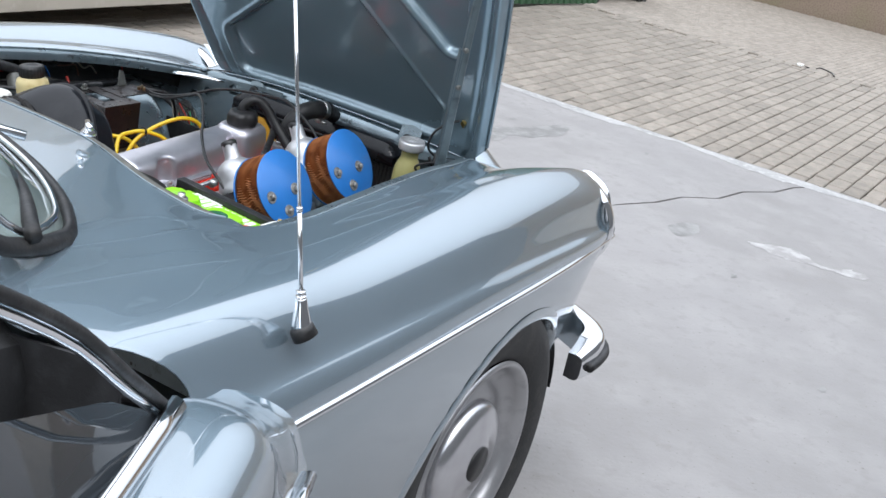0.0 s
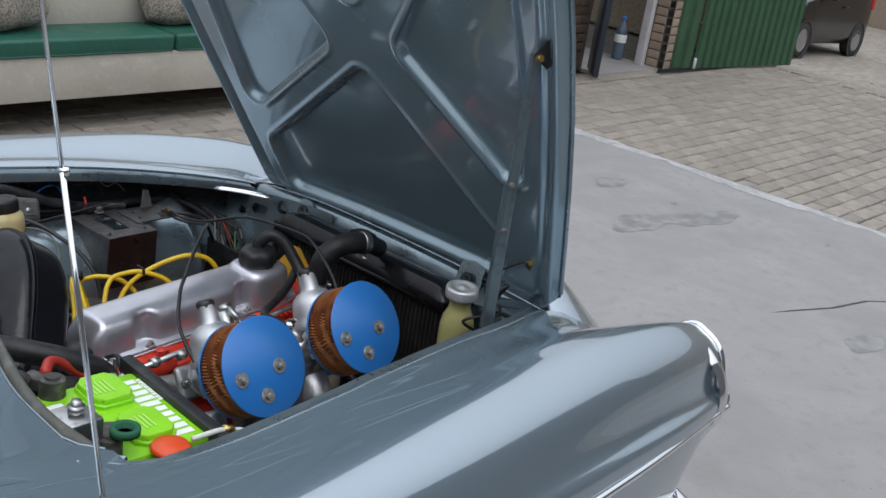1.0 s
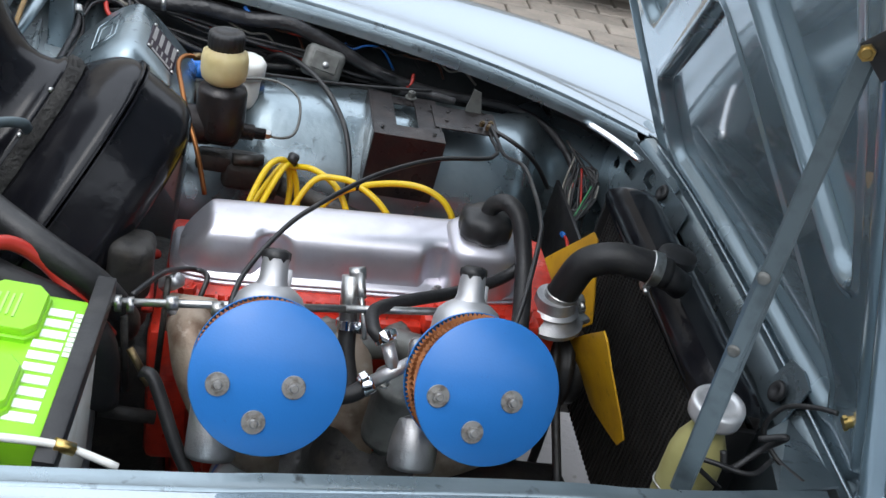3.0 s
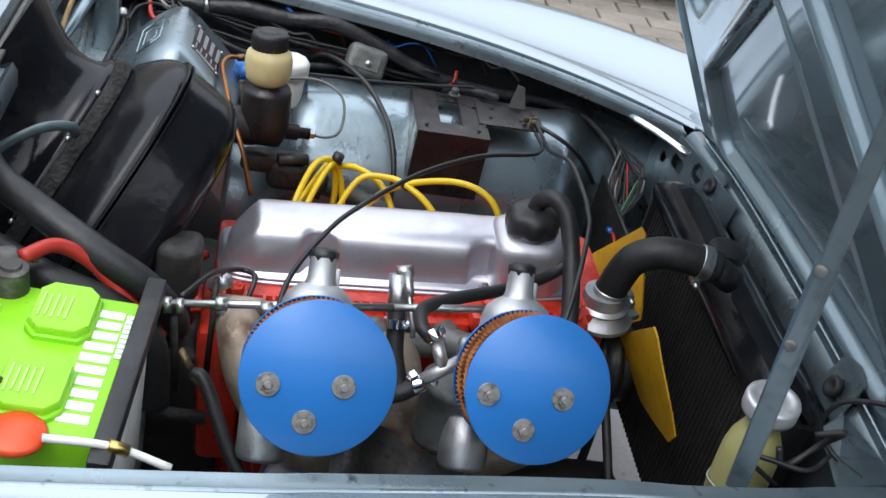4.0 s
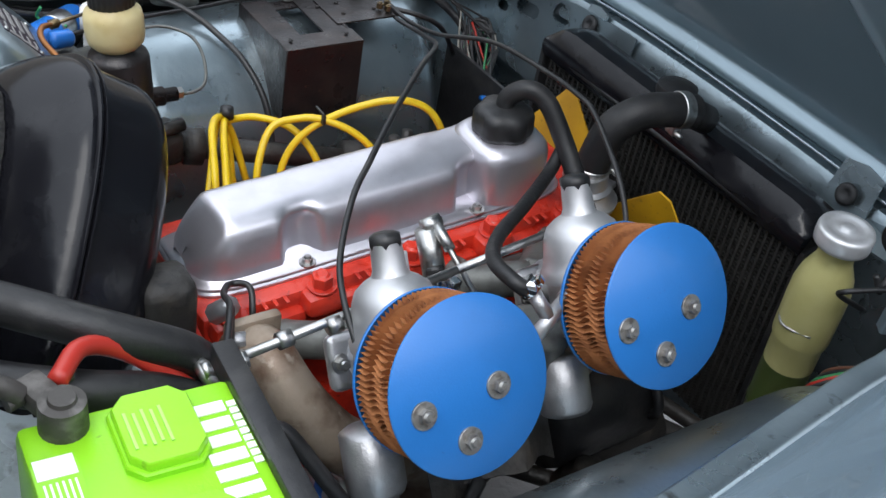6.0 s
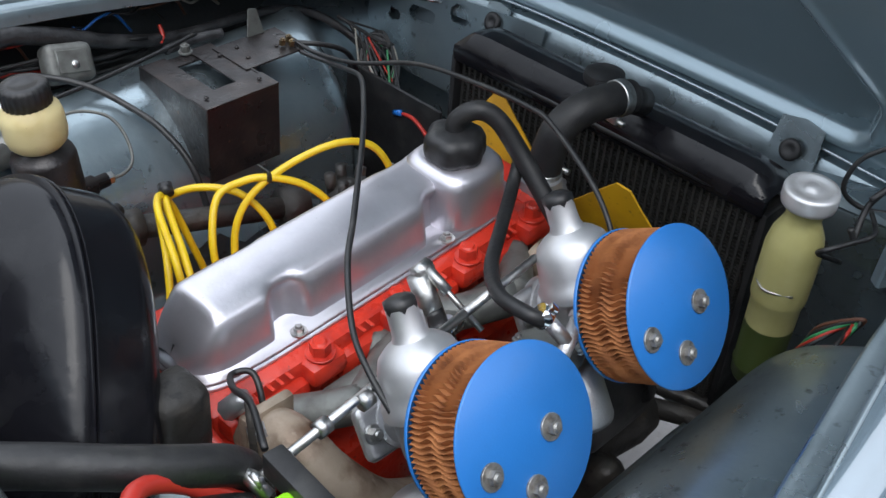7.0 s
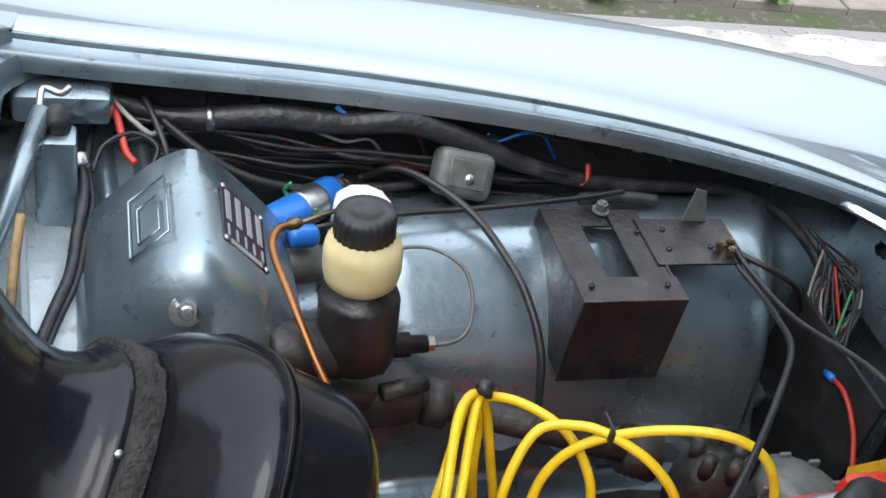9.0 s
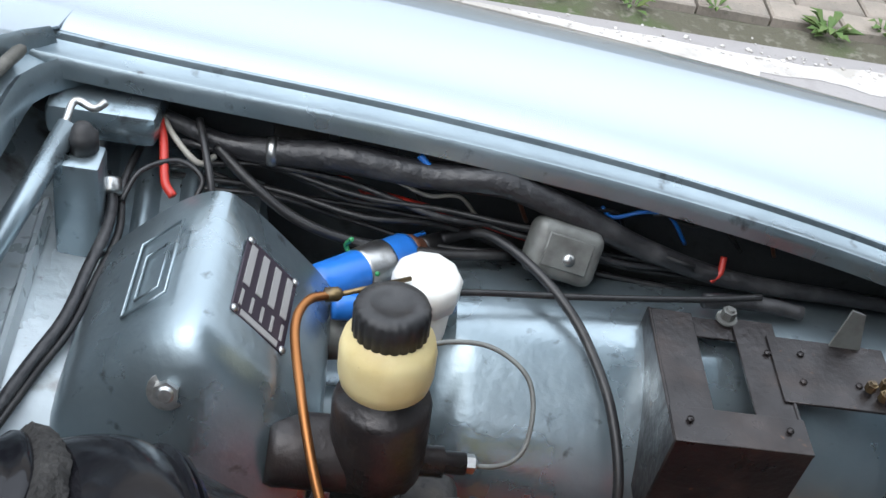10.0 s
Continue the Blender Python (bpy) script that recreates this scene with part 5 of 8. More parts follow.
MA, filtA = carburettor((0.019, -0.317, 0.757), 0.0)
MB, filtB = carburettor((0.229, -0.309, 0.764), 2.0)
for M, filt, pts, wash in ((MA, filtA, ((-0.026, -0.326, 0.751), (0.043, -0.324, 0.755), (0.011, -0.342, 0.724)), 0.0112), (MB, filtB, ((0.180, -0.320, 0.761), (0.254, -0.316, 0.761), (0.219, -0.334, 0.733)), 0.0112)):
    for k, p in enumerate(pts):
        q = M.inverted() @ Vector(p)
        b = B()
        hexbolt(b, M @ Matrix.Translation((q.x, q.y, 0.0012)) @ pose(0, 0, 0, 0, 0, 17 * k), 0.0063, 0.0052, wash)
        part("plate_bolt", b, DULLZ, filt, "steel hexagon bolt with washer")

# throttle shaft and links
b = B()
rod(b, (-0.140, -0.196, 0.728), (0.10, -0.176, 0.742), 0.0042, None, 12)
rod(b, (0.10, -0.176, 0.742), (0.20, -0.17, 0.75), 0.0042, None, 12)
for x in (-0.075, -0.03):
    lathe(b, [(0.0075, -0.006), (0.0075, 0.006)], 14, Matrix.Translation((x, -0.191, 0.7325)) @ frame_to((1, 0.08, 0.06)))
shaft = whole("throttle_shaft", b, STEEL, "thin steel throttle shaft across the engine", "throttle linkage")
b = B()
rod(b, (0.119, -0.111, 0.742), (0.128, -0.175, 0.705), 0.003, None, 10)
rod(b, (0.119, -0.111, 0.742), (0.122, -0.135, 0.729), 0.0055, None, 12)
rod(b, (0.108, -0.106, 0.738), (0.126, -0.106, 0.742), 0.0075, 0.0075, 12)
rod(b, (0.112, -0.106, 0.736), (0.116, -0.13, 0.690), 0.0115, 0.0115, 16)
link = whole("throttle_link", b, STEEL, "short steel throttle link with ball joints", "throttle linkage")
b = B()
lathe(b, [(0.0135, -0.005), (0.0135, 0.005)], 20, Matrix.Translation((0.114, -0.138, 0.694)) @ frame_to((0.1, -0.45, -0.9)))
box(b, (0.125, -0.147, 0.697), (0.010, 0.010, 0.010), None, 0.001)
whole("hose_clip", b, CHROME, "bright worm-drive hose clip", "hose clip", "hose clips")
b = B()
tube(b, [(0.114, -0.125, 0.705), (0.115, -0.140, 0.685), (0.118, -0.16, 0.66), (0.13, -0.19, 0.63)], 0.010, 12, 6)
whole("vacuum_hose", b, RUBBER, "short black rubber vacuum hose", "hose")
b = B()
for d in (0.0, 0.018, 0.030):
    rod(b, (-0.148 + d, -0.197, 0.728), (-0.141 + d, -0.1965, 0.7285), 0.0085, 0.0085, 8)
rod(b, (-0.148, -0.185, 0.733), (-0.142, -0.21, 0.72), 0.006)
whole("linkage_joint", b, STEEL, "greasy steel throttle ball joint", "throttle linkage")

# fuel tee and hoses
b = B()
rod(b, (0.128, -0.262, 0.722), (0.170, -0.247, 0.744), 0.0068, None, 12)
rod(b, (0.147, -0.254, 0.734), (0.138, -0.238, 0.752), 0.0068, None, 12)
lathe(b, [(0.009, -0.003), (0.009, 0.004)], 6, Matrix.Translation((0.170, -0.247, 0.744)) @ frame_to((0.85, 0.3, 0.4)))
whole("fuel_tee", b, ALU, "bright alloy fuel tee piece", "pipe fitting")
for p, d in (((0.134, -0.234, 0.757), (-0.5, 0.6, 0.6)), ((0.122, -0.264, 0.718), (-0.8, -0.3, -0.4))):
    b = B()
    lathe(b, [(0.0105, -0.006), (0.0112, -0.004), (0.0112, 0.004), (0.0105, 0.006)], 20, Matrix.Translation(p) @ frame_to(d))
    box(b, (0.0, 0.0125, 0), (0.009, 0.007, 0.008), Matrix.Translation(p) @ frame_to(d), 0.001)
    whole("hose_clip", b, CHROME, "bright worm-drive hose clip", "hose clip", "hose clips")
b = B()
tube(b, [(0.133, -0.238, 0.755), (0.122, -0.228, 0.762), (0.128, -0.190, 0.756), (0.168, -0.145, 0.740), (0.232, -0.100, 0.728), (0.290, -0.062, 0.728), (0.318, -0.045, 0.742)], 0.0072, 12, 8)
whole("fuel_hose", b, RUBBER, "curved black rubber hose", "hose")
b = B()
tube(b, [(0.124, -0.264, 0.719), (0.108, -0.270, 0.709), (0.085, -0.272, 0.705), (0.062, -0.262, 0.703)], 0.0088, 12, 6)
whole("fuel_hose", b, RUBBER, "short black rubber fuel hose", "hose")
b = B()
FM = Matrix.Translation((0.168, -0.226, 0.61)) @ pose(0, 0, 0, -6, 4, 0)
lathe(b, [(0.0, -0.014), (0.010, -0.013), (0.011, 0.0), (0.028, 0.003), (0.030, 0.01), (0.031, 0.068), (0.034, 0.070), (0.034, 0.078), (0.024, 0.084), (0.015, 0.086), (0, 0.086)], 32, FM)
whole("fuel_pump_bowl", b, GREYM, "dull grey fuel pump bowl", "fuel pump")
for k in range(4):
    b = B()
    a = k * 1.57 + 0.5
    hexbolt(b, FM @ Matrix.Translation((0.028 * math.cos(a), 0.028 * math.sin(a), 0.079)), 0.004, 0.004, 0.006)
    whole("small_screw", b, STEEL, "small steel screw on the fuel pump", "screw", "pump screws")

# thermostat housing, top hose
b = B()
TM = Matrix.Translation((0.382, -0.030, 0.655)) @ pose(0, 0, 0, 0, -4, 0)
lathe(b, [(0.040, 0.0), (0.041, 0.006), (0.034, 0.010), (0.030, 0.018), (0.032, 0.022), (0.027, 0.026), (0.025, 0.040)], 32, TM)
box(b, (0.0, 0.0, 0.004), (0.098, 0.044, 0.009), TM @ pose(0, 0, 0, 0, 0, 25), 0.004)
part("thermostat_housing", b, ALU, engine, "cast alloy thermostat housing")
for sx in (-1, 1):
    b = B()
    hexbolt(b, TM @ Matrix.Translation((sx * 0.040, sx * 0.0185, 0.009)), 0.0068, 0.006, 0.009)
    part("housing_bolt", b, STEEL, engine)
b = B()
box(b, (0.226, -0.012, -0.06), (0.05, 0.16, 0.13), EM, 0.012)
part("water_pump", b, RED, engine, "red painted water pump housing")
b = B()
tube(b, [(0.384, -0.030, 0.688), (0.388, -0.030, 0.715), (0.398, -0.033, 0.748), (0.424, -0.042, 0.768), (0.455, -0.050, 0.771), (0.492, -0.056, 0.766)], 0.0195, 20, 7)
whole("top_radiator_hose", b, RUBBER, "thick bent black rubber radiator hose", "hose")
for p, d, r in (((0.3845, -0.030, 0.694), (0.05, 0, 1), 0.0212), ((0.474, -0.053, 0.769), (1, -0.15, -0.1), 0.0212)):
    b = B()
    m = Matrix.Translation(p) @ frame_to(d)
    lathe(b, [(r - 0.001, -0.007), (r, -0.006), (r, 0.006), (r - 0.001, 0.007)], 32, m, cap=False)
    box(b, (0.0, -r - 0.004, 0.0), (0.016, 0.010, 0.011), m, 0.002)
    rod(b, m @ Vector((-0.016, -r - 0.005, 0)), m @ Vector((0.014, -r - 0.005, 0)), 0.0035)
    whole("hose_clamp", b, STEEL, "steel worm-drive clamp on the radiator hose", "hose clamp", "hose clamps")

# breather hose
b = B()
tube(b, [tuple(fm @ Vector((0, 0, 0.052))), tuple(fm @ Vector((0.004, 0.002, 0.072))), (0.290, -0.004, 0.798), (0.304, -0.022, 0.790), (0.313, -0.048, 0.760), (0.316, -0.080, 0.728), (0.314, -0.115, 0.70), (0.305, -0.15, 0.68)], 0.0105, 14, 7)
whole("breather_hose", b, RUBBER, "black rubber breather hose from the oil cap", "hose")

# ---- radiator and fan ----
rad = thing("radiator", (0.54, 0.0, 0.40), "black painted radiator with ribbed core", "radiator")
b = B()
rows = []
for k in range(33):
    y = -0.238 + 0.466 * k / 32
    e = min(1.0, min(k, 32 - k) / 3.0)
    e = math.sqrt(max(0.0, 1 - (1 - e) ** 2))
    zt = 0.736 - 0.010 * (1 - e)
    rows.append([(0.508, y, 0.690), (0.504, y, 0.703), (0.506, y, 0.712 + 0.004 * e), (0.520, y, 0.712 + 0.022 * e), (0.535, y, 0.714 + (zt - 0.714) * e), (0.556, y, 0.714 + (zt - 0.716) * e), (0.570, y, 0.712 + 0.012 * e), (0.574, y, 0.690)])
grid(b, rows, flip=True)
bmesh.ops.holes_fill(b, edges=[e for e in b.edges if e.is_boundary], sides=0)
bmesh.ops.recalc_face_normals(b, faces=b.faces[:])
part("top_tank", b, BLACKP, rad, "glossy black top tank")
b = B()
box(b, (0.545, -0.005, 0.545), (0.046, 0.462, 0.29), None, 0.003)
part("core", b, CORE, rad, "ribbed dark core")
b = B()
for k in range(46):
    y = -0.226 + 0.442 * k / 45
    box(b, (0.519, y, 0.545), (0.006, 0.0032, 0.285))
tagged(part("core_tube", b, CORE, rad, "", smooth=False), kind="stuff")
b = B()
for k in range(58):
    z = 0.404 + 0.283 * k / 57
    box(b, (0.5185, -0.005, z), (0.004, 0.450, 0.0008))
tagged(part("core_fin", b, CORE, rad, "", smooth=False), kind="stuff")
for y in (-0.240, 0.230):
    b = B()
    box(b, (0.54, y, 0.545), (0.062, 0.008, 0.30), None, 0.002)
    part("side_strap", b, BLACK, rad)
b = B()
tube(b, [(0.512, -0.236, 0.699), (0.508, -0.1, 0.701), (0.508, 0.1, 0.701), (0.512, 0.226, 0.699)], 0.005, 8, 3)
part("tank_seam", b, BLACK, rad)
b = B()
lathe(b, [(0.017, -0.025), (0.017, 0.0), (0.0245, 0.001), (0.0255, 0.005), (0.0240, 0.012), (0.017, 0.0155), (0, 0.0165)], 32, Matrix.Translation((0.530, 0.008, 0.745)))
box(b, (0, 0, 0.007), (0.056, 0.016, 0.007), Matrix.Translation((0.530, 0.008, 0.745)) @ pose(0, 0, 0, 0, 0, 30), 0.003)
part("filler_cap", b, BLACK, rad, "black radiator filler cap")
b = B()
rod(b, (0.515, -0.058, 0.752), (0.483, -0.055, 0.768), 0.0170, 0.0170, 24)
part("hose_neck", b, BLACK, rad)
fan = thing("cooling_fan", (0.44, -0.005, 0.575), "yellow engine cooling fan with broad blades, at rest", "fan")
FC = Vector((0.440, -0.005, 0.572))
for k in range(3):
    b = B()
    a = radians(150 + 120 * k)
    rows = []
    for i in range(9):
        r = 0.045 + 0.125 * i / 8
        w = 0.036 + 0.034 * (i / 8) ** 0.8 - (0.014 if i == 8 else 0)
        rows.append([FC + Vector((0.012 * math.sin(t) + 0.010 * t, r * math.cos(a) - w * t * math.sin(a), r * math.sin(a) + w * t * math.cos(a))) for t in (-1, -0.5, 0, 0.5, 1)])
    grid(b, rows)
    thicken(b, 0.0025)
    part("blade", b, FANY, fan, "yellow painted fan blade")
b = B()
lathe(b, [(0.050, -0.012), (0.052, -0.006), (0.052, 0.004), (0.03, 0.008), (0.0, 0.008)], 28, Matrix.Translation(FC) @ frame_to((1, 0, 0)))
lathe(b, [(0.062, -0.045), (0.062, -0.036), (0.052, -0.030), (0.062, -0.024), (0.062, -0.015)], 36, Matrix.Translation(FC) @ frame_to((1, 0, 0)))
part("hub", b, BLACK, fan, "black fan hub and pulley")
b = B()
pts = [(0.410, -0.068 + 0.0, 0.56), (0.410, -0.005, 0.622), (0.410, 0.058, 0.56), (0.410, 0.0, 0.36), (0.410, -0.07, 0.40)]
tube(b, pts + [pts[0]], 0.006, 8, 6)
tube(b, [(0.405, -0.06, 0.585), (0.405, -0.20, 0.50), (0.405, -0.19, 0.45), (0.405, -0.05, 0.40)], 0.006, 8, 6)
whole("fan_belt", b, RUBBER, "black rubber fan belt round the pulleys", "belt")
b = B()
lathe(b, [(0.0, -0.02), (0.03, -0.018), (0.055, -0.01), (0.058, 0.0), (0.058, 0.13), (0.045, 0.14), (0.0, 0.14)], 28, Matrix.Translation((0.29, -0.150, 0.45)) @ frame_to((1, 0, 0)))
whole("dynamo", b, BLACK, "dark greasy dynamo low beside the engine", "dynamo")

BRIGHTM = mat("bright_zinc_cap", (0.70, 0.70, 0.71), 0.33, 0.55)
vary(BRIGHTM, [(60, (0.6, 0.6, 0.6), 0.5, 0.7)])
# ---- washer bottle ----
bottle = thing("washer_bottle", (0.490, -0.288, 0.505), "yellowed plastic expansion bottle partly filled with green coolant", "bottle")
BM = Matrix.Translation((0.490, -0.288, 0.505)) @ pose(0, 0, 0, 1.5, -3.2, 0) @ Matrix.Diagonal((0.68, 0.68, 1.0, 1.0))
b = B()
lathe(b, [(0.040, 0.088), (0.0405, 0.12), (0.0435, 0.125), (0.0445, 0.13), (0.045, 0.17), (0.0445, 0.195), (0.040, 0.212), (0.031, 0.226), (0.0275, 0.232), (0.0275, 0.246), (0.030, 0.248), (0.030, 0.252)], 36, BM, cap=False)
part("upper_shell", b, OLIVE, bottle, "clouded yellow plastic")
b = B()
lathe(b, [(0.0, 0.0), (0.034, 0.002), (0.038, 0.008), (0.0392, 0.022), (0.041, 0.025), (0.0392, 0.028), (0.040, 0.088)], 36, BM, cap=False)
part("coolant_level", b, COOLANT, bottle, "dark green coolant showing through")
b = B()
lathe(b, [(0.036, 0.250), (0.041, 0.252), (0.042, 0.256), (0.042, 0.267), (0.040, 0.2705), (0.030, 0.2715), (0.028, 0.2695), (0.012, 0.2695), (0.010, 0.2725), (0.0, 0.2725)], 40, BM)
part("cap", b, BRIGHTM, bottle, "dull metal screw cap")
b = B()
tube(b, [BM @ Vector((0.043, 0, 0.15)), BM @ Vector((0.048, 0.03, 0.15)), BM @ Vector((0.0, 0.047, 0.15)), BM @ Vector((-0.047, 0.01, 0.15)), BM @ Vector((-0.03, -0.035, 0.15))], 0.0015, 6, 5)
part("retaining_strap", b, STEEL, bottle)

# ---- battery ----
bat = thing("car_battery", (-0.228, -0.328, 0.57), "lime-green car battery with printed top", "battery")
YB = pose(-0.228, -0.328, 0.0, 0, 0, -4)
b = B()
box(b, (0, 0, 0.665), (0.150, 0.190, 0.19), YB, 0.006)
part("case", b, LIME, bat, "lime green battery case")
for yy in (0.055, -0.045):
    b = B()
    for g, z0, z1 in ((0.0, 0.757, 0.766), (0.0025, 0.766, 0.7735)):
        ol = [(sx * (0.029 - g) if k else sx * (0.019 - g), sy * (0.025 - g) if k else sy * (0.036 - g)) for sx, sy, k in ((1, 1, 0), (1, 1, 1), (1, -1, 1), (1, -1, 0), (-1, -1, 0), (-1, -1, 1), (-1, 1, 1), (-1, 1, 0))]
        ringloft(b, [[YB @ Vector((0.012 + px * q, yy + py * q, z)) for px, py in ol] for z, q in ((z0, 1.0), (z1 - 0.0015, 1.0), (z1, 0.965))])
    cap = part("vent_cap", b, LIME, bat, "lime green vent cap")
    b = B()
    for r_ in range(5):
        box(b, (-0.002 + 0.006 * r_ - 0.006, yy - 0.002, 0.7743), (0.0022, 0.034 - 0.004 * (r_ % 2), 0.0008), YB, 0.0, 1)
    part("moulded_print", b, PALELIME, cap, "small pale green moulded print")


# a row of block letters of the maker, drawn as plain bars
b = B()
w = 0.155 / 10
for k in range(10):
    y0 = -0.0775 + w * (k + 0.5) - 0.002
    box(b, (0.050, y0, 0.7607), (0.026, w * 0.66, 0.0012), YB, 0.0, 1)
part("printed_lettering", b, LABEL, bat, "row of white block lettering", smooth=False)
b = B()
for k in range(9):
    box(b, (0.068, 0.012 + 0.007 * k, 0.7607), (0.006, 0.005, 0.0012), YB, 0.0, 1)
part("printed_lettering", b, LABEL, bat, "small white printed line", smooth=False)
b = B()
box(b, (-0.058, -0.005, 0.7606), (0.030, 0.120, 0.001), YB)
lab = part("label_sticker", b, LIME, bat, "pale printed sticker", smooth=False)
b = B()
for k in range(6):
    box(b, (-0.068 + 0.004 * k, 0.012, 0.7613), (0.0015, 0.05, 0.0006), YB)
box(b, (-0.058, -0.045, 0.7613), (0.022, 0.022, 0.0006), YB)
box(b, (-0.058, 0.050, 0.7613), (0.026, 0.018, 0.0006), YB)
part("sticker_print", b, LABEL, lab, "white and dark sticker print", smooth=False)
b = B()
box(b, (0.0815, 0.0, 0.758), (0.018, 0.250, 0.022), YB, 0.002)
box(b, (0.0815, -0.12, 0.67), (0.003, 0.020, 0.17), YB, 0.001)
part("hold_down_bar", b, BLACK, bat, "dark steel hold-down bar")
b = B()
box(b, (0.083, -0.02, 0.665), (0.004, 0.19, 0.17), YB, 0.001)
part("tray_side", b, WHITEP, bat, "dirty pale tray side")
TERM = mat("lead_terminal", (0.07, 0.065, 0.06), 0.6, 0.4)
vary(TERM, [(60, (0.16, 0.15, 0.14), 0.5, 0.7)], (120, 0.001))
for p, rz in (((-0.266, -0.240, 0.772), 20), ((-0.285, -0.395, 0.772), -30)):
    b = B()
    m = Matrix.Translation(p) @ pose(0, 0, 0, 0, 0, rz)
    lathe(b, [(0.017, -0.012), (0.016, 0.012), (0.010, 0.013), (0.009, 0.016), (0, 0.016)], 20, m)
    box(b, (0.0, 0.024, 0.0), (0.022, 0.034, 0.018), m, 0.004)
    rod(b, m @ Vector((-0.022, 0.03, 0.0)), m @ Vector((0.022, 0.03, 0.0)), 0.005)
    tube(b, [m @ Vector((-0.012, 0.03, 0.004)), m @ Vector((-0.020, 0.036, 0.012)), m @ Vector((-0.03, 0.05, 0.012))], 0.008, 10, 4)
    hexbolt(b, m @ Matrix.Translation((0.022, 0.03, 0)) @ frame_to((1, 0, 0)), 0.007, 0.006)
    whole("battery_terminal", b, TERM, "dull grey lead battery clamp on the post", "battery clamp", "battery clamps")
b = B()
lathe(b, [(0.018, 0), (0.018, 0.008), (0.011, 0.008), (0.011, 0.0)], 28, Matrix.Translation((-0.272, -0.408, 0.790)))
whole("terminal_ring", b, mat("dark_green_felt", (0.01, 0.10, 0.045), 0.8), "dark green felt ring on the battery post", "ring")
b = B()
lathe(b, [(0.024, 0), (0.025, 0.003), (0.022, 0.007), (0.0, 0.009)], 24, Matrix.Translation((-0.222, -0.430, 0.762)))
whole("terminal_cover", b, mat("orange_red_plastic", (0.72, 0.075, 0.015), 0.4), "orange-red plastic terminal cover", "terminal cover")
b = B()
box(b, (-0.315, -0.372, 0.785), (0.045, 0.05, 0.055), None, 0.004)
rod(b, (-0.315, -0.372, 0.81), (-0.315, -0.372, 0.83), 0.006)
lathe(b, [(0.011, 0), (0.011, 0.008)], 6, Matrix.Translation((-0.315, -0.372, 0.815)))
whole("bonnet_latch_bracket", b, STEEL, "small bare steel bracket with bolt", "bracket")
b = B()
tube(b, [(-0.20, -0.442, 0.775), (-0.16, -0.440, 0.772), (-0.135, -0.437, 0.764), (-0.10, -0.440, 0.752)], 0.0035, 8, 5)
whole("washer_tube", b, WHITEP, "thin pale plastic tube with brass end", "tube")
b = B()
rod(b, (-0.150, -0.4395, 0.771), (-0.135, -0.437, 0.764), 0.0055)
whole("tube_connector", b, BRASS, "brass connector on a pale tube", "pipe fitting")
# ---- bonnet stay ----
stay = thing("bonnet_stay", (0.393, -0.420, 0.772), "grey painted folding steel stay propping the bonnet", "bonnet stay")
S0, S1, S2 = Vector((0.395, -0.418, 0.765)), Vector((0.366, -0.437, 1.020)), Vector((0.345, -0.456, 1.222))


def channel(b, p, q, w, dp, t=0.002, face=(-0.55, -0.8, 0.1)):
    """A U-shaped bar from p to q, its back turned to face."""
    d = (q - p)
    z = d.normalized()
    n = Vector(face)
    n = (n - z * n.dot(z)).normalized()
    x = n.cross(z)
    m = Matrix((x, n, z)).transposed().to_4x4()
    m.translation = p
    L = d.length
    u = ((-w / 2, -dp), (-w / 2, -0.002), (-w / 2 + 0.002, 0), (w / 2 - 0.002, 0), (w / 2, -0.002), (w / 2, -dp))
    grid(b, [[m @ Vector((a, c, h)) for a, c in u] for h in (0.0, L)])
    thicken(b, t)
    return m


b = B()
channel(b, S0, S1, 0.019, 0.012)
part("lower_channel", b, STAYP, stay)
b = B()
channel(b, S0.lerp(S1, 0.62) + Vector((-0.004, -0.004, 0)), S2, 0.015, 0.009)
part("upper_bar", b, STAYP, stay)
for p in (S1, S0.lerp(S1, 0.70)):
    b = B()
    lathe(b, [(0.0055, 0), (0.0055, 0.005), (0.0035, 0.0065)], 16, Matrix.Translation(p + Vector((-0.003, 0.0, 0))) @ frame_to((-0.55, -0.8, 0.1)))
    part("rivet", b, GREYM, stay)
b = B()
m = Matrix.Translation(S2 + Vector((0.006, -0.002, 0.008))) @ frame_to((-0.55, -0.8, 0.1))
box(b, (0.010, 0.010, 0.002), (0.030, 0.050, 0.003), m @ pose(0, 0, 0, 0, 0, -38), 0.001)
box(b, (0.026, 0.026, -0.010), (0.004, 0.034, 0.028), m @ pose(0, 0, 0, 0, 0, -38), 0.001)
part("top_bracket", b, BLACK, stay, "black hinge bracket on the bonnet")
b = B()
hexbolt(b, Matrix.Translation(S2 + Vector((-0.004, -0.006, -0.002))) @ frame_to((-0.55, -0.8, 0.1)), 0.006, 0.006)
part("pivot_bolt", b, BRASS, stay, "brassy pivot bolt")

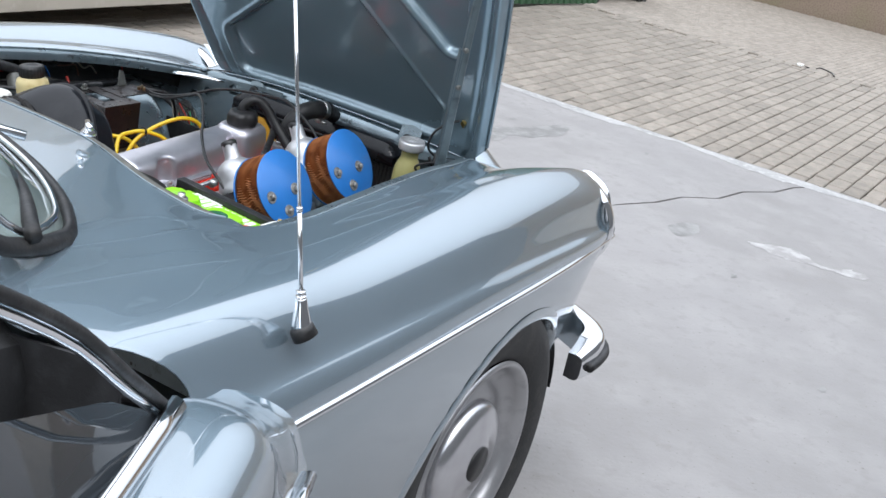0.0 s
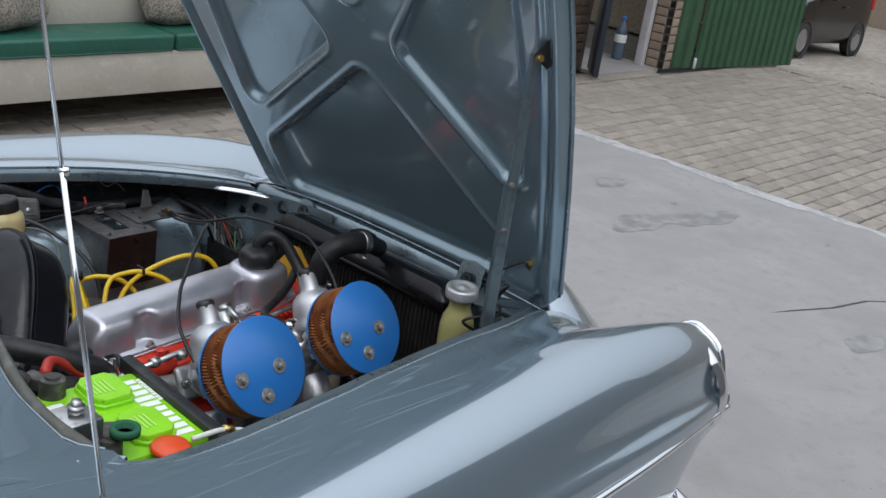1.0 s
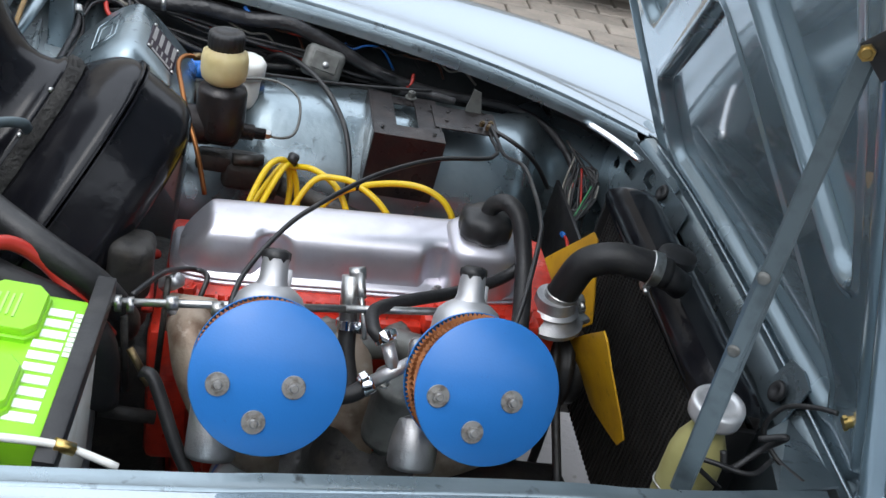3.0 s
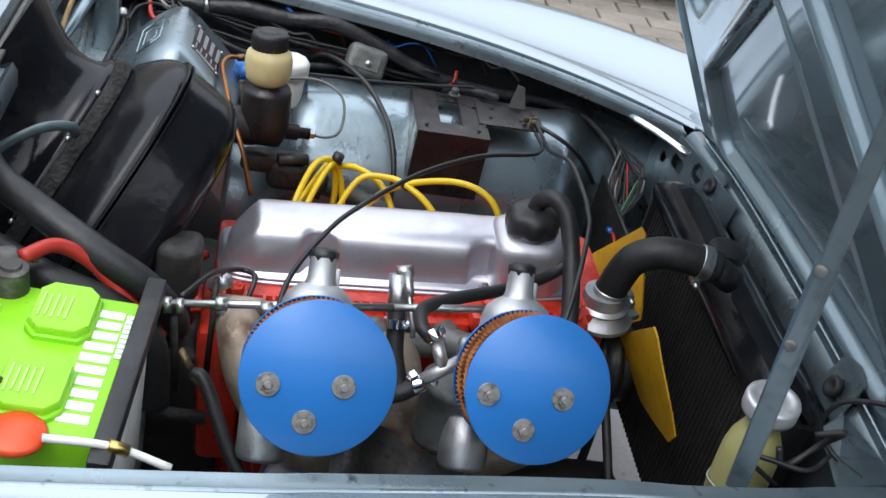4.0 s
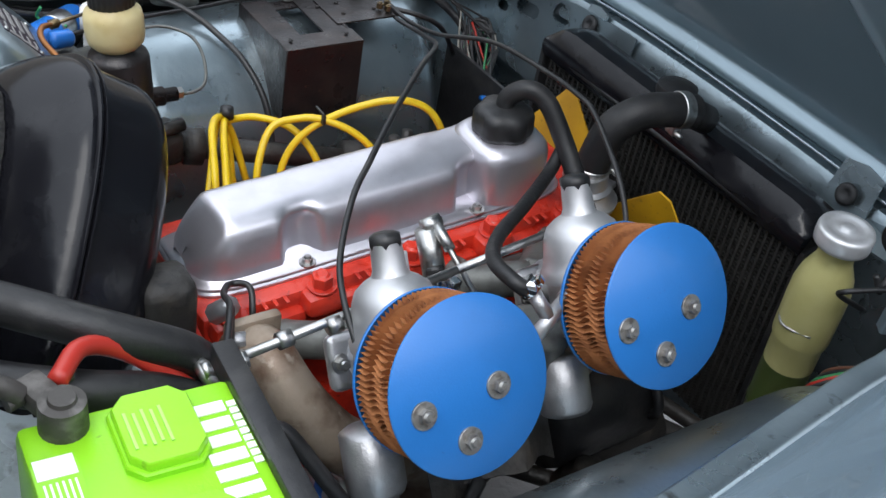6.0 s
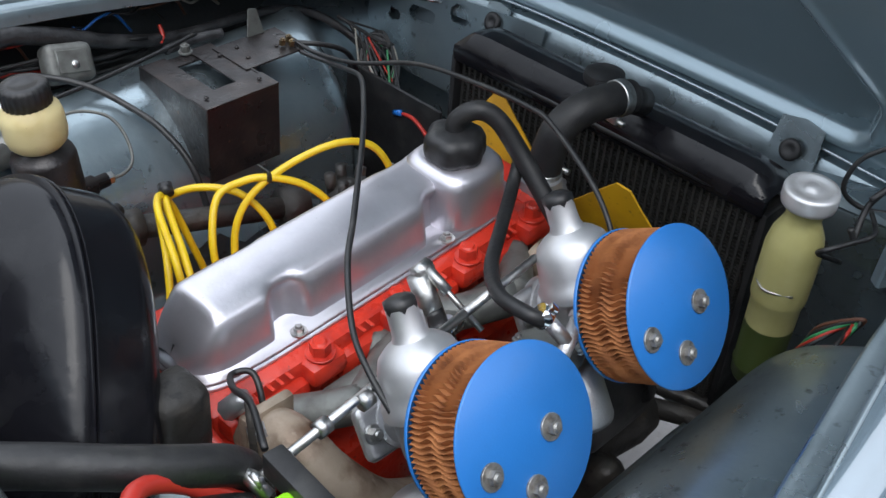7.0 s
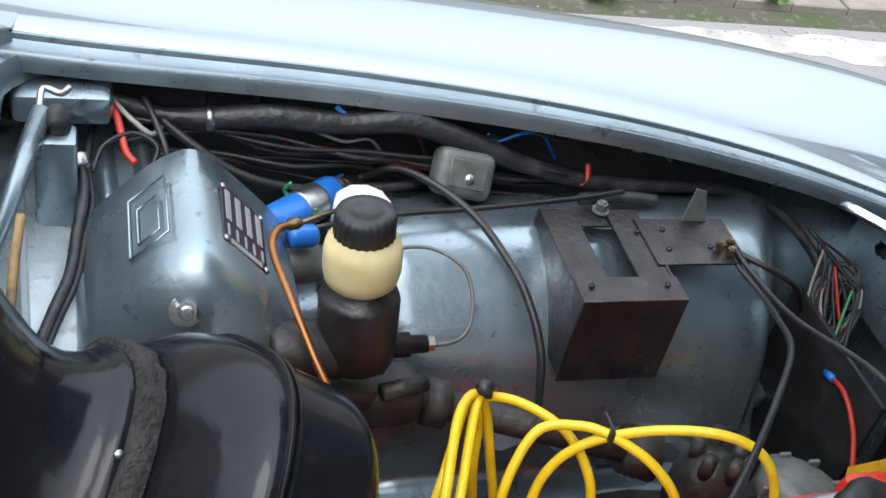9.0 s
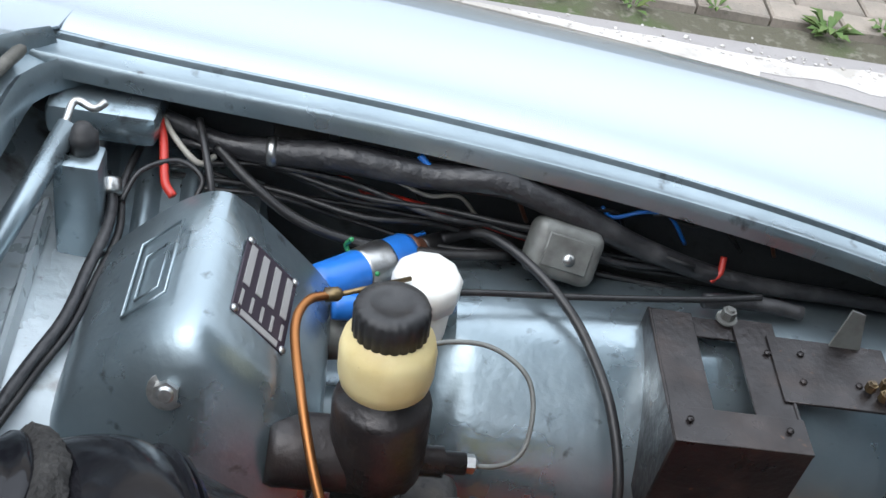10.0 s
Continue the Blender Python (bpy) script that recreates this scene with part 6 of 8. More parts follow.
# ---- front panel details: brackets with grommets, hinge arms, rubber bump stop ----
for side, y0, z0, ps in ((-1, -0.212, 0.735, 0.9), (1, 0.240, 0.716, 0.62)):
    b = B()
    m = Matrix.Translation((0.600, y0, z0)) @ pose(0, 0, 0, 0, -72, 0)
    vs = [b.verts.new(m @ (Vector(p) * ps)) for p in ((-0.034, -0.034, 0), (-0.034, 0.034, 0), (0.030, 0.030, 0), (0.036, 0.0, 0), (0.030, -0.030, 0))]
    b.faces.new(vs)
    thicken(b, 0.003)
    mount = whole("radiator_bracket", b, PAINT_IN, "blue-grey radiator mounting bracket", "bracket", "radiator brackets", smooth=False)
    b = B()
    lathe(b, [(0.0125, 0.0), (0.0132, 0.004), (0.0098, 0.007), (0.005, 0.005), (0.0, 0.003)], 24, Matrix.Translation((0.594, y0, z0 - 0.003)) @ frame_to((-0.9, 0, 0.35)))
    part("grommet", b, RUBBER, mount, "black rubber grommet")
b = B()
tube(b, [(0.515, 0.440, 0.712), (0.548, 0.385, 0.716), (0.582, 0.325, 0.716)], 0.006, 8, 3, squash=0.5)
whole("gutter_clip", b, CHROME, "bright metal strip at the end of the bonnet gutter", "trim strip")
b = B()
rows = []
for k in range(25):
    y = -0.40 + 0.80 * k / 24
    zz = 0.735 - 0.016 * (abs(y) / 0.4) ** 2
    rows.append([(0.600, y, zz - 0.034), (0.603, y, zz - 0.010), (0.610, y, zz), (0.622, y, zz + 0.002), (0.630, y, zz - 0.002), (0.634, y, zz - 0.012)])
grid(b, rows)
thicken(b, 0.002)
lip = part("front_lip", b, PAINT_IN, car, "blue-grey flanged front lip")
b = B()
tube(b, [(0.616, -0.39, 0.728), (0.612, -0.2, 0.741), (0.612, 0.0, 0.744), (0.614, 0.2, 0.741), (0.620, 0.37, 0.724)], 0.0022, 8, 8)
part("edge_bead", b, PAINT, lip)
# flat front panel with pressed slots, beside the radiator
b = B()
slots = ((0.372, 0.674, 0.026, 0.010), (0.300, 0.700, 0.020, 0.014), (0.425, 0.655, 0.012, 0.008))
ny_, nz_ = 136, 56


def plate_pt(i, j):
    y = 0.155 + 0.325 * i / ny_
    top = 0.733 - 0.040 * ((y - 0.155) / 0.325) ** 1.5
    return Vector((0.599 - 0.02 * (1 - j / nz_), y, 0.585 + (top - 0.585) * j / nz_))


def in_slot(i, j):
    p = (plate_pt(i, j) + plate_pt(i + 1, j + 1)) / 2
    for cy, cz, a, h in slots:
        dy = max(0.0, abs(p.y - cy) - (a - h))
        if dy * dy + (p.z - cz - 0.10 * (cy - p.y)) ** 2 < h * h:
            return True
    return False


grid(b, [[plate_pt(i, j) for j in range(nz_ + 1)] for i in range(ny_ + 1)], skip=in_slot)
bmesh.ops.delete(b, geom=[v for v in b.verts if not v.link_faces], context="VERTS")
thicken(b, 0.002)
part("front_panel", b, PAINT_IN, car, "blue-grey slotted front panel")
# added black sheet that darkens the shaded gap between inner wing and radiator
b = B()
box(b, (0.505, 0.335, 0.455), (0.006, 0.19, 0.30), pose(0, 0, 0), 0.002)
whole("air_deflector", b, RUBBER, "black sheet added for the shade in the gap beside the radiator", "deflector")
# reinforcing gusset and triangular bracket at the right front
b = B()
vs = [b.verts.new(p) for p in ((0.52, -0.385, 0.742), (0.602, -0.36, 0.735), (0.602, -0.24, 0.715), (0.575, -0.25, 0.70))]
b.faces.new(vs)
thicken(b, 0.003)
whole("corner_gusset", b, PAINT_IN, "blue-grey corner gusset plate", "bracket", smooth=False)
b = B()
tube(b, [(0.560, -0.353, 0.826), (0.548, -0.335, 0.815), (0.535, -0.31, 0.79), (0.53, -0.305, 0.755), (0.545, -0.325, 0.735), (0.56, -0.36, 0.738)], 0.0028, 8, 7)
whole("lamp_cable", b, WIRE, "thin black cable looping to the bonnet", "cable")
b = B()
tube(b, [(0.53, -0.34, 0.745), (0.50, -0.36, 0.742), (0.46, -0.352, 0.745), (0.44, -0.34, 0.74), (0.45, -0.33, 0.725), (0.49, -0.34, 0.70)], 0.0028, 8, 7)
whole("lamp_cable", b, WIRE, "thin black cable beside the stay", "cable")
b = B()
lathe(b, [(0.006, 0), (0.006, 0.02)], 10, Matrix.Translation(hp(0.118, -0.357, 0.004)) @ frame_to(HN))
box(b, (0, 0, 0.018), (0.004, 0.018, 0.004), Matrix.Translation(hp(0.118, -0.357, 0.004)) @ frame_to(HN))
whole("cable_clip", b, BRASS, "small brassy clip on the bonnet", "clip")

# ---- heater housing ----
heater = thing("heater_housing", (-0.20, 0.02, 0.55), "glossy black heater housing with a welded seam", "heater")
HA = Vector((0.8581, -0.0163, -0.5132)).normalized()     # along the housing, from the duct to the front
HU = Vector((-0.4186, -0.6010, -0.6809))
HU = (HU - HA * HU.dot(HA)).normalized()
HNN = HU.cross(HA).normalized()
HC = Vector((-0.2283, 0.0258, 0.7031))


def drum(t, su, sn, cu=0.0, cn=0.0, n=72, e=2 / 2.79):
    """A rounded-rectangle ring t metres along the housing's axis from its seam."""
    c = HC + HA * t + HU * cu + HNN * cn
    out = []
    for k in range(n):
        ca, sa = math.cos(2 * math.pi * k / n), math.sin(2 * math.pi * k / n)
        out.append(c + HU * (abs(ca) ** e * math.copysign(1, ca) * su) + HNN * (abs(sa) ** e * math.copysign(1, sa) * sn))
    return out


def shell_ring(u):
    """The rear shell between the seam (u = 0) and the duct joint (u = 1)."""
    w = u ** 1.6
    dip = 0.004 * math.sin(math.pi * u)
    return drum(-0.040 * u - 0.004, 0.178 - 0.012 * w + dip, 0.114 - 0.024 * w + dip, 0.0165 * w, -0.050 * w)


b = B()
ringloft(b, [shell_ring(k / 12) for k in range(13)])
part("rear_shell", b, BLACKP, heater)
b = B()
dome = [drum(0.004, 0.1775, 0.1135), drum(0.050, 0.1765, 0.1125)]
dome += [drum(0.050 + 0.040 * math.sin(k / 10 * 1.5708), 0.1765 - 0.046 * (1 - math.cos(k / 10 * 1.5708)), 0.1125 - 0.046 * (1 - math.cos(k / 10 * 1.5708))) for k in range(1, 11)]
dome += [drum(0.091, 0.115, 0.052), drum(0.086, 0.108, 0.046)]
ringloft(b, dome)
part("front_shell", b, BLACKP, heater)
b = B()
for t0 in (-0.0042, 0.0012):
    ringloft(b, [drum(t0, 0.170, 0.106), drum(t0, 0.1815, 0.1175), drum(t0 + 0.0006, 0.1825, 0.1185), drum(t0 + 0.0024, 0.1825, 0.1185), drum(t0 + 0.0030, 0.1815, 0.1175), drum(t0 + 0.0030, 0.170, 0.106)])
part("welded_seam", b, BLACKP, heater, "doubled pressed seam flange")
FOAM = mat("crumbled_black_foam", (0.022, 0.021, 0.020), 0.9)
vary(FOAM, [(60, (0.045, 0.043, 0.040), 0.5, 0.7)], (170, 0.008))
b = B()
rings = []
for t0, g in ((-0.062, -0.004), (-0.061, 0.003), (-0.053, 0.0045), (-0.045, 0.0035), (-0.043, -0.006)):
    r = drum(t0, 0.1635 + g, 0.0875 + g, 0.0165, -0.050, 200)
    mid = sum(r, Vector()) / len(r)
    rings.append([p + (p - mid).normalized() * 0.0032 * noise.noise(p * 160) for p in r])
ringloft(b, rings)
part("foam_joint", b, FOAM, heater, "crumbling black foam joint")
b = B()
duct = []
for t0, g in ((-0.058, 0.000), (-0.064, 0.0015), (-0.068, 0.000), (-0.071, -0.005), (-0.078, -0.010), (-0.090, -0.013), (-0.105, -0.012), (-0.122, -0.006), (-0.140, 0.004), (-0.160, 0.016), (-0.175, 0.024)):
    duct.append(drum(t0, 0.1600 + g, 0.0840 + g, 0.0165, -0.050))
ringloft(b, duct)
part("inlet_duct", b, BLACKP, heater, "flared glossy black inlet duct")
for a in (1.35, 1.75, 2.2):
    p = drum(-0.0645, 0.1622, 0.0862, 0.0165, -0.050)[int(a / (2 * math.pi) * 72)]
    b = B()
    lathe(b, [(0.0032, 0), (0.0030, 0.0016), (0.0, 0.0022)], 10, Matrix.Translation(p) @ frame_to(HNN))
    part("duct_rivet", b, STEEL, heater)

# heater hoses and cables beside the battery
b = B()
tube(b, [(-0.36, 0.02, 0.79), (-0.32, -0.08, 0.785), (-0.26, -0.135, 0.778), (-0.20, -0.168, 0.760), (-0.155, -0.176, 0.735), (-0.13, -0.165, 0.70), (-0.12, -0.14, 0.66), (-0.13, -0.10, 0.61)], 0.0165, 14, 7)
whole("heater_hose", b, RUBBER, "black rubber heater hose", "hose", "heater hoses")
b = B()
tube(b, [(-0.36, -0.10, 0.74), (-0.30, -0.16, 0.745), (-0.24, -0.195, 0.742), (-0.18, -0.20, 0.72), (-0.14, -0.20, 0.68), (-0.13, -0.20, 0.60)], 0.0165, 14, 7)
whole("heater_hose", b, RUBBER, "black rubber heater hose", "hose", "heater hoses")
b = B()
tube(b, [(-0.262, -0.215, 0.778), (-0.235, -0.185, 0.775), (-0.20, -0.178, 0.752), (-0.16, -0.19, 0.715), (-0.13, -0.19, 0.68)], 0.0075, 10, 6)
whole("battery_cable", b, REDW, "thick red battery cable", "cable")
b = B()
tube(b, [(-0.10, 0.02, 0.64), (-0.115, -0.02, 0.665), (-0.105, -0.05, 0.66), (-0.10, -0.09, 0.64)], 0.0065, 10, 6)
whole("battery_cable", b, REDW, "thick red cable behind the engine", "cable")

# ---- blue-grey cover with maker's plate ----
cover_box = thing("wiper_motor_cover", (-0.175, 0.34, 0.655), "blue-grey ridged steel cover with a maker's plate", "cover")


def cov(k, y, sc=1.0, dz=0.0):
    prof = [(-0.268, 0.600), (-0.266, 0.668), (-0.256, 0.706), (-0.222, 0.747), (-0.196, 0.771), (-0.173, 0.781), (-0.153, 0.771), (-0.118, 0.737), (-0.092, 0.708), (-0.083, 0.685), (-0.080, 0.600)]
    c = -0.185
    return [((x - c) * sc + c, y, 0.600 + (z - 0.600) * sc + dz) for x, z in (tuple(p[:2]) for p in spline([(x, z, 0) for x, z in prof], 4))]


b = B()
rows = [cov(0, 0.226, 0.955, -0.110), cov(0, 0.2425, 0.972, -0.064), cov(0, 0.2540, 0.980, -0.034), cov(0, 0.2600, 0.984, -0.020), cov(0, 0.2665, 0.989, -0.0105), cov(0, 0.2745, 0.994, -0.004), cov(0, 0.284, 0.998, -0.001), cov(0, 0.296, 1.0), cov(0, 0.31, 1.0), cov(0, 0.37, 1.0), cov(0, 0.412, 1.0), cov(0, 0.418, 0.97)]
grid(b, rows)
bmesh.ops.holes_fill(b, edges=[e for e in b.edges if e.is_boundary], sides=0)
bmesh.ops.recalc_face_normals(b, faces=b.faces[:])
part("cover_shell", b, PAINT_IN, cover_box)
b = B()
hexbolt(b, Matrix.Translation((-0.184, 0.257, 0.742)) @ frame_to((0, -0.86, 0.5)), 0.0085, 0.008, 0.013)
part("cover_nut", b, STEEL, cover_box, "steel hexagon nut")
# plate on the sloping side
ptl, ptr, pbr = Vector((-0.1525, 0.377, 0.768)), Vector((-0.1165, 0.375, 0.733)), Vector((-0.1195, 0.305, 0.733))
px_, py_ = (ptr - ptl).normalized(), (pbr - ptr).normalized()
pn_ = py_.cross(px_).normalized()
pn_ = pn_ if pn_.z > 0 else -pn_
pm = Matrix((px_, py_, pn_)).transposed().to_4x4()
pm.translation = (ptl + pbr) / 2 + pn_ * 0.004
b = B()
box(b, (0, 0, 0), (0.052, 0.072, 0.002), pm, 0.0006, 1)
plate = part("maker_plate", b, PLATEM, cover_box, "dark maker's plate with pale print")
b = B()
for k in range(4):
    box(b, (-0.019 + 0.0125 * k, -0.012, 0.0014), (0.0058, 0.038, 0.0008), pm)
for k in range(5):
    box(b, (-0.02 + 0.010 * k, 0.020, 0.0014), (0.0022, 0.014, 0.0008), pm)
box(b, (0.0, 0.0325, 0.0014), (0.036, 0.005, 0.0008), pm)
part("plate_print", b, PLATEP, plate, "pale bars of print", smooth=False)
for sx in (-1, 1):
    for sy in (-1, 1):
        b = B()
        lathe(b, [(0.003, 0), (0.0028, 0.0016), (0.0, 0.002)], 10, pm @ Matrix.Translation((sx * 0.0235, sy * 0.0335, 0.001)))
        part("plate_rivet", b, STEEL, plate)
em = Matrix.Translation((-0.2075, 0.343, 0.7625)) @ frame_to((-0.72, 0, 0.69)) @ pose(0, 0, 0, 0, 0, 90)
b = B()
ringp = [(-0.020, -0.036), (0.020, -0.036), (0.020, 0.036), (-0.020, 0.036)]
tube(b, [em @ Vector((x, y, 0.002)) for x, y in ringp + ringp[:1]], 0.0013, 6, 1, smoothed=False)
tube(b, [em @ Vector((x * 0.55, y * 0.6 - 0.004, 0.002)) for x, y in ringp + ringp[:1]], 0.0010, 6, 1, smoothed=False)
part("embossed_panel", b, PAINT_IN, cover_box)

# ---- brake master cylinder ----
master = thing("brake_master_cylinder", (-0.050, 0.262, 0.645), "dark cast brake master cylinder with cream reservoir", "brake cylinder")
MM = Matrix.Translation((-0.042, 0.262, 0.66)) @ pose(0, 0, 0, -5, -4, 0) @ Matrix.Translation((0, 0, 0.166)) @ Matrix.Scale(0.93, 4) @ Matrix.Translation((0, 0, -0.828))
b = B()
lathe(b, [(0.028, 0.668), (0.034, 0.675), (0.0355, 0.70), (0.0355, 0.738), (0.033, 0.745), (0.022, 0.748), (0.021, 0.760)], 32, MM)
mb = part("cylinder_body", b, RUSTP, master, "dark brown cast body")
b = B()
lathe(b, [(0.024, 0.0), (0.026, 0.006), (0.026, 0.06), (0.024, 0.064), (0.024, 0.095), (0.018, 0.100), (0.011, 0.102), (0.011, 0.120), (0.008, 0.121), (0.008, 0.136)], 28, Matrix.Translation((-0.118, 0.262, 0.690)) @ frame_to((1, 0.05, -0.02)))
part("cylinder_bore", b, RUSTP, master)
b = B()
lathe(b, [(0.016, 0.748), (0.025, 0.753), (0.0315, 0.760), (0.0335, 0.770), (0.0335, 0.788), (0.0315, 0.797), (0.0265, 0.801), (0.024, 0.806)], 36, MM)
part("reservoir", b, CREAM, master, "aged cream plastic reservoir")
b = B()
lathe(b, [(0.0235, 0.803), (0.0262, 0.804), (0.0262, 0.822), (0.0240, 0.8265), (0.014, 0.8275), (0.012, 0.8255), (0.0, 0.8255)], 96, MM)
for v in b.verts:
    q = MM.inverted() @ v.co
    if math.hypot(q.x, q.y) > 0.0248:
        s_ = 1 - 0.05 * (0.5 + 0.5 * math.cos(24 * math.atan2(q.y, q.x))) ** 3
        v.co = MM @ Vector((q.x * s_, q.y * s_, q.z))
part("reservoir_cap", b, BLACK, master, "black ribbed screw cap")
b = B()
tube(b, [(0.010, 0.268, 0.688), (0.040, 0.272, 0.684), (0.058, 0.282, 0.690), (0.062, 0.300, 0.712), (0.055, 0.32, 0.728), (0.03, 0.335, 0.736), (0.0, 0.335, 0.737), (-0.03, 0.325, 0.735)], 0.0019, 8, 7)
whole("brake_pipe", b, GREYM, "thin bent steel brake pipe", "pipe")
b = B()
hexbolt(b, Matrix.Translation((0.012, 0.2685, 0.688)) @ frame_to((1, 0.05, -0.02)), 0.007, 0.012)
whole("pipe_union", b, STEEL, "steel hexagon pipe union", "pipe fitting")
# second reservoir with white cap, clutch side
clutch = thing("clutch_reservoir", (-0.02, 0.415, 0.645), "small fluid reservoir with a white cap", "reservoir")
b = B()
lathe(b, [(0.022, 0.655), (0.023, 0.66), (0.023, 0.700), (0.020, 0.703)], 24, Matrix.Translation((-0.015, 0.415, 0)))
part("reservoir_body", b, WHITEP, clutch)
b = B()
lathe(b, [(0.024, 0.700), (0.0275, 0.702), (0.0275, 0.722), (0.024, 0.727), (0.015, 0.728), (0, 0.728)], 10, Matrix.Translation((-0.015, 0.415, 0)))
part("white_cap", b, WHITEP, clutch, "white faceted screw cap")
b = B()
lathe(b, [(0.019, 0), (0.019, 0.06), (0.014, 0.064), (0.014, 0.085)], 20, Matrix.Translation((-0.115, 0.385, 0.672)) @ frame_to((1, 0.1, 0.05)))
whole("clutch_cylinder", b, GREYM, "grey alloy clutch cylinder", "cylinder")
b = B()
tube(b, [(-0.089, 0.363, 0.740), (-0.104, 0.350, 0.744), (-0.110, 0.325, 0.742), (-0.101, 0.275, 0.735), (-0.087, 0.228, 0.716), (-0.070, 0.192, 0.69), (-0.052, 0.168, 0.64)], 0.0034, 8, 8)
whole("copper_pipe", b, COPPER, "bent copper fluid pipe", "pipe")
b = B()
lathe(b, [(0.004, -0.006), (0.0055, -0.005), (0.0055, 0.004), (0.0035, 0.007)], 6, Matrix.Translation((-0.087, 0.364, 0.740)) @ frame_to((1, 0.2, 0.1)))
rod(b, (-0.080, 0.366, 0.740), (-0.03, 0.400, 0.732), 0.002)
whole("pipe_union", b, OLDBRASS, "small tarnished brass pipe union", "pipe fitting")
b = B()
lathe(b, [(0.010, 0), (0.0105, 0.004), (0.0105, 0.022), (0.007, 0.026)], 16, Matrix.Translation((-0.085, 0.385, 0.708)) @ frame_to((1, 0.1, 0.0)))
whole("fluid_switch", b, BLUEC, "small blue hydraulic switch", "switch")

# ---- ignition coil ----
coil = thing("ignition_coil", (-0.08, 0.42, 0.665), "blue ignition coil with brown cap", "ignition coil")
CM = Matrix.Translation((-0.100, 0.420, 0.690)) @ frame_to((0.110, 0.098, -0.012)) @ Matrix.Diagonal((0.68, 0.68, 1.0, 1.0))
b = B()
lathe(b, [(0.022, 0.0), (0.0255, 0.004), (0.026, 0.01), (0.026, 0.094), (0.024, 0.099)], 32, CM)
part("can", b, BLUEC, coil)
b = B()
lathe(b, [(0.0268, 0.046), (0.0275, 0.048), (0.0275, 0.072), (0.0268, 0.074)], 32, CM)
part("clamp_band", b, STEEL, coil, "pale metal clamp band")
b = B()
lathe(b, [(0.0235, 0.099), (0.020, 0.106), (0.013, 0.112), (0.011, 0.120)], 28, CM)
part("coil_cap", b, BROWNP, coil, "brown coil cap")
b = B()
box(b, (0.013, 0.006, 0.115), (0.006, 0.006, 0.022), CM, 0.001)
part("spade_connector", b, BLUEC, coil)
b = B()
tube(b, [CM @ Vector((0, 0, 0.115)), CM @ Vector((0, 0, 0.142)), (0.030, 0.498, 0.703), (0.052, 0.480, 0.709), (0.080, 0.452, 0.706), (0.104, 0.424, 0.697), (0.122, 0.395, 0.684), (0.138, 0.350, 0.667), (0.148, 0.305, 0.632), (0.150, 0.275, 0.57)], 0.0042, 10, 8, radii=[0.009, 0.006, 0.0042, 0.0042, 0.0042, 0.0042, 0.0042, 0.0042, 0.0042, 0.0042])
whole("coil_lead", b, WIRE, "thick black coil lead", "cable")

# ---- relay and wiring loom ----
relay = thing("voltage_regulator", (0.10, 0.475, 0.68), "grey cast voltage regulator box", "regulator")
b = B()
rm = Matrix.Translation((0.099, 0.481, 0.710)) @ pose(0, 0, 0, 58, 0, 6) @ pose(0, 0, 0, 0, 0, -13)
box(b, (0, 0, 0), (0.062, 0.048, 0.030), rm, 0.010, 3)
box(b, (0, 0, 0.0155), (0.040, 0.028, 0.003), rm, 0.001, 1)
part("regulator_body", b, GREYM, relay)
b = B()
lathe(b, [(0.0055, 0), (0.005, 0.003), (0, 0.0035)], 12, rm @ Matrix.Translation((0.002, -0.004, 0.016)))
part("centre_screw", b, STEEL, relay)
b = B()
tube(b, [(-0.245, 0.525, 0.760), (-0.215, 0.520, 0.752), (-0.184, 0.515, 0.745), (-0.146, 0.512, 0.746), (-0.09, 0.508, 0.753), (-0.022, 0.505, 0.750), (0.03, 0.503, 0.755), (0.058, 0.500, 0.752), (0.112, 0.500, 0.733), (0.172, 0.500, 0.709), (0.262, 0.498, 0.689), (0.409, 0.497, 0.684), (0.47, 0.48, 0.672), (0.51, 0.45, 0.645), (0.535, 0.41, 0.61)], 0.010, 12, 7, radii=[0.006, 0.007, 0.008, 0.011, 0.0125, 0.0115, 0.0125, 0.0115, 0.0115, 0.0095, 0.008, 0.0065, 0.006, 0.006, 0.006])
LOOM = mat("black_loom_tape", (0.022, 0.022, 0.024), 0.4)
vary(LOOM, [(40, (0.05, 0.05, 0.052), 0.5, 0.7)], (70, 0.003), (40, 0.28, 0.55))
whole("wiring_loom", b, LOOM, "taped black wiring loom along the inner wing", "wiring loom")
b = B()
lathe(b, [(0.0115, -0.004), (0.0125, 0.0), (0.0115, 0.004)], 16, Matrix.Translation((-0.146, 0.512, 0.746)) @ frame_to((1, 0, 0.1)))
whole("loom_clip", b, STEEL, "steel clip round the wiring loom", "clip")
random.seed(4)
LW = [(REDW, "thin red wire"), (WIRE, "thin black wire"), (WHITEW, "thin pale wire"), (BROWNP, "thin brown wire"), (REDW, "thin red wire"), (WIRE, "thin black wire"), (BLUEC, "thin blue wire"), (WIRE, "thin black wire"), (BROWNP, "thin brown wire"), (WHITEW, "thin pale wire"), (WIRE, "thin black wire"), (REDW, "thin red wire")]
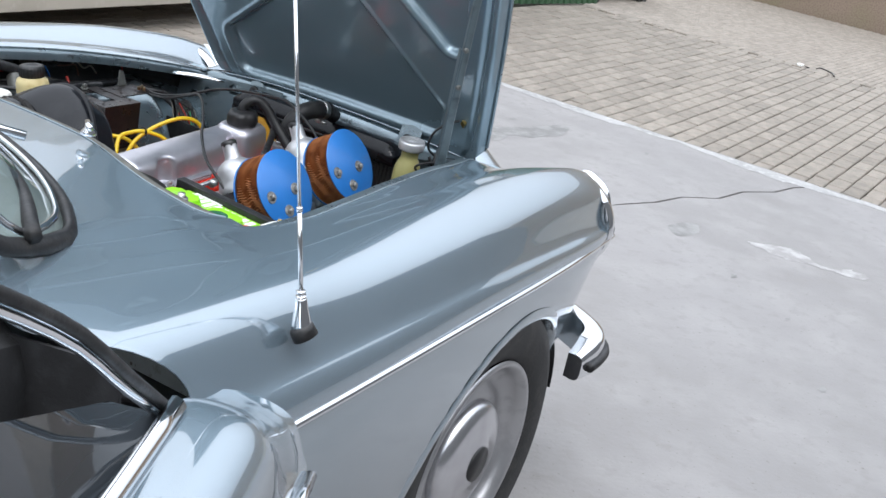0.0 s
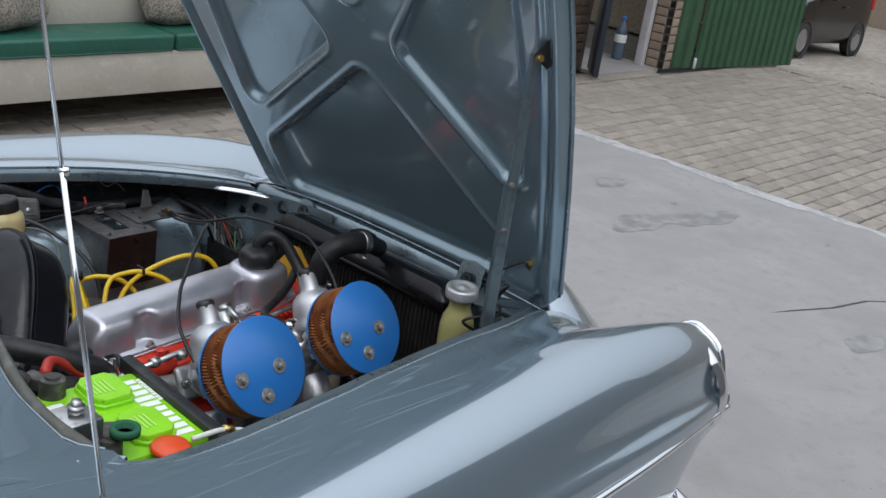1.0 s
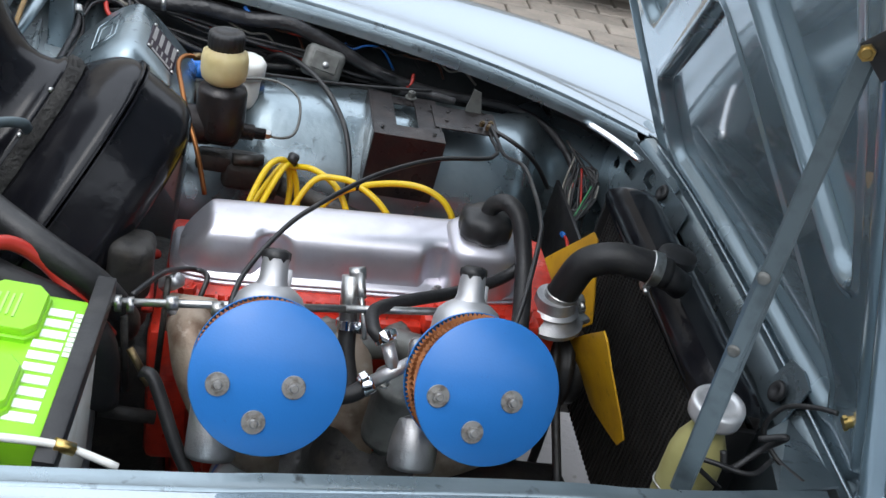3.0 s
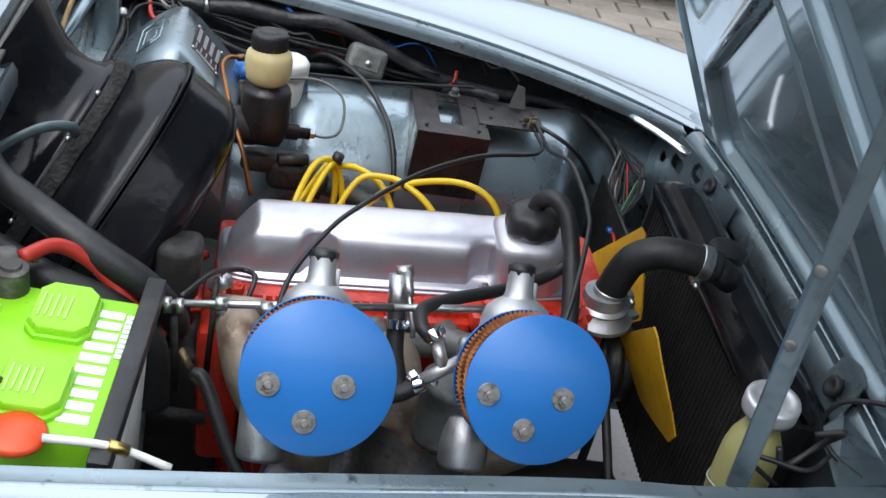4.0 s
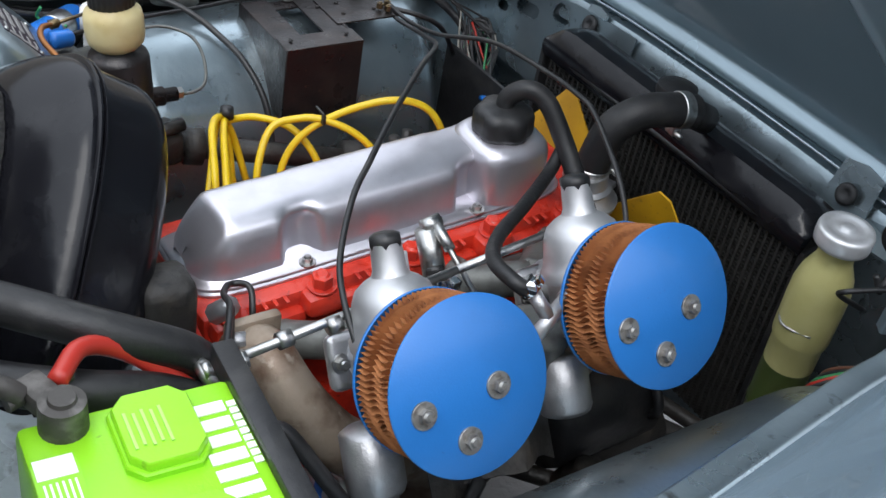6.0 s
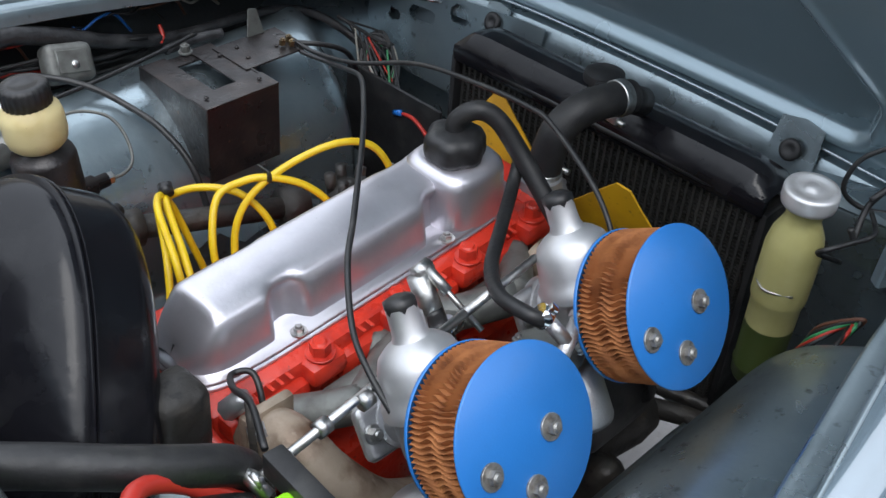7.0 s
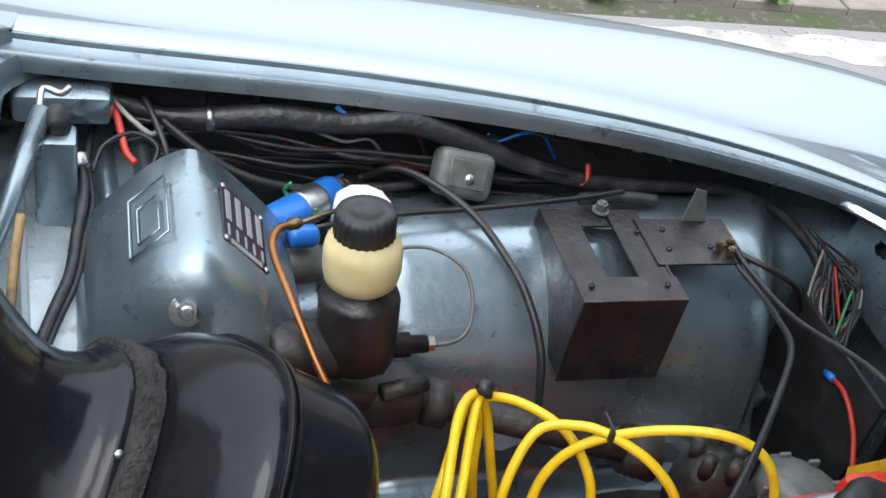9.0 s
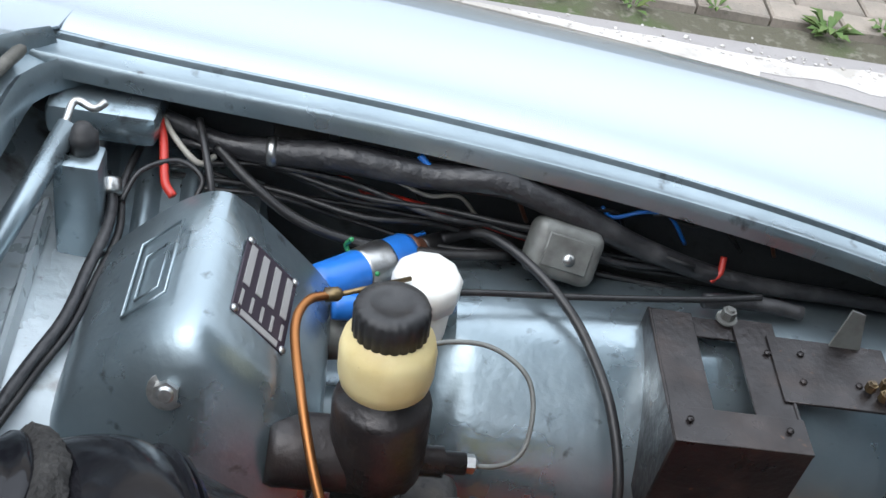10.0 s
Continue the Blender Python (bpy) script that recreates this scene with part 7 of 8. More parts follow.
for k, (mm, lb) in enumerate(LW):
    x0 = -0.14 + 0.045 * k
    b = B()
    pts = [(x0, 0.515, 0.735), (x0 + 0.012, 0.508 + 0.012 * random.random(), 0.726 + 0.014 * random.random()), (x0 + 0.035, 0.512, 0.720 + 0.02 * random.random()), (x0 + 0.06, 0.517, 0.722 + 0.014 * random.random()), (x0 + 0.075 + 0.02 * random.random(), 0.525, 0.700)]
    tube(b, pts, 0.0019, 6, 6)
    whole("loose_wire", b, mm, lb + " under the wiring loom", "wire", "loose wires")
b = B()
for x, w_, h_ in ((-0.125, 0.045, 0.03), (-0.07, 0.05, 0.03), (0.0, 0.04, 0.02), (0.15, 0.04, 0.022), (0.21, 0.035, 0.016)):
    box(b, (x, 0.540, 0.755 - 0.06 * max(0, x)), (w_, 0.018, h_), None, 0.003)
tagged(part("fuse_block", b, GREASE, None), "row of dusty dark fuse blocks behind the loom", "fuse block", kind="stuff")
# red, yellow and black wires at the corner of the bulkhead
for k, (mm, pts, r_, lb) in enumerate((
    (REDW, [(-0.235, 0.512, 0.762), (-0.228, 0.49, 0.755), (-0.222, 0.462, 0.742), (-0.214, 0.452, 0.736)], 0.0035, "red wire at the bulkhead corner"),
    (WHITEW, [(-0.235, 0.518, 0.762), (-0.218, 0.495, 0.755), (-0.20, 0.485, 0.745), (-0.19, 0.50, 0.742)], 0.0025, "pale wire at the bulkhead corner"),
    (WIRE, [(-0.205, 0.515, 0.765), (-0.195, 0.485, 0.755), (-0.186, 0.460, 0.738), (-0.178, 0.44, 0.70)], 0.003, "black wire down to the cover"),
    (WIRE, [(-0.25, 0.44, 0.735), (-0.24, 0.462, 0.748), (-0.215, 0.478, 0.75), (-0.195, 0.470, 0.742), (-0.20, 0.455, 0.728)], 0.0022, "thin black wire loop on the bulkhead"),
    (WIRE, [(-0.19, 0.51, 0.745), (-0.16, 0.492, 0.728), (-0.12, 0.478, 0.708), (-0.07, 0.475, 0.695), (0.0, 0.48, 0.690), (0.06, 0.49, 0.690)], 0.0045, "black cable along the inner wing"),
    (GREENW, [(-0.075, 0.455, 0.715), (-0.078, 0.462, 0.70), (-0.065, 0.45, 0.692), (-0.05, 0.44, 0.695)], 0.002, "thin green wire below the coil"),
    (BLUEC, [(-0.03, 0.51, 0.765), (-0.018, 0.505, 0.757), (-0.005, 0.508, 0.753)], 0.003, "small blue connector on a wire"),
    (REDW, [(0.245, 0.505, 0.708), (0.243, 0.495, 0.697), (0.236, 0.492, 0.690)], 0.003, "loose red wire end by the bracket"),
)):
    b = B()
    tube(b, pts, r_, 8, 7)
    whole("loose_wire", b, mm, lb, "wire", "loose wires")
# long black cable in the bulkhead corner
b = B()
tube(b, [(-0.285, 0.462, 0.748), (-0.262, 0.454, 0.738), (-0.257, 0.430, 0.722), (-0.263, 0.386, 0.712), (-0.268, 0.338, 0.709), (-0.280, 0.294, 0.708), (-0.292, 0.250, 0.705)], 0.0046, 10, 7)
whole("bulkhead_cable", b, LOOM, "black taped cable on the bulkhead", "cable")
b = B()
lathe(b, [(0.0085, -0.006), (0.0092, -0.004), (0.0092, 0.004), (0.0085, 0.006)], 20, Matrix.Translation((-0.261, 0.452, 0.737)) @ frame_to((0.2, -0.75, -0.55)))
whole("cable_clamp", b, STEEL, "bright steel clamp round the bulkhead cable", "clamp")
# pull cable and bent bar beside the heater duct
b = B()
tube(b, [(-0.296, 0.245, 0.842), (-0.300, 0.213, 0.824), (-0.302, 0.170, 0.806), (-0.306, 0.128, 0.790), (-0.312, 0.075, 0.775), (-0.322, 0.020, 0.768), (-0.335, -0.03, 0.765)], 0.0034, 8, 7)
whole("pull_cable", b, TANC, "tan cloth-covered pull cable along the bulkhead", "cable")
b = B()
tube(b, [(-0.250, 0.004, 0.790), (-0.254, -0.006, 0.803), (-0.268, -0.016, 0.808), (-0.284, -0.024, 0.806), (-0.306, -0.034, 0.795), (-0.345, -0.052, 0.770)], 0.0062, 10, 7, squash=0.55)
whole("bent_bar", b, STAYP, "bent blue-grey steel bar below the heater duct", "bracket")
# bonnet lock post and rod
post = thing("bonnet_lock_post", (-0.275, 0.395, 0.69), "blue-grey steel post with a bolt and locking rod", "bonnet lock")
b = B()
box(b, (-0.279, 0.438, 0.730), (0.034, 0.030, 0.090), pose(0, 0, 0, 0, 0, 0), 0.004)
part("post", b, PAINT_IN, post)
b = B()
lathe(b, [(0.0115, 0), (0.0115, 0.012), (0.009, 0.014), (0.006, 0.020), (0, 0.021)], 12, Matrix.Translation((-0.278, 0.445, 0.776)))
part("rubber_bolt", b, RUBBER, post)
b = B()
rod(b, (-0.289, 0.452, 0.788), (-0.340, 0.30, 0.715), 0.0090, None, 16)
part("locking_rod", b, PAINT_IN, post)
b = B()
tube(b, [(-0.292, 0.45, 0.79), (-0.289, 0.47, 0.798), (-0.275, 0.468, 0.795), (-0.268, 0.475, 0.797)], 0.003, 8, 5)
part("wire_hook", b, STEEL, post)
b = B()
box(b, (-0.275, 0.515, 0.765), (0.085, 0.06, 0.03), None, 0.008)
whole("bulkhead_corner_box", b, PAINT_IN, "small blue-grey pressed box in the corner", "panel")

# ---- brown bracket box on the inner wing ----
tray = thing("relay_bracket", (0.22, 0.37, 0.60), "worn brown-black steel bracket box", "bracket")
b = B()
box(b, (0.222, 0.300, 0.652), (0.106, 0.003, 0.102), None, 0.0008, 1)
part("front_plate", b, RUSTP, tray)
b = B()
box(b, (0.170, 0.368, 0.655), (0.003, 0.138, 0.095), None, 0.0008, 1)
part("side_plate", b, RUSTP, tray)
b = B()
box(b, (0.273, 0.345, 0.660), (0.003, 0.09, 0.085), None, 0.0008, 1)
part("side_plate", b, RUSTP, tray)
b = B()
for c, s_ in (((0.188, 0.368), (0.036, 0.138)), ((0.222, 0.315), (0.106, 0.034)), ((0.257, 0.368), (0.036, 0.138))):
    box(b, (c[0], c[1], 0.704 - 0.06 * (c[1] - 0.30)), (s_[0], s_[1], 0.0025), None, 0.0006, 1)
box(b, (0.222, 0.425, 0.697), (0.106, 0.022, 0.0025), None, 0.0006, 1)
part("top_plate", b, RUSTP, tray)
b = B()
box(b, (0.315, 0.385, 0.702), (0.10, 0.070, 0.0025), pose(0, 0, 0, 0, 0, 0), 0.0006, 1)
part("rear_plate", b, RUSTP, tray)
b = B()
vs = [b.verts.new(p) for p in ((0.318, 0.418, 0.702), (0.345, 0.418, 0.702), (0.338, 0.425, 0.735), (0.326, 0.425, 0.738))]
b.faces.new(vs)
thicken(b, 0.002)
part("upright_tab", b, GREYM, tray)
for p in ((0.183, 0.425, 0.700), (0.183, 0.318, 0.706), (0.26, 0.318, 0.706), (0.262, 0.40, 0.703), (0.235, 0.432, 0.700), (0.285, 0.372, 0.704), (0.29, 0.402, 0.704), (0.332, 0.375, 0.704)):
    b = B()
    lathe(b, [(0.0030, 0), (0.0027, 0.0010), (0, 0.0014)], 10, Matrix.Translation(p))
    part("rivet", b, RUSTP, tray)
b = B()
hexbolt(b, Matrix.Translation((0.236, 0.436, 0.700)), 0.006, 0.008, 0.009)
part("fixing_bolt", b, GREYM, tray)
for p in ((0.347, 0.362, 0.705), (0.352, 0.375, 0.705), (0.338, 0.37, 0.706)):
    b = B()
    hexbolt(b, Matrix.Translation(p), 0.0045, 0.007)
    part("terminal_nut", b, OLDBRASS, tray, "tarnished brass nut")

# edge wire across the inner wing
b = B()
tube(b, [(-0.06, 0.405, 0.702), (0.02, 0.425, 0.702), (0.12, 0.440, 0.700), (0.22, 0.452, 0.704), (0.27, 0.462, 0.706)], 0.0028, 8, 6)
whole("brake_line", b, WIRE, "thin black pipe along the inner wing", "pipe")
b = B()
tube(b, [(0.22, 0.455, 0.700), (0.27, 0.462, 0.698), (0.31, 0.462, 0.694)], 0.0065, 8, 6)
whole("grey_sleeve", b, LOOM, "dark sleeve on the wiring", "cable")

# ---- choke cables ----
b = B()
tube(b, [(0.347, 0.362, 0.712), (0.352, 0.35, 0.700), (0.352, 0.30, 0.706), (0.335, 0.25, 0.724), (0.304, 0.187, 0.750), (0.222, 0.092, 0.790), (0.160, 0.025, 0.806), (0.112, -0.023, 0.808), (0.065, -0.068, 0.798), (0.033, -0.097, 0.784), (-0.001, -0.142, 0.760), (-0.016, -0.18, 0.745), (-0.020, -0.22, 0.72)], 0.0030, 8, 7)
whole("choke_cable", b, WIRE, "thin black choke cable over the rocker cover", "cable", "choke cables")
b = B()
tube(b, [(0.350, 0.366, 0.712), (0.358, 0.33, 0.705), (0.347, 0.243, 0.730), (0.340, 0.13, 0.778), (0.328, 0.019, 0.802), (0.318, -0.05, 0.812), (0.312, -0.084, 0.811), (0.292, -0.152, 0.790), (0.278, -0.191, 0.767), (0.265, -0.215, 0.74)], 0.0028, 8, 7)
whole("choke_cable", b, WIRE, "thin black choke cable to the front carburettor", "cable", "choke cables")
b = B()
tube(b, [(0.352, 0.362, 0.708), (0.38, 0.34, 0.705), (0.41, 0.335, 0.69), (0.44, 0.35, 0.66), (0.47, 0.37, 0.62)], 0.0035, 8, 7)
whole("sensor_wire", b, WIRE, "black wire to the front of the bay", "wire")
# tangle of wires at the front corner
random.seed(11)
cols = [(WIRE, "black"), (WIRE, "black"), (LOOM, "black"), (WIRE, "black"), (WHITEW, "pale"), (WIRE, "black"), (LOOM, "black"), (REDW, "red"), (WIRE, "black"), (WIRE, "black"), (GREENW, "green"), (WIRE, "black")]
for k, (mm, cn) in enumerate(cols):
    b = B()
    c0 = Vector((0.535, 0.395, 0.605))
    a0 = k * 0.7
    pts = [(0.505 + 0.004 * k, 0.455 - 0.005 * k, 0.665 - 0.004 * k)]
    for j in range(6):
        a = a0 + j * 1.15
        rr = 0.020 + 0.015 * random.random()
        pts.append((c0.x + rr * math.cos(a) * 0.8, c0.y + rr * math.sin(a) * 0.9, c0.z + rr * math.sin(a + 0.6) * 1.1))
    pts.append((0.50 + 0.05 * random.random(), 0.36 - 0.05 * random.random(), 0.53 + 0.05 * random.random()))
    tube(b, pts, 0.0018 if k % 3 else 0.0025, 6, 6)
    whole("wire_tangle", b, mm, f"loose {cn} wire in a tangle", "wire", "tangled wires")
b = B()
tube(b, [(0.505, 0.33, 0.565), (0.500, 0.29, 0.575), (0.495, 0.25, 0.56), (0.47, 0.20, 0.55), (0.44, 0.15, 0.57)], 0.003, 8, 7)
whole("loose_wire", b, REDW, "red wire behind the fan", "wire", "loose wires")
b = B()
rod(b, (0.500, 0.312, 0.573), (0.503, 0.328, 0.566), 0.0045)
whole("wire_connector", b, BLUEC, "blue crimped connector on the red wire", "connector")

# ---- ignition leads, distributor ----
Y = {
    "a": [(-0.002, 0.105, 0.640), (0.005, 0.130, 0.672), (0.025, 0.185, 0.690), (0.048, 0.215, 0.682), (0.065, 0.22, 0.655), (0.075, 0.205, 0.61), (0.085, 0.19, 0.56), (0.09, 0.18, 0.50)],
    "b": [(0.010, 0.105, 0.640), (0.022, 0.140, 0.664), (0.045, 0.200, 0.680), (0.060, 0.218, 0.674), (0.085, 0.200, 0.684), (0.115, 0.170, 0.680), (0.135, 0.145, 0.650), (0.14, 0.13, 0.61)],
    "c": [(0.055, 0.125, 0.610), (0.062, 0.145, 0.655), (0.085, 0.165, 0.690), (0.115, 0.160, 0.700), (0.139, 0.146, 0.702), (0.170, 0.125, 0.690), (0.195, 0.11, 0.66), (0.20, 0.105, 0.62)],
    "d": [(0.080, 0.13, 0.600), (0.095, 0.150, 0.650), (0.120, 0.152, 0.685), (0.160, 0.140, 0.712), (0.205, 0.120, 0.730), (0.240, 0.105, 0.725), (0.262, 0.095, 0.698), (0.275, 0.085, 0.65), (0.28, 0.08, 0.62)],
    "e": [(-0.010, 0.12, 0.61), (0.012, 0.155, 0.65), (0.040, 0.21, 0.672), (0.052, 0.222, 0.668), (0.060, 0.215, 0.64), (0.06, 0.20, 0.60), (0.07, 0.19, 0.54)],
}
for key, pts in Y.items():
    b = B()
    tube(b, pts, 0.0042, 10, 8)
    whole("ignition_lead", b, YELLOW, "bright yellow ignition lead looping over the engine", "ignition lead", "ignition leads")
for p in ((-0.002, 0.105, 0.640), (0.010, 0.105, 0.640)):
    b = B()
    rod(b, (p[0], p[1] - 0.012, p[2] - 0.02), (p[0], p[1], p[2] + 0.006), 0.0065)
    whole("plug_boot", b, REDW, "red ignition lead boot", "plug boot", "plug boots")
b = B()
lathe(b, [(0.004, -0.003), (0.0075, 0.0), (0.004, 0.003)], 10, Matrix.Translation((0.139, 0.146, 0.702)) @ frame_to((0.8, -0.5, 0.1)))
box(b, (0.139, 0.156, 0.708), (0.002, 0.018, 0.002), None)
whole("cable_tie", b, WIRE, "black cable tie round the ignition leads", "cable tie")
b = B()
rod(b, (0.054, 0.212, 0.682), (0.058, 0.222, 0.688), 0.008)
whole("cable_tie", b, WIRE, "black tape round the yellow leads", "cable tie")

# ---- left of the engine: greasy mechanical parts ----
b = B()
lathe(b, [(0.03, 0), (0.034, 0.01), (0.034, 0.05), (0.022, 0.07), (0.012, 0.08)], 24, Matrix.Translation((0.30, 0.20, 0.52)))
for k in range(5):
    a = k * 1.25
    rod(b, (0.30 + 0.018 * math.cos(a), 0.20 + 0.018 * math.sin(a), 0.58), (0.30 + 0.022 * math.cos(a), 0.20 + 0.022 * math.sin(a), 0.612), 0.007)
whole("distributor", b, GREASE, "black distributor cap low beside the engine", "distributor")
b = B()
rod(b, (0.02, 0.275, 0.615), (0.25, 0.225, 0.575), 0.014, 0.014, 16)
rod(b, (0.03, 0.272, 0.613), (0.05, 0.268, 0.610), 0.022, 0.022, 18)
rod(b, (0.22, 0.232, 0.58), (0.25, 0.225, 0.575), 0.024, 0.026, 18)
whole("steering_shaft", b, GREASE, "dark steering shaft beside the engine", "steering shaft")
b = B()
box(b, (-0.005, 0.270, 0.625), (0.055, 0.050, 0.045), pose(0, 0, 0, 0, 0, 0), 0.012, 3)
box(b, (-0.045, 0.262, 0.640), (0.05, 0.03, 0.028), None, 0.008)
rod(b, (-0.02, 0.245, 0.655), (0.02, 0.255, 0.655), 0.008)
whole("steering_box", b, GREASE, "greasy black steering box", "steering box")
b = B()
lathe(b, [(0.045, 0), (0.05, 0.012), (0.05, 0.11), (0.044, 0.12), (0.02, 0.125)], 28, Matrix.Translation((0.05, 0.175, 0.47)) @ frame_to((1, 0, 0.05)))
whole("starter_motor", b, GREASE, "greasy dark starter motor", "starter motor")
b = B()
lathe(b, [(0.034, 0), (0.042, 0.008), (0.042, 0.03), (0.03, 0.036), (0.012, 0.04)], 24, Matrix.Translation((0.375, 0.165, 0.56)) @ frame_to((0.2, 0.2, 1)))
pump = whole("fuel_pump", b, GREYM, "ribbed dull alloy fuel pump", "fuel pump")
for k in range(8):
    a = k * 0.785
    b = B()
    box(b, (0.375 + 0.037 * math.cos(a), 0.165 + 0.037 * math.sin(a), 0.580), (0.012, 0.004, 0.028), None, 0.001)
    part("fin", b, GREYM, pump)
b = B()
rows = []
for k in range(20):
    x = -0.05 + 0.56 * k / 19
    rows.append([(x, 0.262, 0.470 + 0.006 * math.sin(k * 1.3)), (x, 0.235, 0.475 + 0.010 * math.sin(k * 0.9)), (x, 0.21, 0.445), (x, 0.20, 0.40)])
grid(b, rows)
thicken(b, 0.002)
part("lower_apron", b, GREASE, car)

# ---- right of the engine ----
b = B()
tube(b, [(-0.095, -0.215, 0.66), (-0.08, -0.225, 0.655), (-0.045, -0.27, 0.60), (0.0, -0.30, 0.55), (0.06, -0.29, 0.53), (0.12, -0.25, 0.53)], 0.0072, 12, 7)
whole("fuel_hose", b, RUBBER, "black rubber hose below the filter", "hose")
b = B()
rod(b, (-0.110, -0.205, 0.68), (-0.094, -0.216, 0.660), 0.0042)
rod(b, (-0.094, -0.216, 0.660), (-0.084, -0.224, 0.653), 0.0062)
whole("hose_union", b, OLDBRASS, "brass union on the fuel hose", "pipe fitting")
b = B()
lathe(b, [(0.0, 0.0), (0.036, 0.004), (0.038, 0.01), (0.038, 0.09), (0.03, 0.096)], 28, Matrix.Translation((0.035, -0.195, 0.482)) @ frame_to((0, 0.80, -0.60)))
FILTW = mat("white_oil_filter_can", (0.55, 0.56, 0.58), 0.35)
vary(FILTW, [(40, (0.4, 0.4, 0.4), 0.5, 0.75)])
oilf = whole("oil_filter", b, FILTW, "white oil filter with a blue band", "oil filter")
b = B()
lathe(b, [(0.0385, 0.03), (0.0388, 0.032), (0.0388, 0.05), (0.0385, 0.052)], 28, Matrix.Translation((0.035, -0.195, 0.482)) @ frame_to((0, 0.80, -0.60)), cap=False)
part("blue_band", b, BLUEC, oilf)
b = B()
rod(b, (-0.135, -0.17, 0.56), (-0.075, -0.165, 0.552), 0.008)
rod(b, (-0.12, -0.18, 0.70), (-0.11, -0.18, 0.60), 0.004)
rod(b, (-0.082, -0.105, 0.70), (-0.080, -0.115, 0.56), 0.0035)
whole("linkage_rod", b, GREASE, "thin dark linkage rods behind the engine", "linkage")
b = B()
tube(b, [(-0.115, -0.17, 0.72), (-0.09, -0.12, 0.715), (-0.075, -0.075, 0.69), (-0.055, -0.045, 0.672), (-0.04, -0.055, 0.672), (-0.045, -0.075, 0.655), (-0.05, -0.085, 0.62)], 0.0032, 8, 7)
whole("sender_wire", b, WIRE, "thin black wire clipped to the head", "wire")
b = B()
box(b, (-0.125, -0.06, 0.66), (0.05, 0.05, 0.11), pose(0, 0, 0, 0, 0, 0), 0.012, 3)
whole("heater_valve", b, GREASE, "dark greasy valve body behind the engine", "valve")
b = B()
lathe(b, [(0.010, 0), (0.010, 0.022), (0.0085, 0.026)], 6, Matrix.Translation((-0.085, -0.075, 0.668)) @ frame_to((0.5, -0.4, 0.6)))
lathe(b, [(0.008, 0), (0.008, 0.016)], 6, Matrix.Translation((-0.080, -0.10, 0.655)) @ frame_to((0.8, -0.4, 0.2)))
whole("temperature_sender", b, ALU, "small bright sender unit at the back of the head", "sensor")
# steering link and anti-roll parts low down
b = B()
tube(b, [(0.30, -0.02, 0.40), (0.39, -0.12, 0.41), (0.455, -0.215, 0.415), (0.50, -0.30, 0.40)], 0.013, 12, 6)
tube(b, [(0.40, 0.02, 0.38), (0.47, -0.11, 0.40), (0.505, -0.205, 0.40), (0.53, -0.30, 0.40)], 0.010, 10, 6)
box(b, (0.465, -0.262, 0.425), (0.11, 0.03, 0.02), pose(0, 0, 0, 0, 0, 20), 0.006)
lathe(b, [(0.0, -0.075), (0.030, -0.072), (0.043, -0.055), (0.046, -0.02), (0.044, 0.03), (0.036, 0.058), (0.0, 0.062)], 28, Matrix.Translation((0.395, -0.165, 0.40)) @ frame_to((0.95, -0.25, 0.1)))
whole("suspension_arm", b, GREASE, "greasy black suspension arm low in the bay", "suspension")
b = B()
lathe(b, [(0.030, -0.03), (0.034, -0.022), (0.026, -0.012), (0.031, -0.004), (0.023, 0.006), (0.026, 0.014), (0.014, 0.026), (0.0, 0.03)], 24, Matrix.Translation((0.300, -0.232, 0.425)) @ frame_to((0.3, -0.2, 0.9)))
rod(b, (0.300, -0.232, 0.42), (0.25, -0.33, 0.40), 0.014)
rod(b, (0.300, -0.232, 0.41), (0.22, -0.10, 0.38), 0.011)
whole("steering_joint", b, GREASE, "black rubber-booted steering joint low in the bay", "steering joint")
# wires beside the washer bottle
for k, (mm, cn) in enumerate(((WIRE, "black"), (REDW, "red"), (GREENW, "green"), (WIRE, "black"), (BROWNP, "brown"))):
    b = B()
    tube(b, [(0.435 + 0.004 * k, -0.345, 0.615), (0.42 + 0.005 * k, -0.36, 0.640 + 0.004 * k), (0.44, -0.385 - 0.003 * k, 0.672 + 0.004 * k), (0.40 + 0.01 * k, -0.39, 0.665), (0.37 + 0.01 * k, -0.375, 0.62), (0.39, -0.36, 0.60)], 0.0022, 6, 7)
    whole("loose_wire", b, mm, f"thin {cn} wire beside the coolant bottle", "wire", "loose wires")
b = B()
tube(b, [(0.40, -0.365, 0.625), (0.39, -0.375, 0.61), (0.40, -0.385, 0.60), (0.42, -0.38, 0.605)], 0.004, 6, 5)
whole("bulb_holder", b, STEEL, "small steel clip with wires", "connector")
b = B()
tube(b, [(0.50, -0.345, 0.775), (0.52, -0.355, 0.79), (0.515, -0.34, 0.76), (0.49, -0.345, 0.735), (0.475, -0.352, 0.74), (0.47, -0.345, 0.755)], 0.0035, 8, 7)
whole("overflow_tube", b, RUBBER, "thin black tube by the bottle cap", "tube")

# ---- aerial ----
aerial = thing("radio_aerial", (-0.505, -0.757, 0.835), "telescopic chrome radio aerial on the wing", "aerial")
b = B()
am = Matrix.Translation((-0.510, -0.760, 0.822)) @ frame_to((-0.042, 0.088, 0.574))
abm = am @ Matrix.Scale(0.78, 4)
lathe(b, [(0.0165, 0.0), (0.0160, 0.008), (0.0110, 0.036), (0.0095, 0.050), (0.0080, 0.054)], 24, abm)
part("base", b, CHROME, aerial, "chromed conical base")
b = B()
lathe(b, [(0.021, -0.016), (0.0205, 0.002), (0.0165, 0.006)], 24, abm @ pose(0, 0, 0, 24, 0, 0))
part("base_seal", b, RUBBER, aerial, "black rubber base seal")
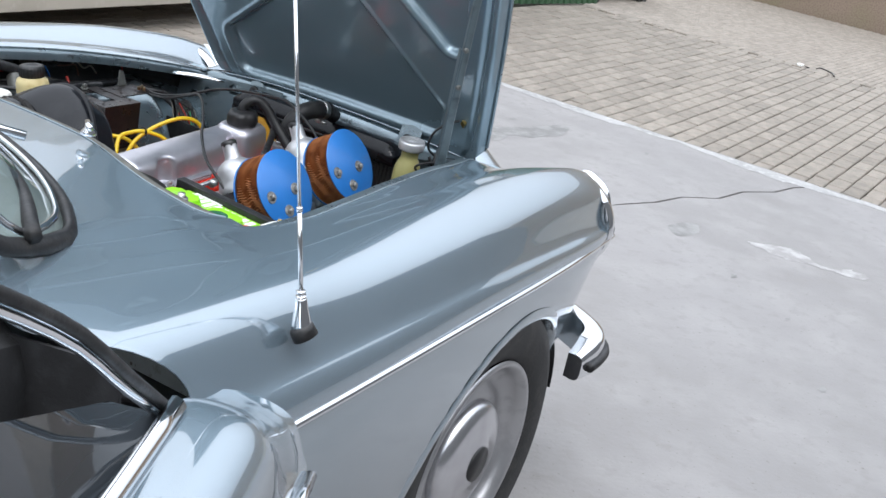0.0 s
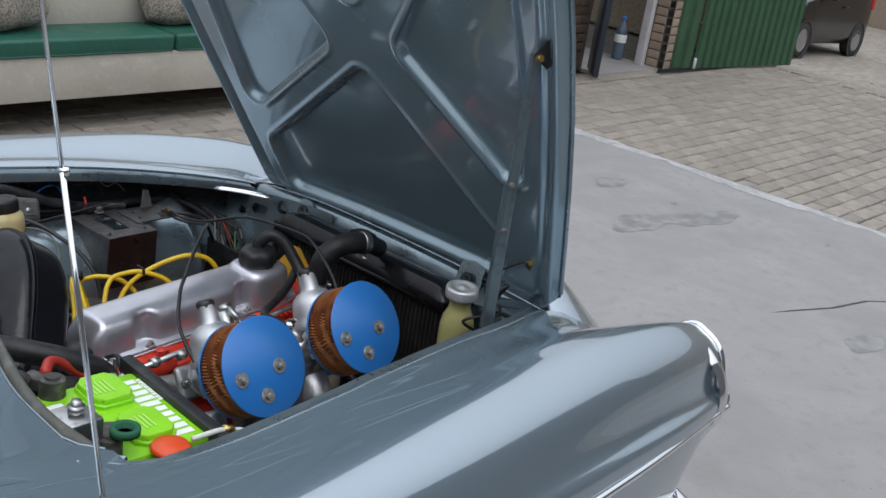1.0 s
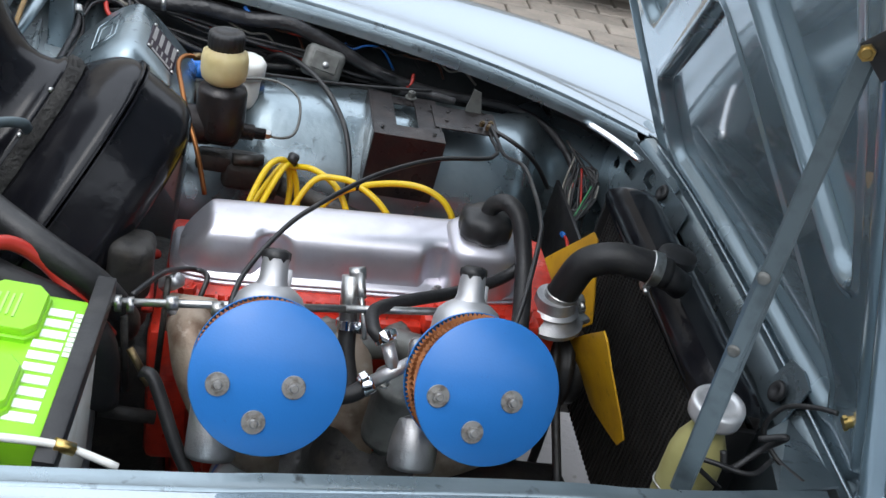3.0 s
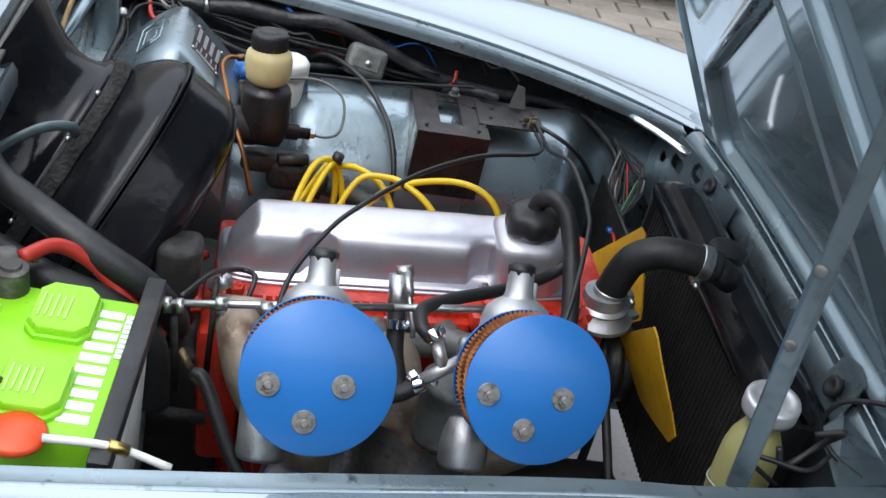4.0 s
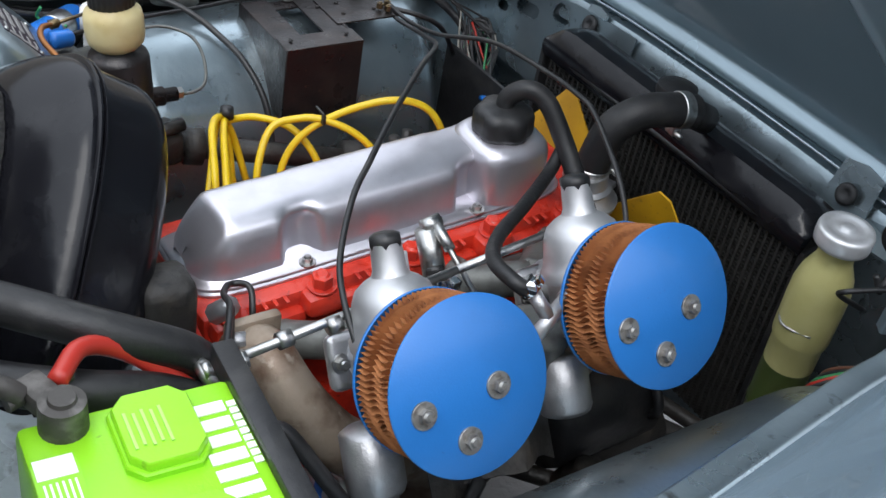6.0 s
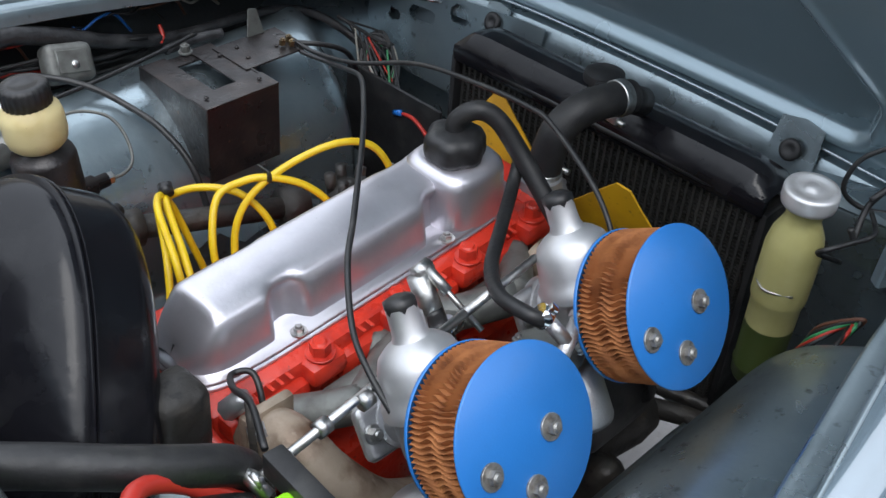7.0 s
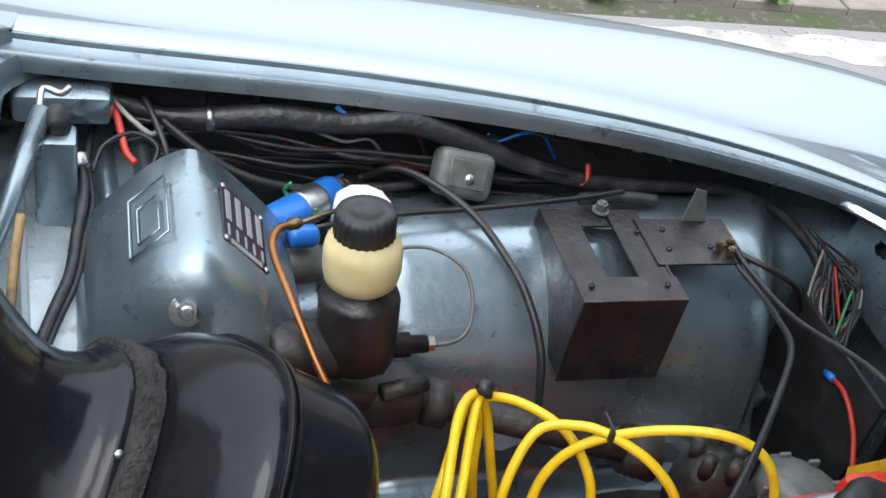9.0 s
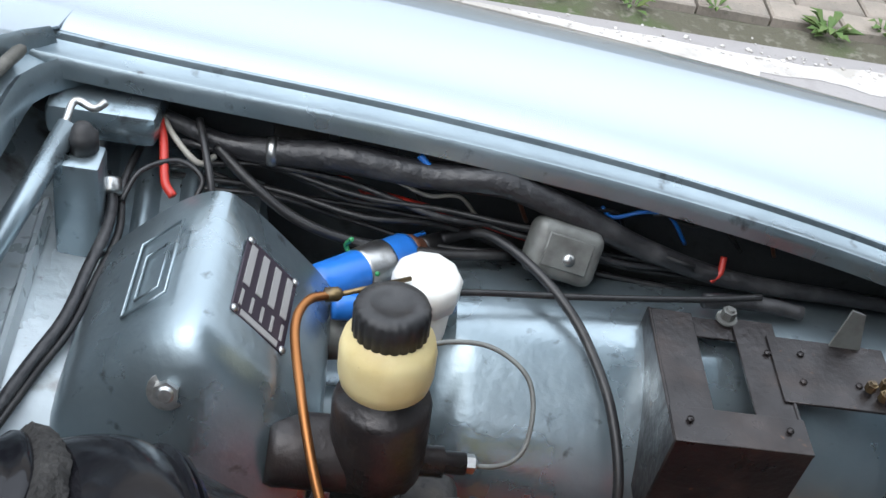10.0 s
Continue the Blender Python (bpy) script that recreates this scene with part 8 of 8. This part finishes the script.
b = B()
for h0, r_ in ((0.052, 0.0085), (0.060, 0.0075)):
    lathe(b, [(r_, h0), (r_, h0 + 0.005)], 16, abm)
rod(b, am @ Vector((0, 0, 0.035)), am @ Vector((0, 0, 0.155)), 0.0029, None, 12)
rod(b, am @ Vector((0, 0, 0.15)), am @ Vector((0.002, 0, 0.42)), 0.0022, None, 12)
rod(b, am @ Vector((0.002, 0, 0.41)), am @ Vector((0.006, 0.0, 0.78)), 0.0016, None, 12)
for h in (0.155, 0.42):
    lathe(b, [(0.004, h - 0.003), (0.004, h + 0.003)], 12, am)
part("mast", b, CHROME, aerial, "thin chrome telescopic mast")

# ---- windscreen, wiper, door ----
def ws(u, v):
    """The windscreen: u across from -1 to 1, v up."""
    y = u * (0.600 - 0.05 * v)
    x = -0.52 - 0.14 * u * u - 0.10 * abs(u) ** 10 - 0.36 * v
    z = 0.905 - 0.030 * abs(u) ** 2 + 0.32 * v
    return cp(x, y, z)


b = B()
grid(b, [[ws(-1 + 2 * i / 32, j / 10) for j in range(11)] for i in range(33)])
screen = part("windscreen", b, GLASS, car, "curved windscreen glass")
screen.visible_shadow = False
for r_, mm, nm, off in ((0.012, RUBBER, "screen_seal", 0.0), (0.005, CHROME, "screen_trim", 0.055)):
    b = B()
    edge = [ws((-1 + 2 * i / 24) * (1 - 0.6 * off), off) for i in range(25)]
    left = [ws(-1 + 0.6 * off, v) for v in (0.9, 0.6, 0.3, 0.12)]
    right = [ws(1 - 0.6 * off, v) for v in (0.12, 0.3, 0.6, 0.9)]
    pts = [p + Vector((0.004, 0, 0.003)) for p in left + edge[1:-1] + right]
    tube(b, pts, r_, 8, 3, squash=0.7)
    part(nm, b, mm, car)
wiper = thing("windscreen_wiper", (-0.50, -0.12, 0.92), "chrome windscreen wiper with black blade", "wiper")
b = B()
lathe(b, [(0.014, 0), (0.013, 0.012), (0.008, 0.022), (0, 0.024)], 18, Matrix.Translation((-0.52, -0.13, 0.915)))
rod(b, (-0.52, -0.13, 0.935), (-0.62, -0.22, 0.945), 0.006)
rod(b, (-0.50, -0.24, 0.905), (-0.58, -0.14, 0.925), 0.007)
part("arm", b, CHROME, wiper)
b = B()
tube(b, [(-0.62, -0.25, 0.96), (-0.66, -0.36, 0.955), (-0.70, -0.47, 0.94), (-0.76, -0.565, 0.93)], 0.010, 8, 5)
part("blade", b, RUBBER, wiper)
b = B()
lathe(b, [(0.012, 0), (0.012, 0.006), (0.006, 0.012), (0.006, 0.018), (0, 0.019)], 16, Matrix.Translation((-0.368, -0.222, 0.883)))
rod(b, (-0.36, -0.21, 0.898), (-0.378, -0.235, 0.898), 0.005)
whole("washer_jet", b, CHROME, "small chrome washer jet on the scuttle", "washer jet")

# the door, standing ajar: s back along it, o outward, z up
DF, DD, DO = Vector((-0.655, -0.752, 0)), Vector((-0.906, -0.423, 0)), Vector((0.423, -0.906, 0))


def dpt(s, o, z):
    return DF + DD * s + DO * o + Vector((0, 0, z))


def door_row(s):
    a = min(1.0, s / 0.20)
    top = 0.792 + 0.082 * a * a * (3 - 2 * a)
    return [dpt(s, o, z) for o, z in ((0.000, top - 0.016), (0.008, top - 0.004), (0.034, top), (0.070, top - 0.005), (0.098, top - 0.022), (0.114, top - 0.060), (0.124, 0.69), (0.130, 0.50), (0.105, 0.24))]


b = B()
rows = [[Vector(p) for p in spline(door_row(0.9 * (k / 40) ** 1.4), 4)] for k in range(41)]
grid(b, rows, flip=True)
thicken(b, 0.006)
door = part("car_door", b, PAINT, car, "blue-grey car door standing ajar", angle=60)
b = B()
ringloft(b, [[p + DD * d for p in spline(door_row(0.0), 4)] for d in (0.0, 0.006)])
part("door_edge", b, PAINT, door, "folded front edge of the door", smooth=False)
b = B()
tube(b, [dpt(0.004 + 0.9 * k / 8, 0.128, 0.706) for k in range(9)], 0.008, 8, 2)
part("door_trim", b, CHROME, door, "bright chrome trim strip")
b = B()
tube(b, [dpt(0.20 + 0.1 * k, 0.018, 0.881) for k in range(8)], 0.010, 8, 2, squash=0.6)
part("sill_strip", b, CHROME, door, "chrome window sill strip")
for nm, mm, o, r_, dz in (("window_frame", CHROME, 0.0, 0.0045, -0.012), ("window_rubber", RUBBER, 0.004, 0.0055, 0.0)):
    b = B()
    tube(b, [dpt(0.19, o, 0.868 + dz), dpt(0.30, o, 0.955 + dz), dpt(0.42, o - 0.02, 1.06 + dz), dpt(0.60, o - 0.05, 1.16 + dz), dpt(0.9, o - 0.06, 1.20 + dz)], r_, 8, 4)
    part(nm, b, mm, door)
# opaque dark pane; the cabin's shade is put into its colour
b = B()
grid(b, [[dpt(0.21 + 0.65 * i / 12, 0.004 - 0.05 * j / 4, 0.872 + 0.30 * (i / 12) * j / 4) for j in range(5)] for i in range(13)])
gl = part("door_glass", b, CARGLASS, door, "side window coloured dark for the shaded cabin behind it")
gl.visible_shadow = False
# hinge recess behind the wing, its shade painted in near-black
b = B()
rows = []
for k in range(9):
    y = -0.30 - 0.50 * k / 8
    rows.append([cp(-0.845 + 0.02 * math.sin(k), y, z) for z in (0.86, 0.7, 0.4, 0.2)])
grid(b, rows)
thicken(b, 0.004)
part("hinge_pillar", b, DARK, car, "door hinge pillar in near-black shade colour")
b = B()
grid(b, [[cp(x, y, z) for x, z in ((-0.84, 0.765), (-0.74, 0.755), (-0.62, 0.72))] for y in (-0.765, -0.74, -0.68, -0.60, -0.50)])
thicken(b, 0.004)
part("door_jamb", b, DARK, car, "door jamb behind the wing in near-black shade colour")
b = B()
tube(b, [(-0.80, -0.66, 0.79), (-0.74, -0.70, 0.785), (-0.70, -0.735, 0.775), (-0.675, -0.765, 0.755)], 0.006, 8, 5)
part("jamb_seal", b, RUBBER, car, "grey-black rubber jamb seal")
b = B()
box(b, (-0.74, 0.0, 0.80), (0.30, 1.06, 0.10), None, 0.03)
# this grey-green paints the sky's reflection in the windscreen onto the dashboard
DASH_REFLECT = mat("dash_sky_reflection_tone", (0.20, 0.23, 0.225), 0.6)
vary(DASH_REFLECT, [(30, (0.16, 0.185, 0.18), 0.5, 0.7)], (220, 0.0005))
part("dashboard", b, DASH_REFLECT, car, "dashboard top in the grey-green of sky reflected by the windscreen")
# solid block whose dark colour replaces the shade of an open cabin
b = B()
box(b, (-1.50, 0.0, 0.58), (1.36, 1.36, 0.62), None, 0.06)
part("dark_cabin", b, DARK, car, "plain near-black block standing in for the shaded cabin")

# torn pale edge of the sound deadening below the inner wing
b = B()
rows = []
for k in range(15):
    u = k / 14
    x = 0.10 + 0.275 * u
    y = 0.318 + 0.02 * u
    z = 0.548 - 0.050 * u + 0.008 * math.sin(u * 11)
    rows.append([(x, y + 0.012, z + 0.020), (x, y - 0.018, z + 0.012), (x + 0.004, y - 0.045, z - 0.008 - 0.008 * math.sin(u * 23)), (x + 0.004, y - 0.040, z - 0.035)])
grid(b, rows)
thicken(b, 0.003)
whole("wing_flange", b, PAINT_IN, "bent blue-grey flange along the inner wing", "panel")

# thin wires running under the loom along the inner wing
wr = random.Random(23)
for k, (mm, cn) in enumerate(((WIRE, "black"), (LOOM, "grey-black"), (WIRE, "black"), (REDW, "red"), (WIRE, "black"), (WIRE, "black"), (WIRE, "black"))):
    b = B()
    pts = []
    for j in range(7):
        u = j / 6
        pts.append((-0.22 + 0.44 * u + wr.uniform(-0.01, 0.01), 0.512 + wr.uniform(-0.012, 0.010) - 0.012 * u, 0.745 - 0.045 * u - 0.006 * k + wr.uniform(-0.010, 0.010)))
    if cn == "red":
        pts = pts[2:5]
    tube(b, pts, 0.0024 + 0.0005 * (k % 2), 6, 6)
    whole("loose_wire", b, mm, f"thin {cn} wire hanging under the loom", "wire", "loose wires")

# ribbed pressing, seam and hose on the bulkhead beside the stay
b = B()
rows = []
for k in range(37):
    u = k / 36
    x = -0.285 + 0.105 * u
    rise = 0.010 * max(0.0, math.sin(u * 3 * 2 * math.pi - 1.2)) ** 0.6
    rows.append([(x - 0.010 * v, 0.425 + 0.125 * v, 0.697 + rise * math.sin(math.pi * min(1, max(0.0, v * 1.1))) ** 0.3 + 0.030 * v * v) for v in [q / 10 for q in range(11)]])
grid(b, rows)
thicken(b, 0.002)
part("ribbed_pressing", b, PAINT_IN, car, "pale ribbed bulkhead pressing")
b = B()
grid(b, [[(-0.312 + 0.012 * u + o, 0.46 - 0.20 * u, z) for o, z in ((-0.022, 0.699), (-0.004, 0.702), (0.0, 0.711), (0.004, 0.712), (0.006, 0.697))] for u in [k / 14 for k in range(15)]])
thicken(b, 0.0015)
part("bulkhead_seam", b, BULKP, car, "folded seam on the bulkhead")
b = B()
tube(b, [(-0.245, 0.535, 0.735), (-0.250, 0.50, 0.735), (-0.254, 0.465, 0.728), (-0.250, 0.43, 0.712), (-0.256, 0.385, 0.707), (-0.263, 0.335, 0.704), (-0.276, 0.29, 0.703), (-0.290, 0.24, 0.700)], 0.0032, 10, 6)
whole("rubber_sleeve", b, RUBBER, "black rubber sleeve over wires on the bulkhead", "hose")
# ---- litter and weeds in the yard ----
rnd = random.Random(5)
b = B()
tube(b, [(8.9, 0.72, 0.003 + ground_z(8.9, 0.7)), (8.75, 0.60, 0.004 + ground_z(8.75, 0)), (8.55, 0.52, 0.004), (8.45, 0.40, 0.004), (8.30, 0.34, 0.004)], 0.006, 6, 5)
whole("twig", b, RUSTP, "thin dark twig lying on the pavers", "twig")
b = B()
box(b, (8.95, 0.78, ground_z(8.95, 0) + 0.008), (0.10, 0.05, 0.012), pose(0, 0, 0), 0.003)
whole("litter_scrap", b, LABEL, "small white paper scrap on the pavers", "litter")
for x, y, n, s in ((0.42, 2.335, 26, 0.05), (0.62, 2.30, 16, 0.035), (1.15, 2.335, 30, 0.05), (0.05, 2.33, 14, 0.03), (1.32, 2.40, 14, 0.04), (-0.2, 2.40, 12, 0.03), (1.75, 2.36, 18, 0.04), (2.2, 2.34, 12, 0.035), (0.85, 2.37, 10, 0.03)):
    b = B()
    for k in range(n):
        a, t = rnd.uniform(0, 6.28), rnd.uniform(0.2, 1.1)
        d = Vector((math.cos(a), math.sin(a), 0))
        L = s * rnd.uniform(0.5, 1.2)
        p0 = Vector((x, y, -0.004)) + d * rnd.uniform(0, s * 0.5)
        p1 = p0 + d * L * 0.6 + Vector((0, 0, L * t * 0.7))
        p2 = p0 + d * L * 1.15 + Vector((0, 0, L * t * 0.55))
        sd_ = d.cross(Vector((0, 0, 1))) * L * 0.22
        vs = [b.verts.new(q) for q in (p0, p1 - sd_, p2, p1 + sd_)]
        b.faces.new(vs)
    thicken(b, 0.0006)
    whole("weed_tuft", b, LEAF, "small green weed growing in the joint", "weed", "weeds in the joint", smooth=False)
MOSS = mat("mossy_joint_soil", (0.085, 0.080, 0.055), 0.95)
vary(MOSS, [(5, (0.06, 0.085, 0.03), 0.48, 0.62), (40, (0.16, 0.15, 0.12), 0.55, 0.72)], (60, 0.008))
b = B()
rows = []
for k in range(120):
    x = -4.0 + 8.6 * k / 119
    w = 0.012 * math.sin(x * 7) + 0.008 * math.sin(x * 19)
    rows.append([(x, 2.150, -0.03), (x, 2.19 + w, -0.010 + 0.004 * math.sin(x * 23)), (x, 2.25 + w, -0.014), (x, 2.315 + w * 0.5, -0.010 + 0.004 * math.sin(x * 31)), (x, 2.36, -0.03)])
grid(b, rows, flip=True)
whole("joint_soil", b, MOSS, "mossy strip of soil along the slab edge", "soil", kind="structure")
CHIPS = B()
for k in range(420):
    x, y = rnd.uniform(-2.5, 4.4), 2.16 + abs(rnd.gauss(0, 0.03)) - 0.03
    s = rnd.uniform(0.003, 0.010)
    box(CHIPS, (0, 0, 0), (s, s * rnd.uniform(0.6, 1.4), s * 0.5), Matrix.Translation((x, y, 0.002)) @ pose(0, 0, 0, rnd.uniform(-20, 20), rnd.uniform(-20, 20), rnd.uniform(0, 180)))
whole("concrete_crumbs", CHIPS, PALEC, "loose pale concrete crumbs along the slab edge", "crumbs", kind="stuff", smooth=False)


# ---- bricks of the garage walls ----
def block_mesh(name, lx, ly, lz, material, ch=0.004):
    """A chamfered block, its top at z = 0, open below."""
    v, fcs = [], []
    for z, i in ((-lz, 0.0), (-ch, 0.0), (0.0, ch)):
        v += [(sx * (lx / 2 - i), sy * (ly / 2 - i), z) for sx, sy in ((-1, -1), (1, -1), (1, 1), (-1, 1))]
    for a in (0, 4):
        fcs += [(a + k, a + (k + 1) % 4, a + 4 + (k + 1) % 4, a + 4 + k) for k in range(4)]
    fcs.append((8, 9, 10, 11))
    me = bpy.data.meshes.new(name)
    me.from_pydata(v, [], fcs)
    me.materials.append(material)
    return me, v, fcs


def lay_bricks(parent, name, p, d, length, rows_n, material, out, nrm):
    """Courses of stretchers from p along d, proud of the wall by out."""
    d = Vector(d).normalized()
    nrm = Vector(nrm)
    full, _, _ = block_mesh(name, 0.208, 0.055, 0.05, material)
    half, _, _ = block_mesh(name, 0.098, 0.055, 0.05, material)
    turn = Matrix((d, d.cross(nrm) if d.cross(nrm).z > 0 else -d.cross(nrm), nrm)).transposed().to_4x4()
    for r in range(rows_n):
        x = 0.0
        first = True
        while x < length - 0.05:
            use_half = (first and r % 2) or length - x < 0.2
            me, L = (half, 0.098) if use_half else (full, 0.208)
            ob = new(name, me)
            m = turn.copy()
            m.translation = Vector(p) + d * (x + L / 2) + Vector((0, 0, 0.034 + 0.0665 * r)) + nrm * (out + rnd.uniform(-0.002, 0.002))
            ob.matrix_basis = m
            ob.parent = parent
            x += L + 0.012
            first = False


lay_bricks(garage_wall, "brick", (4.66, 3.16, 0), (1, 0, 0), 1.36, 16, BRICK, 0.008, (0, -1, 0))
lay_bricks(garage_pier, "brick", (6.845, 2.960, 0), (1, 0, 0), 0.10, 22, BRICK2, 0.006, (0, -1, 0))
lay_bricks(garage_pier, "brick", (6.845, 3.115, 0), (0, -1, 0), 0.155, 22, BRICK2, 0.006, (-1, 0, 0))

# ---- clay pavers: courses along x in stretcher bond ----
paving = tagged(new("paving"), "worn clay pavers in stretcher bond with sandy joints", "paving", "", "structure")
PL, PW, GAP = 0.200, 0.098, 0.007
near_me, bv, bf = block_mesh("paver", PL - GAP, PW - GAP, 0.05, PAVER, 0.005)
fv, ff = [], []
bv_np = [Vector(v) for v in bv]


def pave(x0, x1, y0, y1, near, z_add=0.0):
    n = int((y1 - y0) / PW)
    for j in range(n):
        y = y0 + PW * (j + 0.5)
        off = 0.5 * PL * (j % 2) + rnd.uniform(-0.012, 0.012)
        for i in range(-1 if j % 2 else 0, int((x1 - x0) / PL) + 1):
            x = x0 + PL * (i + 0.5) + off
            if x > x1 + 0.05:
                continue
            z = ground_z(x, y) - 0.006 + rnd.uniform(-0.0025, 0.0025) + z_add
            tilt = pose(0, 0, 0, rnd.uniform(-0.7, 0.7), rnd.uniform(-0.6, 0.6) + math.degrees(math.atan(0.145)) * (1 if 8.4 < x < 16.2 else 0), rnd.uniform(-0.8, 0.8))
            if near and near[0] < x < near[1] and near[2] < y < near[3]:
                ob = new("paver", near_me)
                tilt.translation = (x, y, z)
                ob.matrix_basis = tilt
                ob.parent = paving
            else:
                k = len(fv)
                p = Vector((x, y, z))
                fv.extend([tuple((tilt @ q) + p) for q in bv_np])
                ff.extend([tuple(a + k for a in q) for q in bf])


pave(-3.0, 4.4, 2.37, 3.9, (-0.6, 2.25, 2.3, 2.9))
pave(4.49, 8.4, -4.4, 2.86, (4.4, 6.0, -0.3, 1.95))
pave(4.49, 6.7, 2.87, 3.12, None)
pave(8.4, 14.0, -3.4, 5.2, None)
pave(14.0, 26.6, -2.0, 9.2, None)
me = bpy.data.meshes.new("paver_field")
me.from_pydata(fv, [], ff)
me.materials.append(PAVER)
field = new("paver_field", me)
field.parent = paving
tagged(field, "worn clay pavers receding across the yard", "", "", "stuff")
